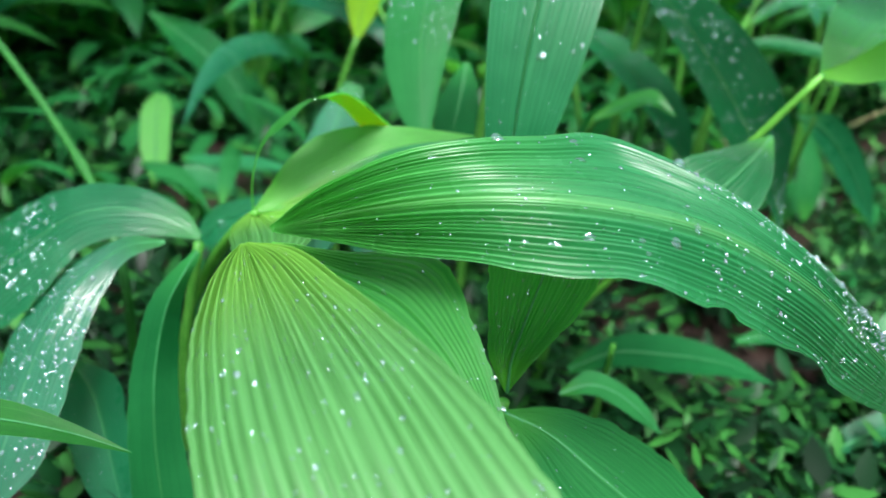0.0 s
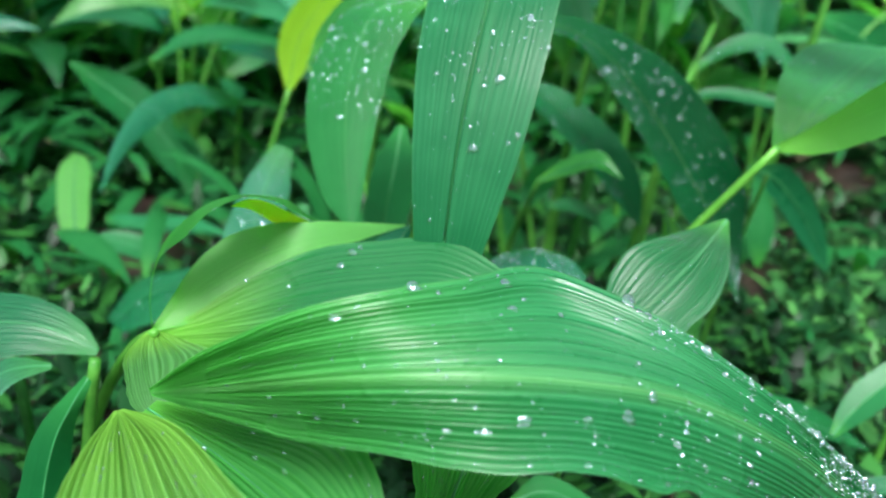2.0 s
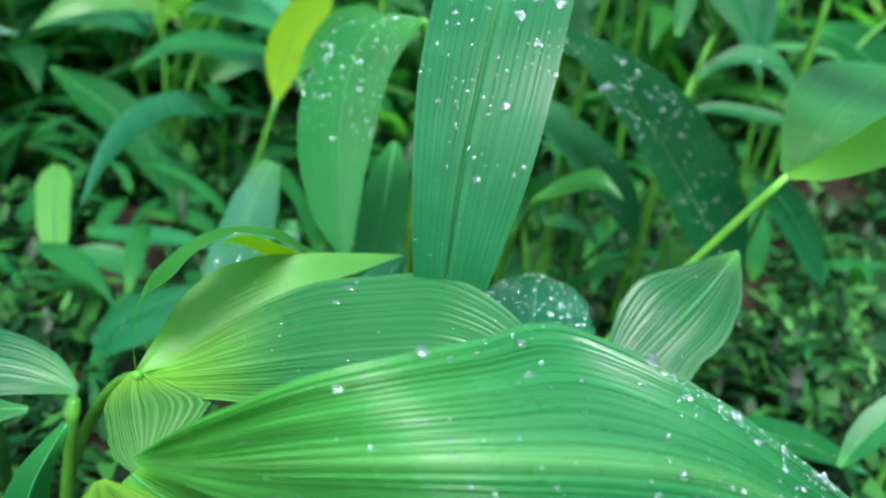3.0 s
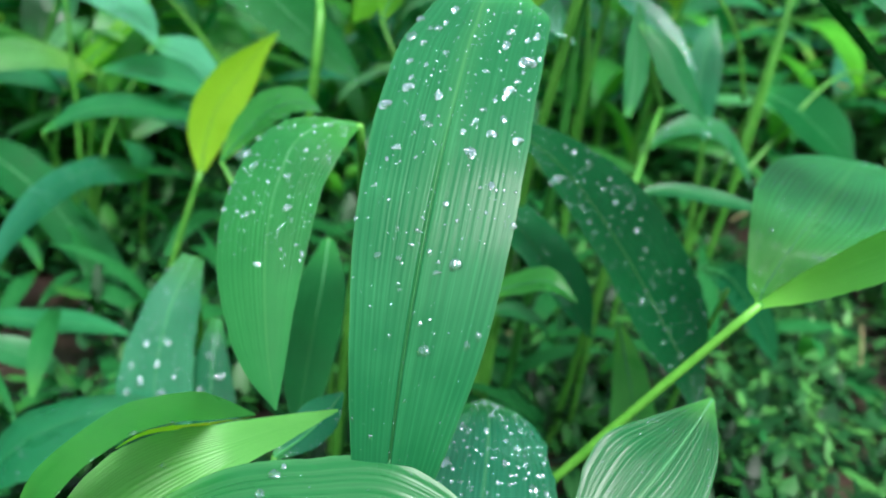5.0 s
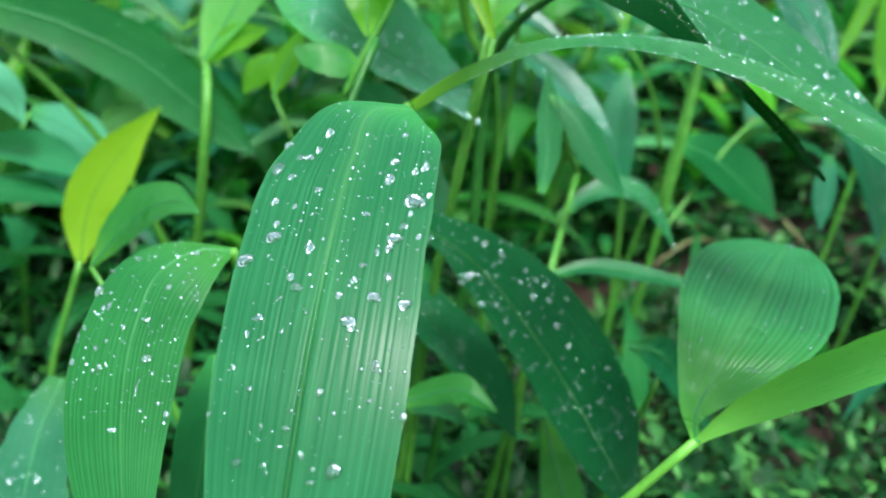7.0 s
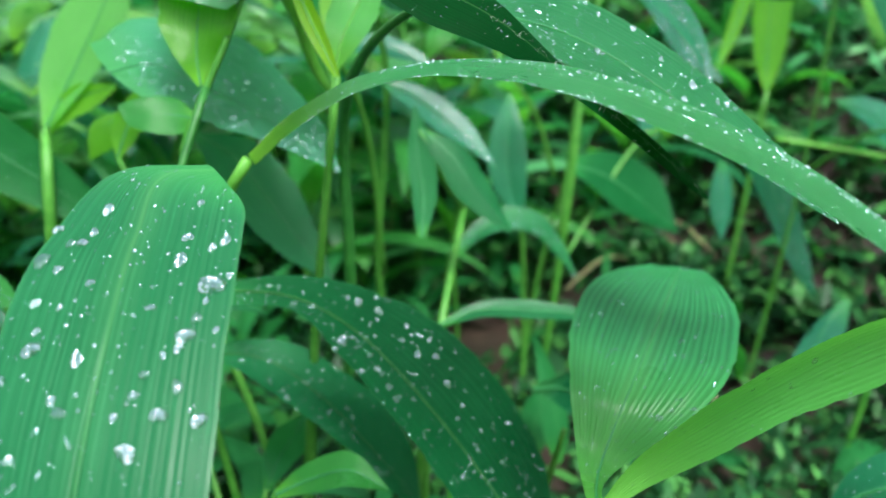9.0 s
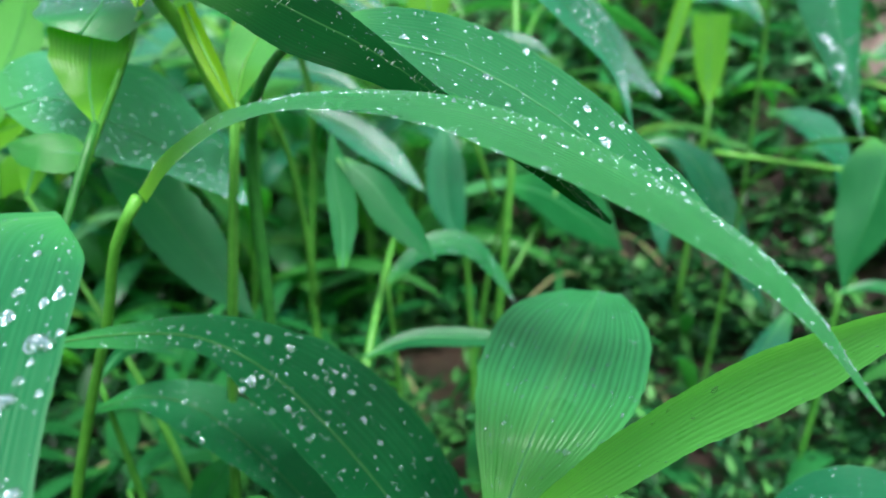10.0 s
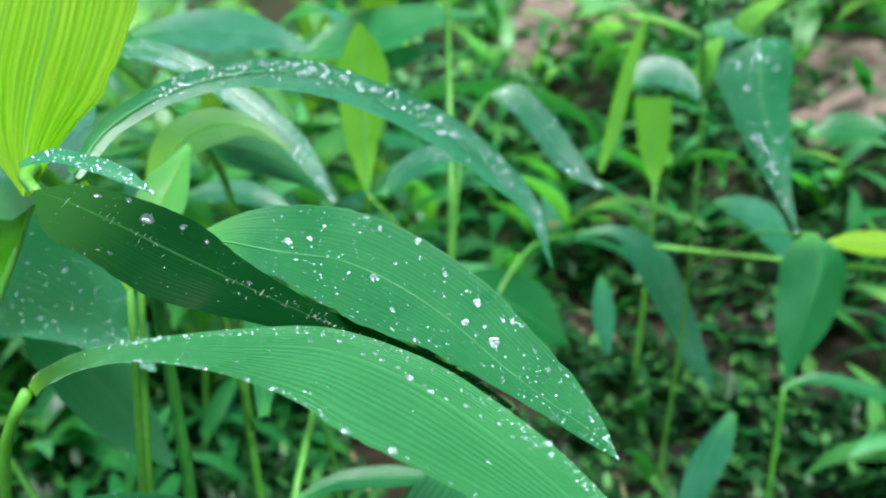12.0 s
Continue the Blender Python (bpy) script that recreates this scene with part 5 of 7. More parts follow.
blade('Wh', [
    (563.2, 441.8, 187.9, -1.5, 2.1, 1.0, 0.9, -3.2, -1.0),
    (549.1, 444.1, 166.8, -2.4, 6.6, 1.8, 8.2, -10.7, -4.3),
    (537.3, 444.0, 141.7, -5.7, 8.8, 2.5, 7.2, -9.8, -3.0),
    (525.4, 443.9, 116.6, -6.2, 4.3, 2.2, 6.2, -4.3, -2.2),
    (508.9, 444.1, 83.1, 0.0, 0.0, 0.0, 0.0, 0.0, 0.0),
], SHEEN, plant_right, nu=50, half=12, cup=0.15, seed=62)
plant_back = plant('grass with grey-green arching leaves', (0.45, 0.66, 0))
tube('stem', [(-0.05, -0.06, 0), (-0.048, -0.0646, 0.3617), (-0.0313, -0.0317, 0.4195), (-0.03, -0.02, 0.55)], [0.0032, 0.003, 0.0028, 0.002], STEM, plant_back, 10)
tube('stem', [(-0.04, -0.05, 0.2), (0.01, 0.0, 0.39), (0.053, 0.038, 0.41)], [0.002, 0.0018, 0.0014], STEM, plant_back, 10)
tube('stem', [(-0.04, -0.06, 0.18), (0.07, -0.02, 0.28), (0.141, 0.007, 0.277)], [0.002, 0.0018, 0.0014], STEM, plant_back, 10)
tube('stem', [(0.27, 0.05, 0), (0.28, 0.05, 0.15), (0.284, 0.05, 0.308)], [0.0028, 0.0026, 0.002], STEM, plant_back, 10)
tube('stem', [(-0.05, -0.05, 0.25), (-0.08, -0.05, 0.31), (-0.108, -0.042, 0.342)], [0.002, 0.0018, 0.0014], STEM, plant_back, 10)
tube('stem', [(-0.2, -0.1, 0), (-0.22, -0.09, 0.2), (-0.241, -0.092, 0.391), (-0.294, -0.081, 0.446)], [0.003, 0.0028, 0.002, 0.0014], STEM, plant_back, 10)
tube('stem', [(-0.22, -0.1, 0.2), (-0.26, -0.14, 0.33), (-0.285, -0.157, 0.366)], [0.002, 0.0016, 0.0014], STEM, plant_back, 10)
tube('stem', [(-0.15, -0.1, 0), (-0.16, -0.11, 0.12), (-0.182, -0.129, 0.221)], [0.002, 0.0018, 0.0014], STEM, plant_back, 10)
blade('Wd', [
    (591.5, 666.6, 277.3, 0.9, 2.3, 1.7, -0.9, -2.3, -1.7),
    (621.8, 649.6, 281.2, 4.3, 4.6, 4.2, -5.2, -5.5, -5.0),
    (647.8, 627.8, 259.4, 18.9, 6.1, 8.5, -19.4, -3.0, -9.4),
    (664.0, 604.4, 211.8, 21.0, 1.3, 6.5, -15.6, 1.8, -5.3),
    (676.0, 585.0, 169.3, 13.6, -0.9, 4.6, -11.0, 2.4, -4.0),
    (691.3, 563.7, 126.9, 0.4, -0.2, 0.2, -0.4, 0.2, -0.2),
], SHEEN, plant_back, nu=60, half=14, cup=0.15, seed=63)
blade('We', [
    (502.8, 697.7, 410.1, 0.5, 1.8, 1.5, -0.8, -2.3, -2.0),
    (518.6, 688.9, 411.9, 8.7, 6.6, 7.8, -10.8, -7.5, -9.6),
    (540.6, 669.4, 389.9, 13.2, 5.3, 6.9, -16.0, -4.1, -8.8),
    (559.1, 648.4, 355.3, 12.3, 2.9, 6.5, -13.7, -2.3, -7.4),
    (582.4, 626.6, 327.8, 0.8, 0.2, 0.5, -0.8, -0.2, -0.5),
], SHEEN, plant_back, nu=60, half=14, cup=0.15, seed=64)
blade('Wf', [
    (733.7, 710.3, 307.8, -1.6, 0.9, -0.1, 1.6, -0.9, 0.1),
    (735.4, 718.0, 337.9, -10.7, 6.2, -0.5, 13.4, -7.8, 0.6),
    (739.3, 726.1, 374.1, -16.0, 9.5, -0.4, 17.6, -10.4, 0.4),
    (742.4, 732.5, 403.0, -18.8, 9.1, -0.5, 18.7, -11.0, 0.4),
], LIME, plant_back, nu=40, half=12, cup=0.15, seed=65)
blade('Wg', [
    (342.2, 618.1, 341.9, -0.7, 0.4, -0.1, 0.7, -0.4, 0.1),
    (344.2, 627.1, 377.2, -10.2, 8.1, -0.9, 10.4, -1.4, 0.7),
    (345.7, 635.1, 408.3, -13.9, 10.4, -0.8, 16.4, -7.3, 0.9),
    (349.1, 642.1, 439.4, -14.8, 8.6, -0.8, 16.6, -9.7, 0.9),
    (350.4, 649.6, 468.4, -1.8, 1.1, -0.2, 1.8, -1.1, 0.2),
], LIME, plant_back, nu=50, half=12, cup=0.15, seed=66)
blade('Xe', [
    (219.7, 557.0, 335.1, 1.0, 1.7, 0.9, -1.8, -2.7, -1.7),
    (234.3, 547.1, 329.8, 6.3, 6.1, 5.0, -6.7, -6.0, -5.3),
    (251.2, 533.4, 318.2, 9.4, 6.7, 6.2, -9.4, -6.0, -6.3),
    (267.0, 519.7, 304.5, 7.0, 3.8, 3.9, -6.8, -3.1, -4.0),
    (280.6, 506.1, 287.6, 0.2, -0.1, 0.1, -0.5, -0.2, -0.3),
], SHEEN, plant_back, nu=50, half=12, cup=0.15, seed=67)
blade('Ta', [
    (196.9, 713.2, 454.0, 0.4, 3.3, 2.9, -0.3, -3.3, -2.9),
    (225.3, 698.0, 460.3, 4.6, 12.6, 11.5, -4.4, -13.2, -11.6),
    (257.2, 678.8, 459.8, 9.2, 17.0, 16.1, -9.1, -16.8, -15.4),
    (284.6, 661.5, 456.5, 7.8, 9.3, 9.5, -7.7, -8.3, -9.0),
    (312.4, 641.5, 444.7, 0.3, 0.3, 0.3, -0.3, -0.3, -0.3),
], SHEEN, plant_back, nu=50, half=12, cup=0.15, seed=68)
blade('Tb', [
    (348.3, 763.0, 441.1, -0.1, 3.5, 2.8, -0.0, -4.1, -3.2),
    (382.1, 747.5, 457.3, 3.6, 20.2, 16.2, -3.1, -19.9, -15.7),
    (421.7, 727.3, 469.3, 5.0, 19.5, 16.7, -5.5, -20.4, -16.9),
    (454.7, 710.1, 478.3, 3.8, 10.0, 9.1, -3.5, -9.4, -8.5),
    (486.8, 691.4, 480.0, 0.3, 0.5, 0.5, -0.3, -0.5, -0.5),
], MID, plant_back, nu=50, half=12, cup=0.15, seed=69)
blade('Tc', [
    (398.3, 753.4, 428.0, -0.1, 2.3, 1.9, -0.1, -2.8, -2.3),
    (425.7, 740.0, 438.5, 2.0, 11.2, 8.6, -1.9, -10.5, -8.0),
    (453.3, 727.0, 450.6, 1.4, 6.2, 5.1, -1.9, -7.9, -6.4),
    (473.3, 715.8, 453.0, 0.3, 0.5, 0.5, -0.3, -0.5, -0.5),
], SHEEN, plant_back, nu=40, half=10, cup=0.15, seed=70)
blade('Tj', [
    (334.0, 576.8, 348.1, -0.7, 2.0, 1.0, 0.6, -2.5, -1.2),
    (351.3, 572.2, 367.9, 0.2, 8.9, 4.5, 0.1, -10.2, -5.3),
    (370.3, 563.9, 378.4, 2.6, 7.5, 5.7, -2.6, -8.0, -6.0),
    (386.6, 553.7, 377.2, 3.5, 3.7, 3.5, -4.0, -3.9, -3.9),
    (399.4, 543.4, 367.9, 0.4, 0.3, 0.3, -0.4, -0.3, -0.3),
], SHEEN, plant_back, nu=50, half=10, cup=0.15, seed=71)
blade('Tk', [
    (205.0, 629.6, 347.3, -0.1, 1.2, 1.0, -0.0, -1.6, -1.3),
    (222.2, 620.8, 352.2, 2.2, 6.4, 5.0, -2.1, -6.4, -4.9),
    (244.4, 607.7, 352.7, 4.6, 7.3, 6.0, -5.0, -8.0, -6.3),
    (262.3, 595.2, 346.4, 4.1, 3.9, 3.3, -4.5, -4.2, -3.6),
    (275.2, 584.6, 336.3, 0.3, 0.3, 0.2, -0.3, -0.3, -0.2),
], SHEEN, plant_back, nu=50, half=10, cup=0.15, seed=72)
blade('Th', [
    (514.9, 543.6, 274.7, -2.7, 1.6, -0.1, 2.7, -1.6, 0.1),
    (513.3, 539.2, 256.1, -6.5, 4.7, -0.5, 8.1, -3.7, 0.5),
    (512.5, 533.3, 234.1, -6.4, 4.6, -0.8, 8.3, -2.8, 0.8),
    (512.6, 527.2, 212.9, -0.4, 0.2, -0.1, 0.4, -0.2, 0.1),
], SHEEN, plant_back, nu=40, half=10, cup=0.15, seed=73)
blade('Td', [
    (616.8, 668.4, 336.1, -1.7, 1.2, 0.4, 1.7, -1.2, -0.4),
    (631.5, 670.9, 375.5, -4.8, 4.4, 1.2, 4.5, -4.8, -1.3),
    (646.0, 674.6, 418.6, -5.2, 4.7, 1.4, 4.9, -5.1, -1.4),
    (660.1, 677.1, 456.3, -4.3, 4.1, 1.3, 3.8, -3.8, -1.2),
    (673.6, 678.6, 489.7, -0.4, 0.3, 0.1, 0.4, -0.3, -0.1),
], LIME, plant_back, nu=50, half=10, cup=0.15, seed=74)
blade('Y', [
    (155.9, 579.3, 445.6, 0.7, 1.8, 1.6, -0.7, -1.8, -1.6),
    (172.3, 570.1, 447.6, 3.3, 4.5, 4.5, -4.4, -6.0, -5.8),
    (200.9, 549.8, 436.7, 5.5, 4.8, 4.8, -5.2, -3.8, -4.5),
    (227.8, 527.6, 415.3, 6.9, 4.1, 4.5, -7.6, -3.9, -4.9),
    (248.7, 507.8, 389.8, 7.4, 2.6, 3.7, -5.5, -1.1, -2.9),
    (261.9, 492.7, 364.7, 0.2, 0.2, 0.1, -0.5, -0.1, -0.2),
], SHEEN, plant_back, nu=70, half=12, cup=0.15, seed=75)
blade('Yb', [
    (164.8, 502.9, 365.6, -1.2, 1.4, 0.2, 1.2, -1.4, -0.2),
    (169.2, 505.1, 382.0, -6.1, 5.8, 2.0, 5.7, -2.2, -1.5),
    (180.3, 504.3, 402.4, -6.4, 7.1, 5.8, 4.2, -12.6, -7.2),
    (197.8, 496.4, 411.4, 0.5, 8.0, 6.6, -2.9, -12.4, -9.9),
    (212.8, 486.8, 408.9, 4.1, 5.0, 3.8, -4.1, -5.0, -3.7),
    (230.5, 472.5, 396.1, 0.2, 0.2, 0.2, -0.2, -0.2, -0.2),
], YOUNG, plant_back, nu=60, half=14, cup=0.15, seed=76)
blade('Yc', [
    (208.9, 568.0, 391.3, 0.9, 1.8, 1.4, -0.8, -1.8, -1.4),
    (228.9, 555.7, 390.1, 7.9, 11.2, 10.0, -8.9, -12.7, -10.8),
    (249.0, 541.9, 383.9, 10.8, 11.2, 9.5, -11.6, -10.8, -9.9),
    (264.1, 529.7, 372.6, 7.9, 6.0, 4.8, -7.2, -4.4, -4.5),
    (277.2, 517.5, 357.6, 0.3, 0.2, 0.1, -0.3, -0.2, -0.1),
], DARK, plant_back, nu=60, half=14, cup=0.15, seed=77)
blade('I', [
    (268.3, 530.9, 220.9, -1.0, 3.0, 1.0, 1.4, -3.2, -1.2),
    (285.3, 532.1, 236.3, -0.9, 5.7, 2.2, 1.6, -6.1, -2.7),
    (305.5, 529.1, 244.7, 1.9, 10.2, 5.5, -1.6, -9.0, -4.8),
    (326.2, 521.2, 242.2, 6.5, 8.9, 5.0, -5.8, -7.9, -4.4),
    (339.2, 510.5, 227.9, 5.9, 4.2, 2.0, -6.2, -4.6, -2.1),
    (349.7, 497.7, 206.6, 0.3, 0.3, 0.0, -0.3, -0.3, -0.0),
], MID, plant_back, nu=60, half=10, cup=0.15, seed=78)

plant_wide = plant('tall grass with wide wet leaves bending over', (-0.160, 0.740, 0))
tube('stem', [(0.000, -0.000, 0), (-0.0039, -0.0004, 0.1557), (-0.0110, -0.0010, 0.2595)], [0.0026, 0.0022, 0.0014], STEM, plant_wide, 8)
tube('stem', [(0.006, -0.004, 0), (0.0198, 0.0165, 0.1275), (0.0566, 0.0472, 0.2125)], [0.0026, 0.0022, 0.0014], STEM, plant_wide, 8)
tube('stem', [(0.012, -0.008, 0), (0.0078, -0.0130, 0.1215), (0.0224, -0.0372, 0.2025)], [0.0026, 0.0022, 0.0014], STEM, plant_wide, 8)
tube('stem', [(0.018, -0.012, 0), (-0.0082, -0.0161, 0.0890), (-0.0233, -0.0460, 0.1483)], [0.0026, 0.0022, 0.0014], STEM, plant_wide, 8)
blade('n_arch', [
    (-171.0, 739.0, 259.5, -0.4, 4.1, 1.6, 0.6, -5.3, -1.3),
    (-147.6, 721.1, 262.5, 0.1, 18.8, 7.6, 0.9, -24.4, -6.1),
    (-121.1, 689.0, 261.3, 4.3, 21.7, 8.6, -3.1, -28.6, -6.6),
    (-101.6, 666.7, 251.4, 5.9, 13.3, 4.0, -5.2, -18.2, -2.7),
    (-92.6, 646.7, 238.7, 0.6, 1.1, 0.2, -0.6, -1.5, -0.1),
], MILKY_SHEEN, plant_wide, nu=50, half=14, cup=0.15, seed=80)
blade('n_grey', [
    (-103.4, 787.2, 212.5, 0.9, 8.5, 3.2, -0.6, -11.0, -2.5),
    (-78.2, 756.4, 213.3, 4.7, 22.2, 8.4, -4.1, -29.0, -6.1),
    (-53.4, 722.7, 207.3, 7.9, 19.8, 6.7, -7.4, -26.4, -4.4),
    (-35.6, 699.7, 194.5, 0.7, 1.3, 0.4, -0.7, -1.8, -0.2),
], MILKY_SHEEN, plant_wide, nu=50, half=14, cup=0.15, seed=81)
blade('n_mid', [
    (-137.6, 702.8, 202.5, -0.5, 3.2, 1.0, 0.6, -4.2, -0.8),
    (-104.1, 684.6, 212.2, -0.6, 19.3, 6.8, 1.2, -24.8, -4.9),
    (-73.3, 662.7, 211.7, 3.6, 18.2, 6.6, -3.1, -23.8, -4.6),
    (-47.1, 638.7, 202.7, 0.4, 1.3, 0.4, -0.4, -1.7, -0.3),
], CLEAR, plant_wide, nu=50, half=14, cup=0.15, seed=82)
blade('n_low', [
    (-183.3, 694.0, 148.3, -1.4, 3.3, 0.5, 1.6, -4.2, -0.2),
    (-149.8, 682.6, 173.5, -4.1, 14.5, 3.6, 4.6, -18.5, -2.1),
    (-108.2, 662.8, 185.7, -1.0, 15.9, 5.1, 1.5, -20.4, -3.3),
    (-71.5, 640.1, 187.5, 0.9, 8.4, 2.8, -0.8, -10.9, -1.9),
    (-62.5, 635.3, 183.4, 0.3, 1.0, 0.3, -0.3, -1.3, -0.2),
], MID, plant_wide, nu=50, half=14, cup=0.15, seed=83)
plant_lime = plant('grass shoot with a lime green leaf', (-0.200, 0.820, 0))
tube('stem', [(0.000, -0.000, 0), (0.0021, 0.0040, 0.0846), (0.0061, 0.0114, 0.1410)], [0.0026, 0.0022, 0.0014], STEM, plant_lime, 8)
blade('n_stalk', [
    (-193.9, 831.4, 141.0, -1.8, 1.6, 0.8, 2.0, -2.7, -0.4),
    (-173.1, 837.9, 171.6, -7.1, 6.8, 4.0, 7.7, -11.5, -2.7),
    (-143.5, 842.2, 203.6, -7.0, 6.8, 4.1, 7.5, -11.5, -3.0),
    (-120.2, 860.6, 236.8, -6.2, 5.0, 1.9, 6.5, -8.7, -1.3),
    (-110.6, 882.6, 268.0, -1.0, 0.7, 0.1, 1.1, -1.3, -0.1),
], LIME, plant_lime, nu=50, half=14, cup=0.15, seed=86)
plant_leaning = plant('leaning pale green grass stalk', (-0.2, 0.3, 0))
tube('stem', [(-0.0965, 0.1112, 0.1929), (-0.0356, 0.0444, 0.1577), (0.0045, -0.0080, 0.1334), (0.0243, -0.0418, 0.1175), (0.0343, -0.0518, 0.0000)], [0.0022, 0.0023, 0.0024, 0.0026, 0.0026], STEM_DARK, plant_leaning, 10, joints=[(0.45, 0.0012)])
plant_shaded = plant('grass with a drooping shaded leaf', (0.030, 0.410, 0))
tube('stem', [(0.000, -0.000, 0), (-0.0255, 0.0173, 0.1282), (-0.0728, 0.0494, 0.2137)], [0.0026, 0.0022, 0.0014], STEM, plant_shaded, 8)
tube('stem', [(0.006, -0.004, 0), (-0.0055, -0.0077, 0.1189), (-0.0157, -0.0220, 0.1982)], [0.0026, 0.0022, 0.0014], STEM, plant_shaded, 8)
blade('n_behind', [
    (-42.8, 459.4, 213.7, -1.0, 2.2, -0.0, 1.0, -2.8, 0.3),
    (-31.4, 453.5, 234.6, -5.5, 13.1, 0.7, 5.1, -16.5, 0.6),
    (-17.4, 445.6, 253.3, -4.2, 16.8, 3.6, 3.7, -21.1, -1.8),
    (-3.1, 433.0, 261.4, 1.3, 10.9, 3.9, -1.6, -14.0, -2.8),
    (7.1, 417.7, 260.1, 0.3, 0.9, 0.3, -0.4, -1.1, -0.2),
], BRIGHT, plant_shaded, nu=50, half=14, cup=0.15, seed=88)
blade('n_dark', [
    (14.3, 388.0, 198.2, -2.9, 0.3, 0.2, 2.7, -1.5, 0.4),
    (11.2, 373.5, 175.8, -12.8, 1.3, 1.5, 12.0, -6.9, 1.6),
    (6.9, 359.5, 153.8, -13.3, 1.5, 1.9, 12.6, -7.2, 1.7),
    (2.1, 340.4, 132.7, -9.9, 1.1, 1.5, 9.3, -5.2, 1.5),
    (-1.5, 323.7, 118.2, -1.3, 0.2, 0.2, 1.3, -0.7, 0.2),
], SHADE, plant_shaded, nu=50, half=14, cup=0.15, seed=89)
plant_grey = plant('low grass with a flat grey-green leaf', (-0.200, 0.630, 0))
tube('stem', [(0.000, -0.000, 0), (-0.0033, -0.0094, 0.0156), (-0.0095, -0.0269, 0.0260)], [0.0026, 0.0022, 0.0014], STEM, plant_grey, 8)
blade('n_flat', [
    (-209.5, 603.1, 26.0, -1.6, 9.0, 1.1, 2.3, -11.6, 0.5),
    (-174.5, 583.6, 34.0, -2.0, 13.5, 1.8, 2.8, -17.3, 0.8),
    (-138.6, 564.3, 43.0, -0.9, 13.0, 1.9, 1.6, -16.6, 0.7),
    (-109.5, 545.2, 47.3, 0.2, 4.9, 0.7, 0.0, -6.4, 0.3),
    (-99.6, 541.3, 45.9, 0.1, 0.9, 0.1, -0.1, -1.2, 0.1),
], CLEAR, plant_grey, nu=50, half=14, cup=0.15, seed=91)
plant_bluish = plant('low grass with a broad bluish wet leaf', (-0.060, 0.400, 0))
tube('stem', [(0.000, -0.000, 0), (-0.0021, -0.0064, 0.0586), (-0.0060, -0.0183, 0.0976)], [0.0026, 0.0022, 0.0014], STEM, plant_bluish, 8)
blade('n_blue', [
    (-66.0, 381.7, 97.6, -0.2, 1.4, 0.0, 0.3, -1.8, 0.2),
    (-83.3, 384.9, 91.9, -3.0, 12.0, 0.2, 3.2, -15.0, 2.5),
    (-107.5, 379.2, 86.8, -8.7, 23.9, -0.6, 9.2, -29.5, 6.7),
    (-133.2, 372.2, 77.5, -14.1, 28.4, -3.0, 14.8, -34.8, 10.6),
    (-151.9, 361.9, 65.8, -8.1, 13.7, -2.8, 8.9, -17.0, 6.3),
], GLOSS, plant_bluish, nu=50, half=14, cup=0.15, seed=92)
plant_torn = plant('grass with a short wet leaf', (-0.030, 0.250, 0))
tube('stem', [(0.000, -0.000, 0), (0.0037, -0.0008, 0.0994), (0.0107, -0.0022, 0.1657)], [0.0026, 0.0022, 0.0014], STEM, plant_torn, 8)
blade('n_end', [
    (-19.3, 247.8, 165.7, -1.0, 1.9, 0.1, 0.9, -2.5, 0.5),
    (-9.4, 248.7, 175.1, -4.5, 8.2, 0.5, 3.9, -11.0, 2.1),
    (-0.6, 250.3, 185.4, -4.3, 7.5, 0.3, 3.6, -10.0, 2.0),
    (5.4, 251.7, 193.0, -0.4, 0.7, 0.0, 0.3, -0.9, 0.2),
], SHEEN, plant_torn, nu=50, half=14, cup=0.15, seed=93)
plant_dim = plant('grass with broad dark leaves in shade', (0.420, 0.660, 0))
tube('stem', [(0.000, -0.000, 0), (0.0027, -0.0100, 0.1544), (0.0076, -0.0287, 0.2573)], [0.0026, 0.0022, 0.0014], STEM, plant_dim, 8)
tube('stem', [(0.006, -0.004, 0), (-0.0161, -0.0033, 0.1879), (-0.0459, -0.0093, 0.3131)], [0.0026, 0.0022, 0.0014], STEM, plant_dim, 8)
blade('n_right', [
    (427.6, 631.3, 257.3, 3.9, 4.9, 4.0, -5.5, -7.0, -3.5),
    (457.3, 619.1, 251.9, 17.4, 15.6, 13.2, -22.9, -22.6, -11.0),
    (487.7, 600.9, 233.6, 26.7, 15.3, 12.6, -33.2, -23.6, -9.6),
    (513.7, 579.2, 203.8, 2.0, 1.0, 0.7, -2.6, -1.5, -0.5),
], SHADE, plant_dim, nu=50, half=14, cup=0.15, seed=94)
blade('n_shade', [
    (374.1, 650.7, 313.1, -1.8, 0.8, 0.1, 1.3, -1.6, 0.0),
    (368.4, 638.1, 280.3, -13.7, 5.5, -0.1, 9.4, -11.8, 1.2),
    (365.3, 623.9, 245.7, -13.8, 4.6, -2.3, 9.5, -10.8, 3.6),
    (370.2, 607.6, 212.4, -1.2, -0.2, -0.1, 1.0, -0.2, 0.2),
], DEEP, plant_dim, nu=50, half=14, cup=0.15, seed=95)
plant_corner = plant('grass with a rain-beaded broad leaf', (0.320, 0.270, 0))
tube('stem', [(0.000, -0.000, 0), (-0.0010, -0.0046, 0.1111), (-0.0029, -0.0131, 0.1851)], [0.0026, 0.0022, 0.0014], STEM, plant_corner, 8)
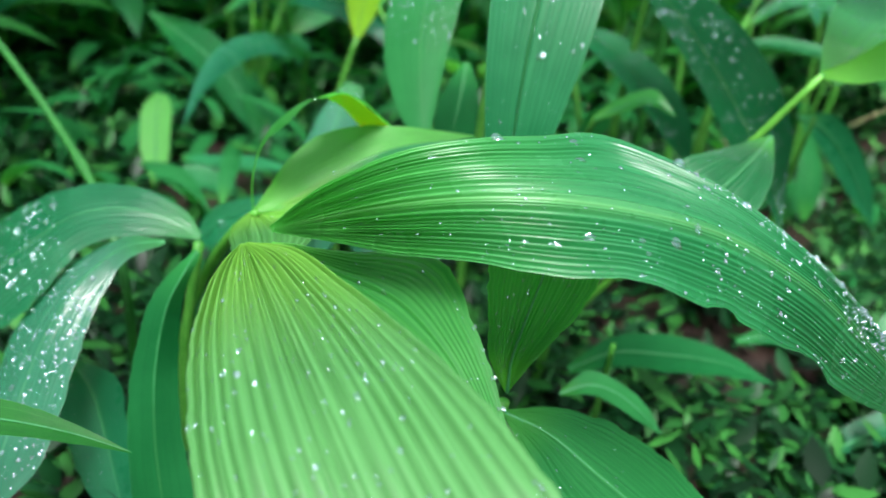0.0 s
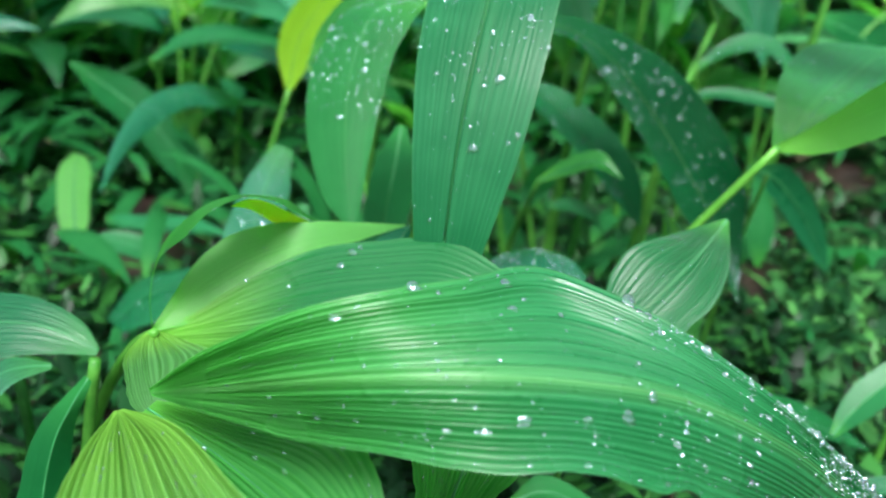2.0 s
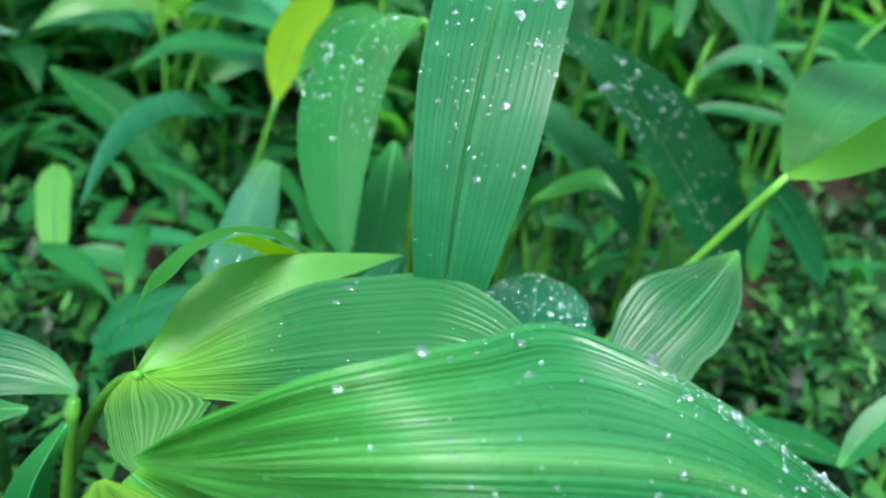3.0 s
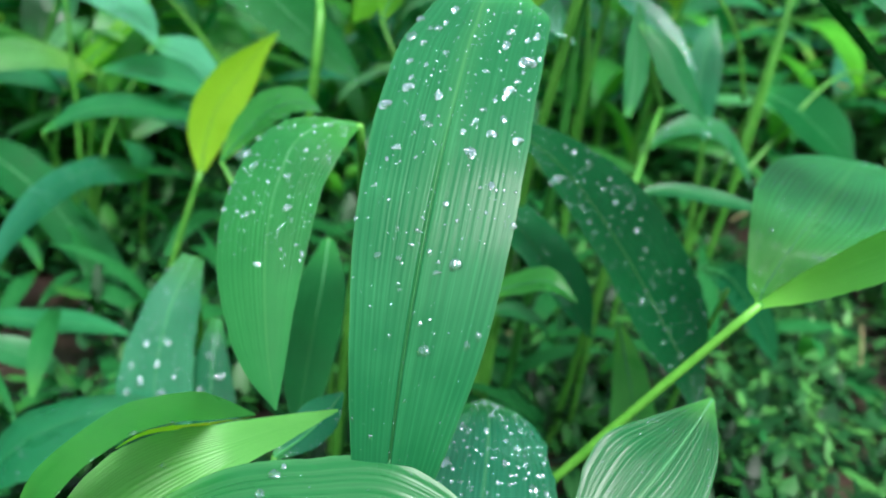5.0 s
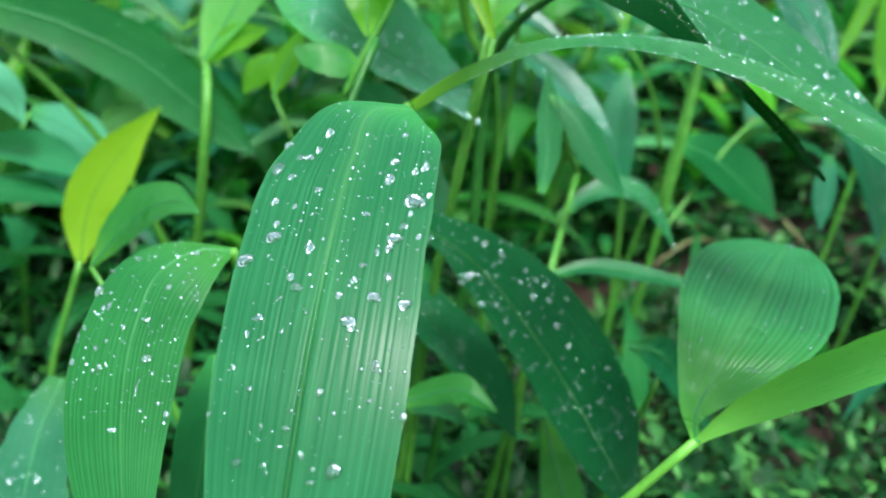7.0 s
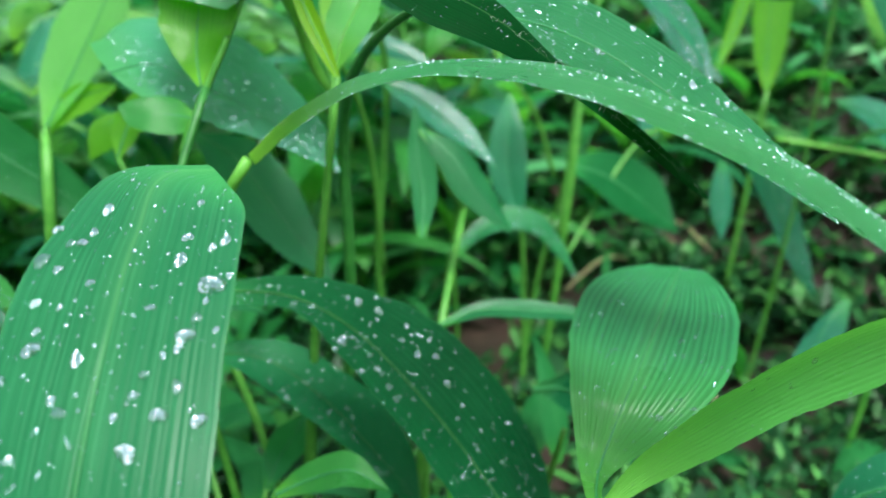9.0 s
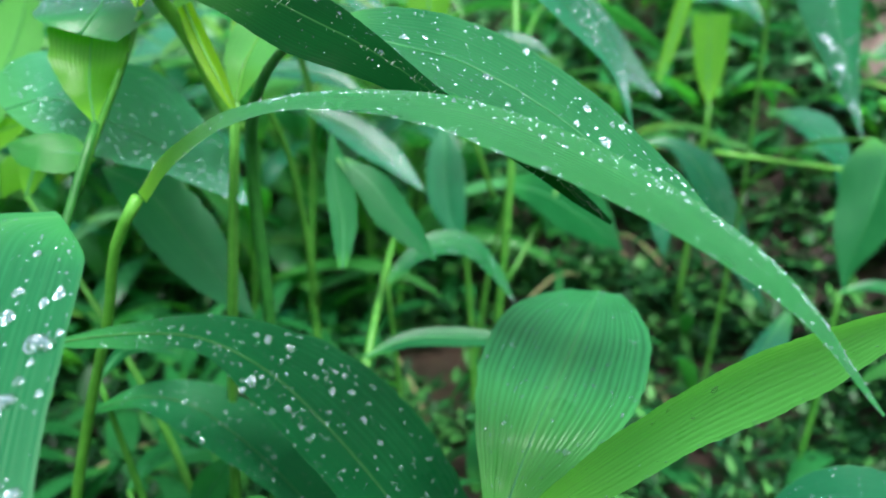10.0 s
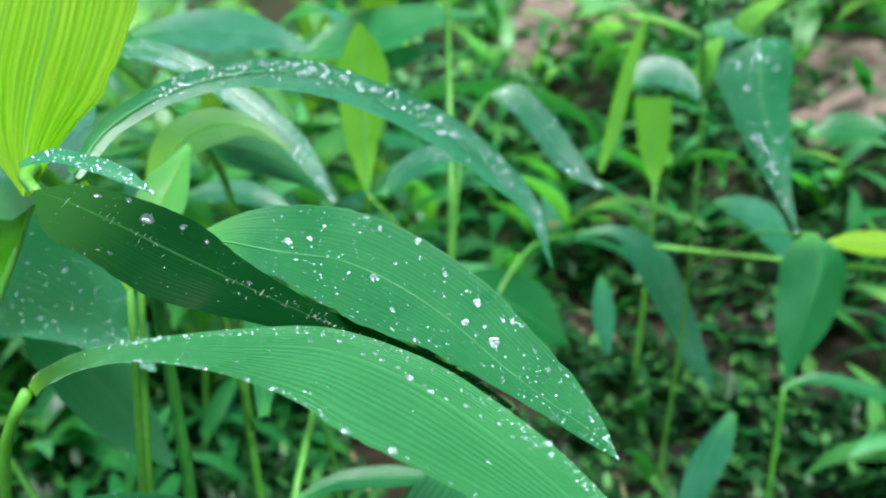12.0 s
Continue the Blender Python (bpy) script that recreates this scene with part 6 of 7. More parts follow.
blade('n_corner', [
    (317.1, 256.9, 185.1, 0.5, 1.8, 0.3, -1.2, -2.3, 0.2),
    (323.1, 247.9, 202.4, 4.8, 10.2, 3.2, -9.1, -12.4, 0.1),
    (330.9, 235.8, 214.0, 11.9, 12.0, 6.5, -17.8, -15.0, -1.6),
    (339.0, 221.2, 219.2, 15.5, 7.9, 5.6, -20.7, -10.7, -1.3),
    (344.4, 205.4, 217.0, 0.9, 0.3, 0.2, -1.3, -0.5, -0.0),
], DEEP, plant_corner, nu=50, half=14, cup=0.15, seed=97)
plant_tuft = plant('tuft of small grass leaves over bare soil', (0.110, 0.460, 0))
tube('stem', [(0.000, -0.000, 0), (-0.0029, -0.0307, 0.1046), (-0.0082, -0.0877, 0.1744)], [0.0026, 0.0022, 0.0014], STEM, plant_tuft, 8)
tube('stem', [(0.006, -0.004, 0), (-0.0048, 0.0215, 0.0685), (-0.0138, 0.0614, 0.1141)], [0.0026, 0.0022, 0.0014], STEM, plant_tuft, 8)
tube('stem', [(0.012, -0.008, 0), (0.0037, 0.0002, 0.0694), (0.0106, 0.0005, 0.1157)], [0.0026, 0.0022, 0.0014], STEM, plant_tuft, 8)
tube('stem', [(0.018, -0.012, 0), (-0.0110, -0.0035, 0.1330), (-0.0313, -0.0099, 0.2217)], [0.0026, 0.0022, 0.0014], STEM, plant_tuft, 8)
blade('n_front', [
    (101.8, 372.3, 174.4, -0.3, 2.3, 0.7, 0.2, -3.1, -0.1),
    (114.5, 358.6, 189.1, -0.2, 7.4, 3.0, -0.6, -10.0, -0.8),
    (127.0, 343.4, 199.4, 3.2, 6.2, 3.8, -4.1, -9.1, -1.5),
    (139.6, 333.9, 192.4, 0.5, 0.5, 0.3, -0.6, -0.7, -0.1),
], BRIGHT, plant_tuft, nu=50, half=14, cup=0.15, seed=98)
blade('n_hook', [
    (96.2, 521.4, 114.1, -0.8, 1.7, 0.1, 0.7, -2.3, 0.3),
    (105.8, 521.0, 127.7, -2.2, 6.4, 1.3, 1.7, -8.6, 0.1),
    (118.7, 507.2, 142.4, -0.1, 5.6, 2.6, -0.3, -7.8, -1.2),
    (133.1, 489.8, 149.5, 0.1, 0.7, 0.4, -0.2, -0.9, -0.2),
], MID, plant_tuft, nu=50, half=14, cup=0.15, seed=99)
blade('n_spoon', [
    (120.6, 460.5, 115.7, -1.5, 1.1, 0.5, 1.3, -1.9, 0.1),
    (127.9, 462.6, 132.7, -6.4, 5.1, 2.7, 5.5, -8.7, -0.3),
    (135.1, 454.2, 153.6, -5.9, 5.1, 3.2, 4.9, -8.5, -1.0),
    (141.0, 454.5, 163.6, -0.4, 0.4, 0.2, 0.4, -0.6, -0.1),
], MID, plant_tuft, nu=50, half=14, cup=0.15, seed=100)
blade('n_small', [
    (78.7, 450.1, 221.7, -0.4, 1.1, 0.2, 0.4, -1.5, -0.0),
    (88.2, 449.1, 233.4, -1.1, 3.8, 1.3, 0.9, -5.2, -0.6),
    (98.0, 435.2, 243.0, 0.7, 3.6, 2.3, -1.0, -5.2, -1.6),
    (109.1, 417.3, 243.6, 0.2, 0.3, 0.2, -0.2, -0.5, -0.2),
], MID, plant_tuft, nu=50, half=14, cup=0.15, seed=101)
plant_pale = plant('grass shoot with pale and yellow-green leaves', (0.140, 0.450, 0))
tube('stem', [(0.000, -0.000, 0), (0.0001, -0.0115, 0.2142), (0.0002, -0.0329, 0.3570)], [0.0026, 0.0022, 0.0014], STEM, plant_pale, 8)
tube('stem', [(0.006, -0.004, 0), (-0.0033, -0.0221, 0.2149), (-0.0093, -0.0632, 0.3581)], [0.0026, 0.0022, 0.0014], STEM, plant_pale, 8)
tube('stem', [(0.012, -0.008, 0), (-0.0284, 0.0338, 0.1751), (-0.0812, 0.0965, 0.2919)], [0.0026, 0.0022, 0.0014], STEM, plant_pale, 8)
blade('n_pale', [
    (140.2, 417.1, 357.0, -0.8, 0.6, 0.1, 0.7, -1.0, -0.0),
    (143.9, 420.3, 371.3, -6.5, 4.9, 1.9, 5.2, -8.8, -1.6),
    (154.9, 431.5, 386.0, -7.8, 6.5, 3.9, 6.0, -11.6, -3.7),
    (169.6, 442.7, 406.2, -0.9, 0.8, 0.5, 0.7, -1.4, -0.5),
], ROLLED, plant_pale, nu=50, half=14, cup=0.15, seed=103)
blade('n_yell', [
    (119.0, 413.2, 396.6, 2.4, -1.7, 1.3, -2.7, 0.2, -1.3),
    (123.5, 405.3, 381.5, 3.0, -2.2, 1.8, -3.6, 0.2, -1.7),
    (127.6, 396.0, 368.8, 2.5, -1.7, 1.6, -2.9, 0.2, -1.4),
    (130.7, 386.8, 358.1, 0.9, -0.6, 0.6, -1.0, 0.1, -0.5),
], YELLOW, plant_pale, nu=50, half=14, cup=0.15, seed=104)
blade('n_lime', [
    (58.8, 546.5, 291.9, -1.0, 0.6, 0.2, 1.0, -1.2, -0.1),
    (62.9, 549.1, 305.3, -6.3, 3.8, 1.9, 6.0, -7.8, -1.2),
    (70.0, 550.7, 320.4, -5.4, 3.4, 2.1, 5.1, -7.0, -1.5),
    (75.3, 552.1, 332.4, -0.7, 0.5, 0.3, 0.7, -1.0, -0.2),
], LIME, plant_pale, nu=50, half=14, cup=0.15, seed=105)
blade('n_limeb', [
    (26.1, 669.6, 284.0, -0.5, 1.0, 2.1, 0.5, -1.0, -2.1),
    (36.9, 665.6, 301.3, -1.8, 3.3, 6.3, 4.7, -7.4, -7.1),
    (50.2, 658.6, 310.6, -3.4, 4.3, 6.8, 4.5, -7.6, -7.8),
    (68.7, 645.9, 318.4, -0.3, 0.4, 0.7, 0.3, -0.4, -0.7),
], LIME, plant_broad, nu=50, half=14, cup=0.15, seed=111)
blade('n_limec', [
    (74.6, 590.7, 305.6, 0.8, 0.3, 2.0, -1.4, -0.0, -2.1),
    (63.1, 596.1, 304.1, -1.0, 4.4, 4.1, 2.3, -8.0, -8.9),
    (54.3, 600.7, 294.4, -5.0, 6.8, 5.1, 6.0, -8.9, -6.1),
    (47.0, 601.4, 279.6, -0.3, 0.4, 0.6, 0.6, -0.5, -0.6),
], LIME, plant_pale, nu=50, half=14, cup=0.15, seed=112)
blade('n_rounded', [
    (83.6, 435.1, 332.7, 0.1, 0.5, 1.4, -0.2, -0.6, -1.9),
    (75.3, 434.8, 333.9, 1.3, 6.7, 6.4, -1.7, -6.4, -6.2),
    (63.7, 436.1, 334.8, 2.1, 6.6, 7.3, -2.5, -6.0, -6.2),
    (55.0, 440.9, 335.5, 2.2, 0.8, 5.2, -1.8, -2.5, -4.0),
    (50.8, 443.8, 337.5, 0.0, 0.2, 0.5, -0.0, -0.2, -0.5),
], BRIGHT, plant_pale, nu=50, half=14, cup=0.12, seed=113)



# ---- rain drops ----
def dome(rings, sides, high=0.62, under=1.75):
    """A bead of water of radius 1 that sits on z = 0."""
    verts, faces = [(0.0, 0.0, high)], []
    for k in range(1, rings + 1):
        a = under * k / rings
        r, z = math.sin(a), high * (0.18 + 0.82 * math.cos(a)) if a < 1.5708 else high * (0.18 + 0.82 * math.cos(a))
        verts += [(r * math.cos(2 * math.pi * j / sides), r * math.sin(2 * math.pi * j / sides), z) for j in range(sides)]
    for j in range(sides):
        faces.append((0, 1 + j, 1 + (j + 1) % sides))
    for k in range(rings - 1):
        o = 1 + k * sides
        for j in range(sides):
            j2 = (j + 1) % sides
            faces.append((o + j, o + sides + j, o + sides + j2, o + j2))
    o = 1 + (rings - 1) * sides
    faces.append(tuple(o + j for j in reversed(range(sides))))
    return np.array(verts), faces


def seat(key, u, v):
    """Place and axes on a leaf at a share of its length and of its half width; the third axis points off its upper side."""
    pts, mean = SURFACES[key]
    i = min(max(int(round(u * (pts.shape[0] - 1))), 1), pts.shape[0] - 2)
    j = min(max(int(round((v + 1) / 2 * (pts.shape[1] - 1))), 1), pts.shape[1] - 2)
    along = Vector(pts[i + 1, j] - pts[i - 1, j]).normalized()
    over = Vector(pts[i, j + 1] - pts[i, j - 1])
    n = along.cross(over).normalized()
    if n.z < 0:
        n = -n
    side = n.cross(along).normalized()
    return Vector(pts[i, j]), along, side, n


DROP_MESHES = []
# Leaves whose drops and beads get the stronger built-in sky glint.
GLINTING = ("E", "V", "M", "Y", "J", "X", "Xt", "Zs", "We", "Wd", "W", "Te", "Tf", "Xe", "Q", "G", "P", "P2", "Th", "Tj", "Tc", "U", "U2", "D", "I", "n_arch", "n_blue", "n_corner", "n_behind", "n_end")
for high, squash, water in [(h, q, w) for w in (WATER, GLINT) for h, q in ((0.58, 1.0), (0.50, 0.8), (0.66, 1.15), (0.45, 0.66))]:
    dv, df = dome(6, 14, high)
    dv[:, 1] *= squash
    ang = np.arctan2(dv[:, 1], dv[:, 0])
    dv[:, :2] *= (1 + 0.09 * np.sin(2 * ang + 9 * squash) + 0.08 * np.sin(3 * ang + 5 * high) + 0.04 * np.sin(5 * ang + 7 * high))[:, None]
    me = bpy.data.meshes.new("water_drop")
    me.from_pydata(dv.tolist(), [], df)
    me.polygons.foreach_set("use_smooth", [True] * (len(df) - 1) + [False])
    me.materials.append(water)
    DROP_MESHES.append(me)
TINY_V, TINY_F = dome(3, 8, 0.85)
drop_rng = np.random.default_rng(3)
WHERE = {"A": "pleated green leaf", "B": "pale pleated leaf", "C": "upright green leaf", "E": "dark drooping leaf", "F": "fan-shaped leaf", "G": "arching leaf", "J": "broad leaf"}


def bead_mesh(spots, name, label, mat):
    verts, faces = [], []
    for p, a, s, n, r in spots:
        o = len(verts)
        m = np.array((a, s, n)).T * r
        verts += (TINY_V @ m.T + np.array(p)).tolist()
        faces += [tuple(k + o for k in f) for f in TINY_F]
    tagged(mesh_object(name, verts, faces, mat), label, "water drops", kind="stuff")


def drops_on(key, rows):
    """The larger drops, each a thing of its own; those under 1.1 mm go into one sprinkle."""
    small = []
    for u, v, wide in rows:
        p, a, s, n = seat(key, u, v)
        r = wide / 2150.0
        if wide < 1.1:
            small.append((p, a, s, n, r))
            continue
        # Some drops on C, B and A get the added glint by chance.
        shiny = key in GLINTING or (key == "C" and u < 0.45 and drop_rng.uniform() < 0.85) or (key == "B" and drop_rng.uniform() < 0.6) or (key == "A" and drop_rng.uniform() < (0.8 if u > 0.45 else 0.3))
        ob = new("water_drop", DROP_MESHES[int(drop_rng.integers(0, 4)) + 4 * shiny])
        turn = drop_rng.uniform(-0.5, 0.5)
        m = Matrix((a, s, n)).transposed().to_4x4() @ Matrix.Rotation(turn, 4, "Z") @ Matrix.Scale(r, 4)
        m.translation = p - n * r * 0.1
        ob.matrix_world = m
        tagged(ob, "clear round rain drop on the " + WHERE.get(key, "wet grass leaf"), "water drop", "rain drops on the leaves")
    if small:
        bead_mesh(small, "rain_beads", "small clear rain beads on the " + WHERE.get(key, "wet grass leaf"), GLINT_BEADS if key in GLINTING else BEADS)


def sprinkle(key, count, lo=0.25, hi=0.55, along=(0.05, 1.0), over=(-0.97, 0.97), ridge=0.0, seed=1):
    rng = np.random.default_rng(seed)
    spots = []
    for k in range(int(count * 1.5)):
        u = rng.uniform(*along)
        v = rng.normal(0, 0.12) if rng.uniform() < ridge else rng.uniform(*over)
        p, a, s, n = seat(key, u, max(-0.98, min(0.98, v)))
        r = lo + (hi - lo) * rng.uniform() ** 2.2
        p = p + a * float(rng.normal(0, 0.0008)) 
        spots.append((p - n * (r * 0.00005), a, s, n, r / 1000.0))
    bead_mesh(spots, "rain_beads", "fine sprinkle of rain beads on the " + WHERE.get(key, "wet grass leaf"), GLINT_BEADS if key in GLINTING else BEADS)



# ---- rain drops: where they sit on a leaf (share of its length, share of its half width) and how wide they are, in millimetres ----

drops_on('A', [(0.195, -0.78, 3.0), (0.258, -0.97, 4.1), (0.333, -0.85, 3.3), (0.333, -0.6, 3.4), (0.403, -0.85, 2.3), (0.434, -1.0, 4.4), (0.421, -0.7, 2.7), (0.459, -0.78, 3.2), (0.497, -0.9, 3.8), (0.277, 0.62, 3.0), (0.302, 0.6, 2.8), (0.327, 0.45, 3.4), (0.377, 0.4, 2.4), (0.409, 0.32, 3.8), (0.384, 0.55, 2.0), (0.365, 0.7, 1.3), (0.377, 0.9, 2.1), (0.428, 0.05, 3.0), (0.459, 0.48, 2.5), (0.465, 0.02, 1.9), (0.484, 0.07, 1.9), (0.465, 0.23, 1.6), (0.465, 0.32, 1.6), (0.516, 0.18, 1.7), (0.541, 0.25, 1.4), (0.541, 0.6, 1.7), (0.553, -0.4, 2.5), (0.447, 0.9, 1.5), (0.377, -0.55, 1.7), (0.327, -0.43, 1.2), (0.277, -0.88, 1.7), (0.333, 0.27, 1.3)])
drops_on('A', [(0.296, 0.32, 1.1), (0.239, 0.88, 1.1), (0.201, 1.0, 1.1), (0.535, -0.88, 2.2), (0.579, -1.0, 2.3), (0.616, -1.0, 2.3), (0.667, -0.93, 3.4), (0.704, -0.85, 3.0), (0.686, 0.38, 2.4), (0.667, 0.55, 2.1), (0.723, -0.95, 3.0), (0.509, -0.7, 2.2), (0.453, -0.95, 2.3), (0.44, -0.93, 2.5), (0.484, -0.9, 2.0)])
drops_on('B', [(0.233, -0.65, 1.7), (0.296, -1.0, 1.8), (0.358, -0.88, 2.3), (0.396, -0.5, 1.8), (0.44, -0.57, 2.5), (0.428, -0.68, 1.4), (0.415, -0.6, 1.3), (0.465, -0.43, 1.9), (0.44, -0.15, 1.4), (0.484, -0.93, 1.5), (0.484, -1.0, 1.3), (0.528, -0.53, 1.0), (0.547, -0.45, 1.0), (0.541, -0.47, 1.0), (0.566, -0.15, 1.3), (0.597, -0.2, 1.3), (0.34, 0.52, 1.8), (0.44, 0.52, 1.5), (0.528, 0.25, 2.3), (0.478, 0.38, 1.2), (0.478, 0.15, 1.0), (0.547, 0.1, 1.3), (0.56, 0.1, 1.1), (0.616, 0.32, 1.9), (0.642, 0.12, 0.9), (0.635, 0.6, 0.9), (0.61, 0.8, 1.0), (0.491, 0.85, 1.1), (0.296, 0.2, 1.6), (0.226, 0.7, 1.3), (0.308, 0.7, 1.2), (0.107, 1.0, 1.7)])
drops_on('B', [(0.176, 1.0, 1.8), (0.314, -0.38, 1.2), (0.428, -1.0, 1.2), (0.698, 0.93, 1.3)])
drops_on('Bb', [(0.39, 0.32, 2.1), (0.616, 1.0, 1.8), (0.673, 1.0, 1.7), (0.73, 1.0, 1.9), (0.799, 1.0, 1.9), (0.321, 0.3, 1.4)])
drops_on('C', [(0.113, -0.47, 4.3), (0.138, -0.5, 3.4), (0.157, -0.68, 2.8), (0.157, -0.55, 2.8), (0.132, -0.97, 2.9), (0.176, -0.88, 5.0), (0.189, -0.65, 2.5), (0.226, -0.75, 3.0), (0.233, -0.5, 2.4), (0.208, -0.28, 2.2), (0.283, -0.65, 4.2), (0.264, -0.65, 2.4), (0.314, -0.9, 4.5), (0.296, -0.22, 4.2), (0.333, -0.35, 2.6), (0.346, -0.25, 3.3), (0.39, -0.6, 2.5), (0.409, -0.7, 2.3), (0.447, -0.78, 1.5), (0.182, 0.48, 4.6), (0.151, 0.5, 2.8), (0.214, 0.8, 5.9), (0.164, 0.75, 3.0), (0.145, 0.85, 4.1), (0.252, 0.73, 2.9), (0.233, 0.77, 2.4), (0.277, 0.65, 4.2), (0.296, 0.5, 2.1), (0.289, 0.62, 2.3), (0.327, 0.65, 4.1), (0.358, 0.55, 3.5), (0.365, 0.85, 3.5)])
drops_on('C', [(0.314, 0.38, 2.3), (0.333, 0.32, 2.3), (0.39, 0.35, 5.0), (0.434, 0.65, 3.6), (0.358, 0.2, 2.3), (0.491, 0.98, 3.3), (0.472, 0.18, 2.7), (0.553, 0.43, 4.5), (0.535, 0.1, 2.8), (0.566, 0.23, 2.1), (0.547, 0.23, 1.7), (0.509, -0.1, 1.9), (0.509, -0.38, 1.9), (0.528, -0.15, 1.7), (0.547, -0.62, 2.4), (0.547, -0.3, 1.9), (0.56, -0.25, 1.7), (0.585, -0.25, 1.6), (0.648, -0.28, 1.9), (0.616, -0.65, 1.2), (0.503, -1.0, 1.7), (0.667, 0.25, 4.2), (0.654, 0.77, 3.2), (0.635, 0.88, 3.5), (0.629, 0.15, 1.9), (0.616, 0.05, 1.2), (0.623, 0.25, 1.4), (0.239, 0.32, 1.9), (0.201, 0.95, 2.1), (0.088, 0.55, 2.3), (0.27, 0.9, 2.1), (0.591, -0.22, 1.4)])
drops_on('C', [(0.73, 0.12, 1.6), (0.786, -0.5, 2.1), (0.767, -0.93, 1.7)])
drops_on('D', [(0.409, 0.38, 3.6), (0.44, -0.45, 3.0), (0.434, -0.95, 3.0), (0.553, 0.9, 2.9), (0.27, -1.0, 4.4), (0.289, -0.62, 3.0), (0.34, -0.2, 2.3), (0.314, 0.2, 2.3), (0.208, 0.32, 2.7), (0.346, -0.93, 2.3), (0.371, -1.0, 2.3), (0.585, -0.12, 2.2), (0.396, -0.57, 2.0), (0.484, 0.25, 1.9), (0.447, 0.52, 1.9), (0.22, -1.0, 2.4), (0.17, -0.68, 2.4), (0.126, -0.07, 2.4), (0.088, 0.12, 2.4), (0.377, -0.43, 1.7), (0.541, 0.38, 1.6)])
drops_on('E', [(0.333, -0.62, 4.2), (0.371, -0.62, 5.0), (0.346, 0.55, 5.5), (0.352, 1.0, 3.3), (0.428, -0.43, 3.5), (0.472, -0.43, 3.8), (0.497, -0.6, 3.9), (0.541, -0.43, 3.8), (0.465, -0.72, 2.7), (0.428, 0.4, 3.7), (0.472, 0.52, 3.3), (0.497, 0.6, 3.3), (0.415, 0.8, 2.6), (0.421, -0.65, 2.7), (0.308, -0.62, 2.7), (0.585, -0.38, 2.7), (0.66, 0.0, 3.0), (0.679, 0.4, 2.6), (0.27, 0.07, 1.9), (0.377, -0.03, 1.9), (0.484, -0.15, 1.9), (0.642, -0.38, 2.3), (0.711, -0.38, 2.3)])
drops_on('V', [(0.409, 0.82, 3.3), (0.314, 0.7, 2.9), (0.195, 0.38, 3.0), (0.377, 0.68, 2.5)])
drops_on('F', [(0.579, -0.93, 3.7), (0.667, -0.7, 3.4), (0.836, -0.55, 2.5), (0.566, 0.43, 3.2), (0.616, 0.35, 2.3), (0.642, 0.5, 2.3), (0.371, 0.57, 3.0), (0.39, 0.65, 2.1), (0.371, 0.45, 2.1), (0.409, 0.9, 2.3), (0.503, -0.45, 2.2), (0.484, -0.35, 2.2), (0.503, -0.57, 1.9), (0.39, -0.53, 2.1), (0.535, -0.38, 1.9), (1.0, 0.18, 3.4), (0.931, -0.7, 2.3), (0.679, -0.4, 1.7)])
drops_on('bud', [(0.535, -0.32, 2.9), (0.579, 0.95, 1.9), (0.415, -0.43, 1.6), (0.484, 0.18, 1.6), (0.453, -0.57, 1.5), (0.352, 1.0, 1.6)])
drops_on('J', [(0.189, -0.28, 2.7), (0.239, -0.35, 2.5), (0.384, 0.07, 4.1), (0.434, -0.95, 2.9), (0.509, -0.65, 2.3), (0.553, 0.85, 3.1), (0.597, -0.18, 3.0), (0.667, -0.25, 5.1), (0.459, 0.48, 2.4), (0.648, -0.7, 2.8), (0.667, -0.82, 2.5), (0.585, -0.6, 3.6), (0.629, -0.38, 1.9), (0.283, 0.98, 2.0), (0.34, -0.93, 2.0), (0.365, -0.85, 2.0), (0.264, -0.6, 1.4), (0.692, -0.9, 1.9), (0.415, -0.38, 1.7), (0.447, -0.68, 1.4), (0.692, 0.43, 1.3), (0.742, -0.75, 1.6), (0.792, -0.62, 1.9), (0.83, -0.88, 1.9), (0.95, -0.45, 2.0), (0.912, -0.55, 1.5), (0.321, 0.62, 1.3), (0.522, -0.32, 1.4), (0.755, -0.07, 1.6)])
drops_on('K', [(0.233, -0.68, 2.6), (0.182, -0.47, 4.7), (0.371, -0.22, 2.1), (0.138, -0.82, 2.2), (0.088, -0.6, 2.8), (0.283, -0.68, 1.7)])
drops_on('G', [(0.396, 0.9, 1.7), (0.459, 1.0, 1.6), (0.497, 1.0, 1.8), (0.522, 1.0, 1.7), (0.56, 1.0, 1.9), (0.604, 0.98, 1.5), (0.635, 0.98, 2.4), (0.679, 0.9, 2.7), (0.629, -0.07, 3.0), (0.648, 0.02, 2.1), (0.679, -0.28, 1.9), (0.736, 0.38, 1.3), (0.403, -1.0, 1.3), (0.365, -1.0, 1.3), (0.535, -0.32, 1.8), (0.56, -0.55, 1.6), (0.579, -0.25, 1.6), (0.591, -0.47, 1.6), (0.478, 0.48, 1.3), (0.755, -1.0, 2.0), (0.761, -0.7, 1.6), (0.73, -0.38, 1.4), (0.447, 1.0, 1.2), (0.472, 1.0, 1.2), (0.434, 1.0, 1.2), (0.642, -0.1, 1.5), (0.541, -0.7, 1.6), (0.61, -0.28, 1.8), (0.597, -0.35, 1.6), (0.698, -0.3, 1.5), (0.711, -0.45, 1.4), (0.736, -0.62, 1.4)])
drops_on('G', [(0.667, -0.1, 1.5)])
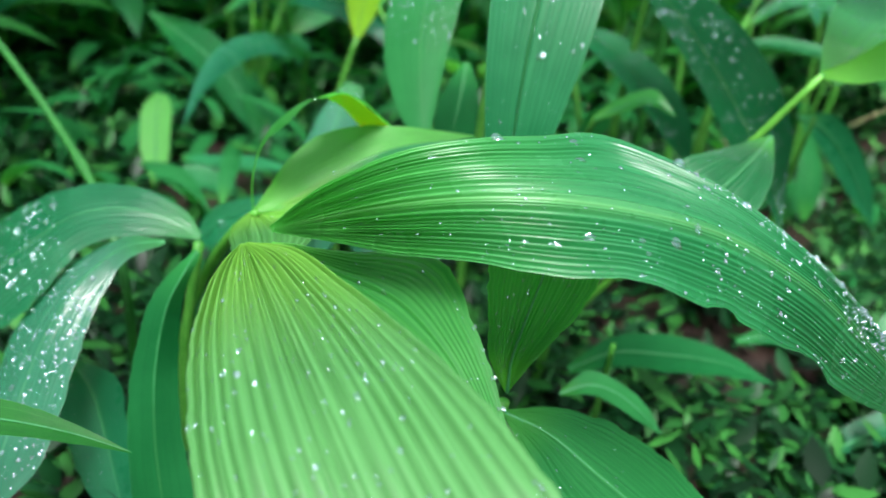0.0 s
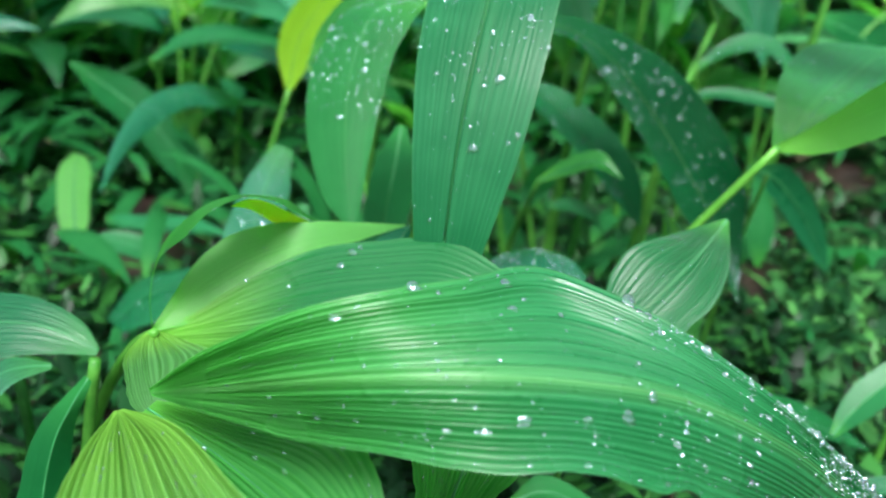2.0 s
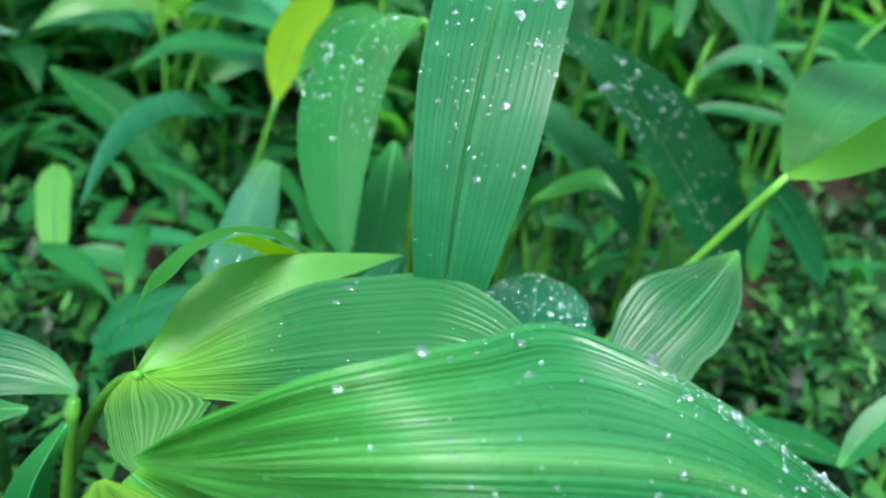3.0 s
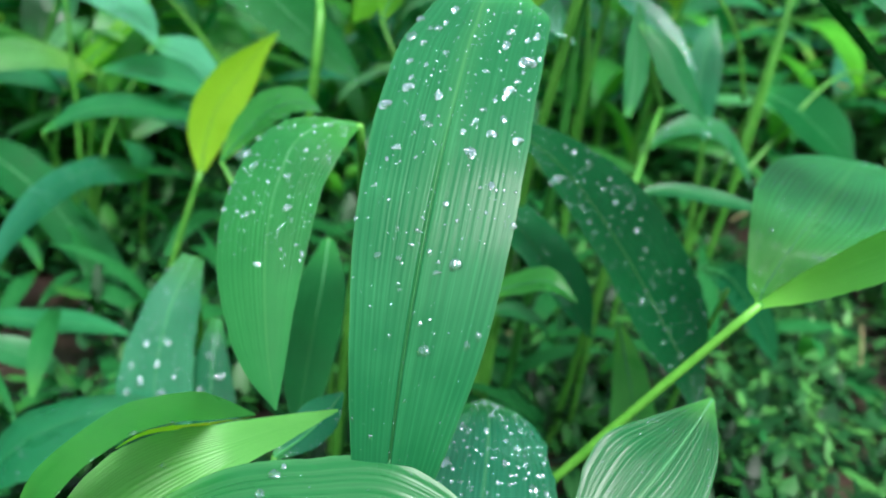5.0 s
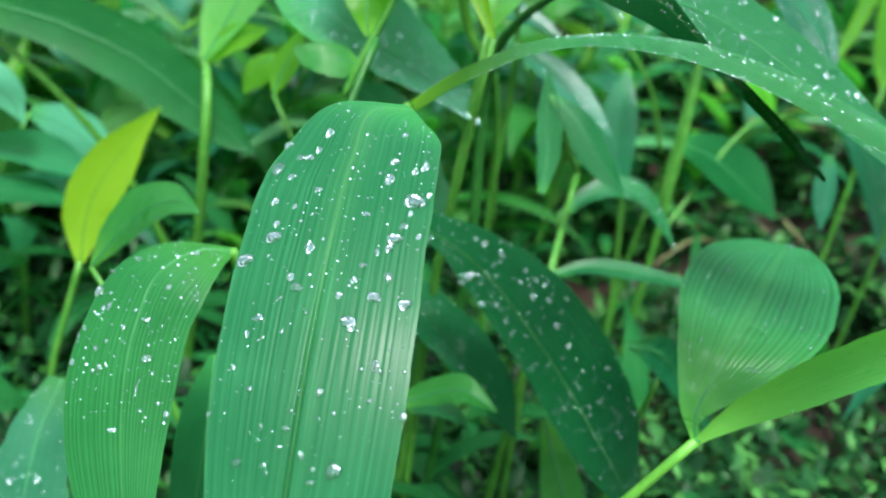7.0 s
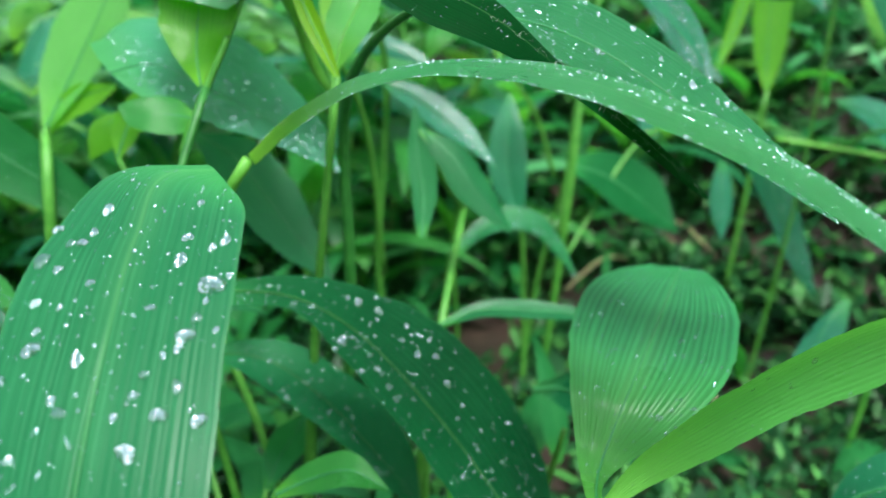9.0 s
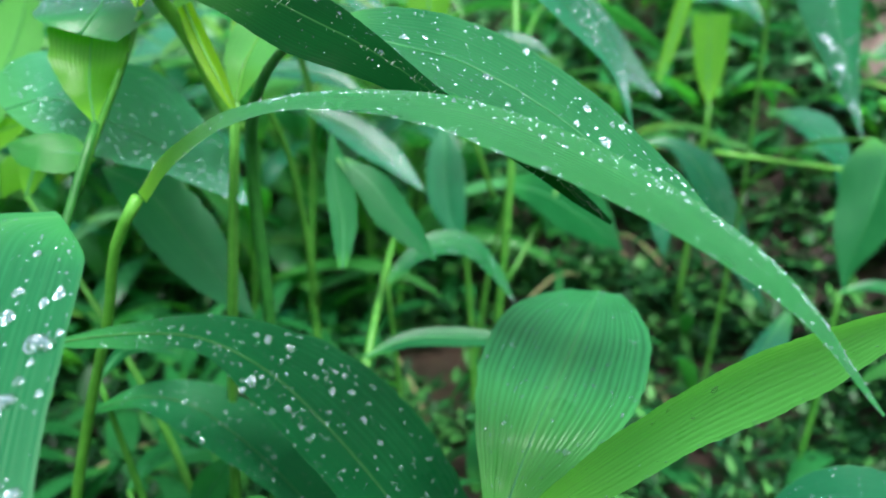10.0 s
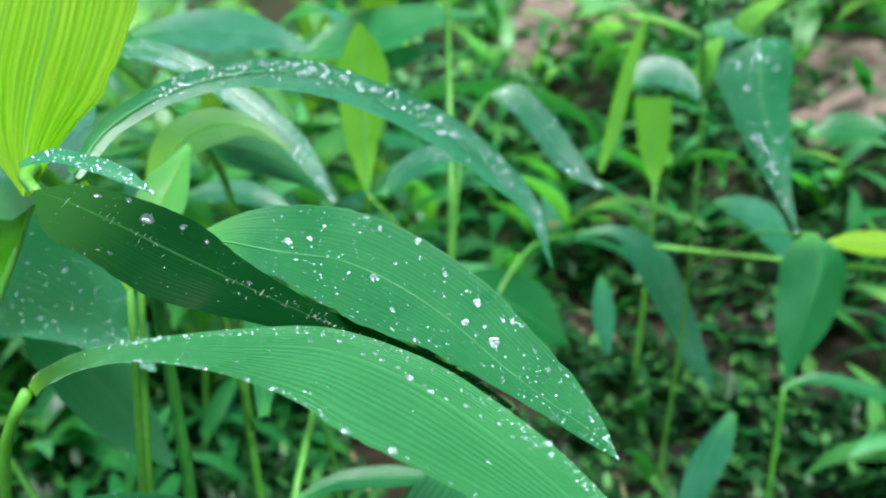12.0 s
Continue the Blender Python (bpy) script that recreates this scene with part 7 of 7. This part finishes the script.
drops_on('M', [(0.321, -0.53, 3.4), (0.39, -0.4, 3.1), (0.377, 0.05, 2.8), (0.509, -0.45, 3.7), (0.535, -0.38, 3.3), (0.635, -0.53, 3.5), (0.667, -0.18, 4.3), (0.642, 0.23, 3.5), (0.585, -0.47, 3.0), (0.453, -0.62, 2.5), (0.352, -0.3, 2.4), (0.289, -0.45, 2.3), (0.717, 0.6, 2.8), (0.566, -0.5, 2.6), (0.258, -0.28, 2.3)])
drops_on('Q', [(0.358, -0.57, 6.1), (0.239, -0.88, 3.8), (0.491, -0.5, 4.1), (0.164, 0.05, 3.5), (0.283, 0.48, 3.3), (0.358, 0.27, 2.9), (0.428, 0.68, 4.5), (0.377, 0.77, 3.2), (0.44, 0.85, 3.1), (0.22, -0.43, 2.6), (0.428, 0.35, 2.4), (0.289, 0.88, 2.9), (0.239, -0.05, 2.2), (0.434, -0.43, 2.4), (0.214, 0.57, 2.6)])
drops_on('W', [(0.201, -0.75, 10.0), (0.277, -0.03, 7.2), (0.308, 0.2, 6.6), (0.346, 0.43, 6.0), (0.597, -0.57, 9.9), (0.635, -0.45, 6.6), (0.711, -0.38, 7.3), (0.289, -0.47, 4.6), (0.245, 0.07, 4.6), (0.258, -0.7, 5.3), (0.396, -0.43, 4.6), (0.629, 0.45, 5.3)])
drops_on('P', [(0.472, -0.57, 4.2), (0.528, -0.6, 3.5), (0.591, -0.45, 4.2), (0.497, -0.2, 3.0), (0.553, 0.27, 3.7), (0.635, 0.1, 3.4), (0.654, 0.45, 4.0), (0.604, 0.43, 3.3), (0.516, 0.2, 2.6)])
drops_on('P2', [(0.27, 0.32, 3.2), (0.365, 0.55, 3.1), (0.447, 0.65, 3.8), (0.459, 0.05, 3.1), (0.484, -0.25, 3.1), (0.403, 0.18, 2.8), (0.553, -0.28, 3.4), (0.541, 0.23, 3.0), (0.352, -0.45, 2.9), (0.623, -0.32, 3.0)])
drops_on('A2', [(0.497, -0.85, 4.6), (0.465, -0.68, 3.3), (0.34, -0.53, 2.1), (0.516, -0.93, 2.1), (0.226, -1.0, 1.8)])
drops_on('A3', [(0.44, -0.03, 2.2)])
drops_on('curl', [(0.24, 0.97, 2.0), (0.33, 0.97, 2.4), (0.42, 0.97, 2.6), (0.52, 0.97, 2.8), (0.66, 0.97, 2.4)])
drops_on('U', [(0.648, -0.7, 7.1), (0.528, -0.68, 5.2), (0.428, -0.45, 4.7), (0.623, 0.2, 5.2), (0.409, 0.27, 4.3), (0.692, -0.72, 5.2), (0.509, 0.0, 4.3), (0.591, -0.38, 4.3), (0.56, 0.48, 3.8)])
drops_on('U2', [(0.239, -0.12, 6.3), (0.377, 0.38, 5.4), (0.453, -0.5, 6.3), (0.132, -0.12, 4.4)])
drops_on('X', [(0.075, 0.48, 4.0), (0.314, 0.3, 4.1), (0.132, 0.5, 3.2), (0.27, 0.45, 3.3), (0.075, -0.3, 2.9), (0.365, -0.32, 3.1), (0.478, -0.47, 3.5), (0.201, -0.1, 2.5)])
sprinkle("A", 240, 0.2, 0.6, (0.1, 1.0), seed=1)
sprinkle("A", 260, 0.25, 0.8, (0.62, 1.0), (-0.98, 0.1), seed=2)
sprinkle("B", 130, 0.2, 0.5, (0.05, 0.8), seed=3)
sprinkle("Bb", 40, seed=4)
sprinkle("C", 190, 0.14, 0.5, (0.04, 0.55), seed=5)
sprinkle("C", 60, 0.14, 0.4, (0.5, 0.9), seed=46)
sprinkle("D", 110, 0.14, 0.45, (0.04, 0.6), seed=6)
sprinkle("E", 260, 0.15, 0.7, seed=7)
sprinkle("V", 60, 0.25, 0.6, seed=8)
sprinkle("F", 150, 0.15, 0.45, (0.15, 1.0), seed=9)
sprinkle("bud", 50, 0.2, 0.4, seed=10)
sprinkle("G", 70, 0.15, 0.4, (0.2, 1.0), seed=11)
sprinkle("G", 70, 0.2, 0.4, (0.2, 1.0), (0.9, 0.97), seed=12)
sprinkle("J", 380, 0.12, 0.36, (0.1, 1.0), seed=13)
sprinkle("M", 420, 0.18, 0.5, (0.15, 0.95), (-0.9, 0.5), seed=14)
sprinkle("Zs", 70, 0.25, 0.6, seed=15)
sprinkle("Q", 280, 0.3, 1.0, (0.02, 0.7), seed=16)
sprinkle("W", 110, 0.3, 0.9, seed=17)
sprinkle("P", 120, 0.3, 0.8, (0.45, 1.0), seed=18)
sprinkle("P2", 160, 0.3, 0.9, (0.25, 1.0), seed=19)
sprinkle("P3", 50, 0.3, 0.7, seed=20)
sprinkle("U", 90, 0.4, 1.0, seed=21)
sprinkle("U2", 60, 0.4, 1.0, seed=22)
sprinkle("X", 260, 0.3, 0.9, seed=23)
sprinkle("Y", 240, 0.3, 0.8, seed=24)
sprinkle("We", 110, 0.4, 1.0, seed=25)
sprinkle("Wd", 60, 0.3, 0.8, seed=26)
sprinkle("I", 60, 0.4, 0.9, seed=27)
sprinkle("T", 120, 0.3, 0.6, seed=28)
sprinkle("A2", 70, 0.2, 0.5, seed=29)
sprinkle("bract", 50, 0.2, 0.5, seed=30)
sprinkle("Qa", 60, 0.3, 0.7, seed=31)
sprinkle("Bc", 50, 0.2, 0.5, seed=32)
sprinkle("Xt", 90, 0.3, 0.9, (0.1, 1.0), seed=33)
sprinkle("Ge", 50, 0.4, 0.9, seed=34)
sprinkle("Gc", 25, 0.3, 0.6, seed=35)
sprinkle("K", 60, 0.15, 0.35, seed=36)
sprinkle("Xe", 80, 0.4, 1.0, seed=37)
sprinkle("Te", 60, 0.5, 1.2, seed=38)
sprinkle("Tj", 40, 0.4, 1.0, seed=39)
sprinkle("Tc", 30, 0.4, 1.0, seed=40)
sprinkle("Tf", 30, 0.4, 0.9, seed=41)
sprinkle("A", 330, 0.15, 0.5, (0.45, 0.92), (-0.99, -0.72), seed=42)
sprinkle("A", 160, 0.12, 0.3, (0.15, 0.9), seed=43)
sprinkle("G", 260, 0.12, 0.45, (0.35, 0.97), (-0.98, -0.62), seed=44)
sprinkle("Qa", 60, 0.3, 1.0, seed=45)
sprinkle("E", 80, 0.4, 1.0, (0.35, 0.95), seed=52)
sprinkle("V", 40, 0.4, 1.0, (0.2, 0.9), seed=53)
sprinkle("D", 50, 0.4, 0.9, (0.05, 0.6), seed=54)
sprinkle("P", 60, 0.5, 1.3, (0.5, 1.0), seed=55)
sprinkle("P2", 60, 0.5, 1.3, (0.3, 1.0), seed=56)
sprinkle("F", 50, 0.35, 0.8, (0.2, 1.0), seed=57)
sprinkle("M", 220, 0.35, 0.9, (0.15, 0.95), (-0.9, 0.2), seed=58)
sprinkle("Y", 120, 0.4, 1.0, seed=59)
sprinkle("We", 60, 0.6, 1.4, seed=60)
sprinkle("W", 50, 0.7, 1.6, seed=61)
sprinkle("X", 80, 0.6, 1.3, seed=62)
sprinkle("A", 120, 0.35, 0.75, (0.25, 0.95), seed=63)
sprinkle("B", 50, 0.35, 0.7, (0.1, 0.8), seed=64)
sprinkle("C", 70, 0.35, 0.8, (0.06, 0.5), seed=65)
sprinkle("J", 80, 0.3, 0.7, (0.15, 1.0), seed=66)
sprinkle("n_corner", 120, 0.2, 0.6, seed=47)
sprinkle("n_behind", 40, 0.25, 0.6, seed=48)
sprinkle("n_arch", 60, 0.3, 0.8, seed=49)
sprinkle("n_blue", 40, 0.3, 0.8, seed=50)
sprinkle("n_end", 40, 0.2, 0.6, seed=51)


def hairs(key, count, over, long, seed, label):
    """Short pale hairs that stand off a leaf."""
    rng = np.random.default_rng(seed)
    verts, faces = [], []
    for k in range(count):
        p, a, s, n = seat(key, rng.uniform(0.05, 0.98), float(np.clip(rng.normal(*over), -0.97, 0.97)))
        tip = p + (n * rng.uniform(-1.0, 1.0) + s * rng.normal(0, 0.6) + a * 0.3).normalized() * long * rng.uniform(0.5, 1.1)
        o = len(verts)
        verts += [tuple(p + a * 0.00004), tuple(p - a * 0.00002 + s * 0.00004), tuple(p - a * 0.00002 - s * 0.00004), tuple(tip)]
        faces += [(o, o + 1, o + 3), (o + 1, o + 2, o + 3), (o + 2, o, o + 3)]
    tagged(mesh_object("leaf_hairs", verts, faces, HAIR), label, "hairs", kind="stuff")


hairs("K", 160, (0.0, 0.05), 0.0022, 3, "fine pale hairs along the dark folded leaf")
hairs("K", 220, (0.0, 0.5), 0.0014, 4, "short pale hairs scattered over the dark folded leaf")
hairs("G", 260, (-0.9, 0.06), 0.0015, 5, "fine pale hairs along the edge of the arching leaf")


# ---- ground weeds and the field of plants behind ----
PATCHES = ((1.27, 0.83, 0.13), (1.25, 1.5, 0.18), (1.5, 1.15, 0.14), (1.62, 0.8, 0.18))


def weeds(seed, count, box, size, mat, label, low, high):
    """Low weeds: tufts of small folded leaves on the soil."""
    rng = np.random.default_rng(seed)
    verts, faces = [], []
    made = 0
    while made < count:
        x, y = rng.uniform(box[0], box[1]), rng.uniform(box[2], box[3])
        made += 1
        if not low < 0.9 * x + 0.25 * y < high or noise.noise((x * 8.0, y * 8.0, 9)) < -0.25:
            continue
        if any((x - a) ** 2 + (y - b) ** 2 < c * c for a, b, c in PATCHES) and rng.uniform() < 0.9:
            continue
        z = ground_height(x, y)
        tall = rng.uniform(0.006, 0.05)
        for k in range(int(rng.integers(4, 9))):
            az, el = rng.uniform(0, 2 * math.pi), rng.uniform(-0.3, 1.1)
            n = rng.uniform(0.009, 0.025) * (1 + rng.uniform() ** 6 * 1.2) * size
            w = n * rng.uniform(0.12, 0.25)
            d = np.array((math.cos(az) * math.cos(el), math.sin(az) * math.cos(el), math.sin(el)))
            s = np.array((-math.sin(az), math.cos(az), 0.0))
            p = np.array((x, y, z + tall * rng.uniform(0.2, 1.0))) + d * 0.004
            up = np.cross(d, s) * -1
            o = len(verts)
            drop = np.array((0, 0, -n * 0.15))
            for a, b, c in ((0, 0, 0), (0.35, 1, 0.25), (0.7, 0.75, 0.2), (1.0, 0, 0), (0.7, -0.75, 0.2), (0.35, -1, 0.25), (0.4, 0, 0), (0.72, 0, 0)):
                verts.append(tuple(p + d * n * a + s * w * b + up * w * c * 0.8 + drop * a * a))
            faces += [(o, o + 6, o + 1), (o + 1, o + 6, o + 7, o + 2), (o + 2, o + 7, o + 3), (o, o + 5, o + 6), (o + 5, o + 4, o + 7, o + 6), (o + 4, o + 3, o + 7)]
    tagged(mesh_object("low_weeds", verts, faces, mat), label, "weeds", kind="stuff")


# Shade between plants and light on the bank come from the weed colours.
weeds(5, 3600, (-0.5, 0.34, 0.1, 0.8), 0.95, WEED_SHADED, "low green weeds on damp soil, darkened in colour for shade", -9, 0.88)
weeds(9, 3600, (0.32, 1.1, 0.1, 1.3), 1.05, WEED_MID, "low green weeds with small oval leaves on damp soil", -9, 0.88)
weeds(10, 2400, (-0.5, 0.34, 0.8, 1.3), 1.1, WEED_SHADED, "low weeds between the plants behind, darkened in colour for shade", -9, 0.88)
weeds(6, 5000, (-1.2, 0.9, 1.0, 3.5), 1.6, WEED_SHADED, "low green weeds behind the plants", -9, 0.88)
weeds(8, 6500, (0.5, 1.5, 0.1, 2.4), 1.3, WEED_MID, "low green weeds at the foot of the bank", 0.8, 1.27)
weeds(7, 10500, (0.6, 2.6, 0.1, 2.4), 1.35, WEED_LIT, "low green weeds on the bank, paled in colour for its light", 1.2, 9)


def arching_rows(base, az, el, length, width, droop, twist=0.0):
    """Rows of a free blade that rises at el and bends over by droop."""
    rows, p, e = [], np.array(base, float), el
    n = 7
    side = np.array((-math.sin(az), math.cos(az), 0.0))
    prof = (0.18, 0.75, 1.0, 0.95, 0.75, 0.42, 0.02)
    for k in range(n):
        d = np.array((math.cos(az) * math.cos(e), math.sin(az) * math.cos(e), math.sin(e)))
        nrm = np.cross(d, side)
        w = width * prof[k] / 2
        c, s = math.cos(twist * k / n), math.sin(twist * k / n)
        q = side * c + nrm * s
        rise = -nrm * 0.25
        rows.append((*(p * 1000), *((q + rise) * w * 1000), *((-q + rise) * w * 1000)))
        p = p + d * length / (n - 1)
        e -= droop / (n - 1)
    return rows


def field_plant(seed, height, count):
    rng = np.random.default_rng(seed)
    ob = new("grass_plant")
    lean = rng.normal(0, 0.05, 2)
    line = [(lean[0] * (k / 4) ** 1.5, lean[1] * (k / 4) ** 1.5, height * k / 4) for k in range(5)]
    tube("stem", line, [0.0034, 0.0032, 0.0028, 0.0022, 0.0012], STEM, ob, 6)
    az = rng.uniform(0, 6.28)
    for k in range(count):
        f = 0.25 + 0.75 * k / (count - 1)
        base = (lean[0] * f**1.5, lean[1] * f**1.5, height * f)
        az += 2.4 + rng.normal(0, 0.3)
        mat = (FIELD, FIELD, BRIGHT, CLEAR, SHEEN)[int(rng.integers(0, 5))]
        if k == count - 1:
            mat = YOUNG
        rows = arching_rows(base, az, rng.uniform(0.45, 1.25), rng.uniform(0.13, 0.25), rng.uniform(0.028, 0.05), rng.uniform(0.9, 2.2), rng.normal(0, 0.4))
        pts, uv, mean, u = blade_surface(rows, 16, 4, ripple=0.03, seed=seed * 10 + k)
        mesh_object("leaf", *sheet(pts, uv)[:2], mat, ob, uvs=uv.reshape(-1, 2))
    return tagged(ob, "broad-leaved grass plant with arching green leaves", "plant", "plants of the field")


def bare(x, y):
    """The weedy gap beside the plants, and the room that the plants in front take."""
    if 0.9 * x + 0.25 * y > 0.9 and y < 1.9:
        return True
    if y < 0.88 and -0.36 < x < 0.50:
        return True
    return 0.30 < x < 0.95 and y < 0.78 + 0.42 * (x - 0.3)


def field():
    rng = np.random.default_rng(12)
    kinds = [field_plant(40 + k, h, c) for k, (h, c) in enumerate(((0.16, 7), (0.22, 8), (0.28, 9), (0.34, 9), (0.40, 9), (0.11, 6)))]
    spots = []
    for tries in range(9000):
        x, y = (rng.uniform(0.8, 2.0), rng.uniform(0.35, 1.4)) if tries % 4 == 0 else (rng.uniform(-1.3, 1.6), rng.uniform(0.50, 2.0))
        if bare(x, y) and rng.uniform() < (0.93 if x > 0.8 else 0.985):
            continue
        gap = 0.058 + 0.02 * max(0, y - 1)
        if all((x - a) ** 2 + (y - b) ** 2 > gap * gap for a, b in spots):
            spots.append((x, y))
        if len(spots) >= 270:
            break
    for n, (x, y) in enumerate(spots):
        size = rng.uniform(0.75, 1.2)
        which = kinds[n % 6]
        if bare(x, y):
            which, size = kinds[5], 0.7
        m = pose(x, y, ground_height(x, y) - 0.004, rng.normal(0, 6), rng.normal(0, 6), rng.uniform(0, 360))
        if n < 6:
            which.matrix_basis = m @ Matrix.Scale(size, 4)
        else:
            copy_thing(which, m).scale = (size,) * 3


field()


def thicket():
    """The far growth: joined blades that close the view."""
    rng = np.random.default_rng(31)
    for low, many, mat, name, label in ((True, 1500, MATT, "undergrowth", "low green undergrowth of grass leaves"), (False, 4600, FAR, "far_undergrowth", "dense growth on the bank, paled in colour for brighter light")):
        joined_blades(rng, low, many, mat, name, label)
    lit_leaves(rng)
    # Out of view: added behind the viewpoint to cut light from low angles.
    joined_blades(rng, False, 1500, FIELD, "undergrowth_behind", "unseen growth added behind the viewpoint to cut low light", True)
    hedge(rng)


def hedge(rng):
    """Unseen tall growth, added all round to block the low sky."""
    V, Fc, U = [], [], []
    count = 0
    for k in range(3200):
        a, r = rng.uniform(0, 6.28), rng.uniform(4.2, 6.5)
        x, y = 0.1 + r * math.sin(a), 0.1 + r * math.cos(a)
        n = rng.uniform(0.3, 0.65)
        rows = arching_rows((x, y, ground_height(x, y) + rng.uniform(0.0, 1.9)), rng.uniform(0, 6.28), rng.uniform(0.2, 1.3), n, n * rng.uniform(0.16, 0.26), rng.uniform(0.8, 2.2), rng.normal(0, 0.5))
        pts, uv, mean, u = blade_surface(rows, 7, 1)
        v, f, w = sheet(pts, uv)
        V.append(v)
        Fc.append(f + count)
        U.append(w)
        count += len(v)
    ob = mesh_object("hedge", np.concatenate(V).tolist(), np.concatenate(Fc).tolist(), FIELD, uvs=np.concatenate(U))
    tagged(ob, "unseen tall growth added all round to block the low sky", "undergrowth", kind="stuff")


def lit_leaves(rng):
    """Upper leaves of the plants behind, open to the sky."""
    V, Fc, U = [], [], []
    count = 0
    for k in range(900):
        x, y = rng.uniform(-1.6, 0.3), rng.uniform(0.82, 2.6)
        n = rng.uniform(0.08, 0.19)
        rows = arching_rows((x, y, ground_height(x, y) + rng.uniform(0.14, 0.26 + 0.13 * y)), rng.uniform(0, 6.28), rng.uniform(0.1, 0.9), n, n * rng.uniform(0.14, 0.22), rng.uniform(0.7, 1.6), rng.normal(0, 0.3))
        pts, uv, mean, u = blade_surface(rows, 12, 3)
        v, f, w = sheet(pts, uv)
        V.append(v)
        Fc.append(f + count)
        U.append(w)
        count += len(v)
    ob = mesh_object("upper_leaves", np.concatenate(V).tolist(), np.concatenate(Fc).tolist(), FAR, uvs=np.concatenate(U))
    tagged(ob, "upper leaves of the grass behind, paled in colour for brighter light", "undergrowth", kind="stuff")


def joined_blades(rng, low, many, mat, name, label, round_back=False):
    V, Fc, U = [], [], []
    count = 0
    for k in range(many):
        if low:
            x, y = rng.uniform(-0.9, 1.4), rng.uniform(0.42, 1.5)
            if 0.22 < x < 0.9 and y < 0.75 + 0.3 * (x - 0.3) and rng.uniform() < 0.85:
                continue
            h, n = rng.uniform(0.0, 0.06), rng.uniform(0.05, 0.13)
        else:
            a, r = rng.uniform(-0.5, 1.75), 1.3 + 6.0 * rng.uniform() ** 1.6
            x, y = 0.1 + r * math.sin(a), 0.1 + r * math.cos(a)
            if round_back:
                a, r = rng.uniform(1.75, 5.78), 0.9 + 3.0 * rng.uniform()
                x, y = 0.1 + r * math.sin(a), 0.1 + r * math.cos(a)
            elif 0.9 * x + 0.25 * y > 0.9 and r < 2.3 and rng.uniform() < 0.8:
                continue
            h, n = rng.uniform(0.0, 0.32) * (0.7 + 0.12 * r), rng.uniform(0.12, 0.26) * (0.8 + 0.12 * r)
        rows = arching_rows((x, y, ground_height(x, y) + h), rng.uniform(0, 6.28), rng.uniform(0.2, 1.3), n, n * rng.uniform(0.14, 0.24), rng.uniform(0.8, 2.2), rng.normal(0, 0.5))
        pts, uv, mean, u = blade_surface(rows, 8, 1)
        v, f, w = sheet(pts, uv)
        V.append(v)
        Fc.append(f + count)
        U.append(w)
        count += len(v)
    ob = mesh_object(name, np.concatenate(V).tolist(), np.concatenate(Fc).tolist(), mat, uvs=np.concatenate(U))
    tagged(ob, label, "undergrowth", kind="stuff")


thicket()


def stalks():
    rng = np.random.default_rng(77)
    for k in range(26):
        x, y, a = rng.uniform(-0.5, 1.1), rng.uniform(0.45, 1.1), rng.uniform(0, 6.28)
        n = rng.uniform(0.08, 0.25)
        line = [(x + math.cos(a) * n * f, y + math.sin(a) * n * f, ground_height(x, y) + 0.006 + 0.03 * math.sin(f * 3.1) * rng.uniform(0.2, 1)) for f in (0, 0.5, 1)]
        tagged(tube("dry_stalk", line, [0.0014, 0.0013, 0.0008], STRAW, None, 6), "thin dry straw-coloured stalk lying on soil", "stalk", "dry stalks on the soil")
    ob = new("flower_plant")
    ob.location = (0.763, 0.918, ground_height(0.763, 0.918))
    tagged(ob, "small orange flower on a thin green stem", "flower")
    top = 0.2207 - ob.location[2]
    tube("flower_stem", [(0, 0, 0), (0.004, 0, top / 2), (0, 0, top)], [0.0012, 0.001, 0.0008], STEM, ob, 6)
    for k in range(6):
        az = k * math.pi / 3
        rows = arching_rows((0, 0, top), az, 0.5, 0.011, 0.007, 0.6)
        pts, uv, mean, u = blade_surface(rows, 6, 2)
        mesh_object("petal", *sheet(pts, uv)[:2], PETAL, ob, uvs=uv.reshape(-1, 2))


stalks()
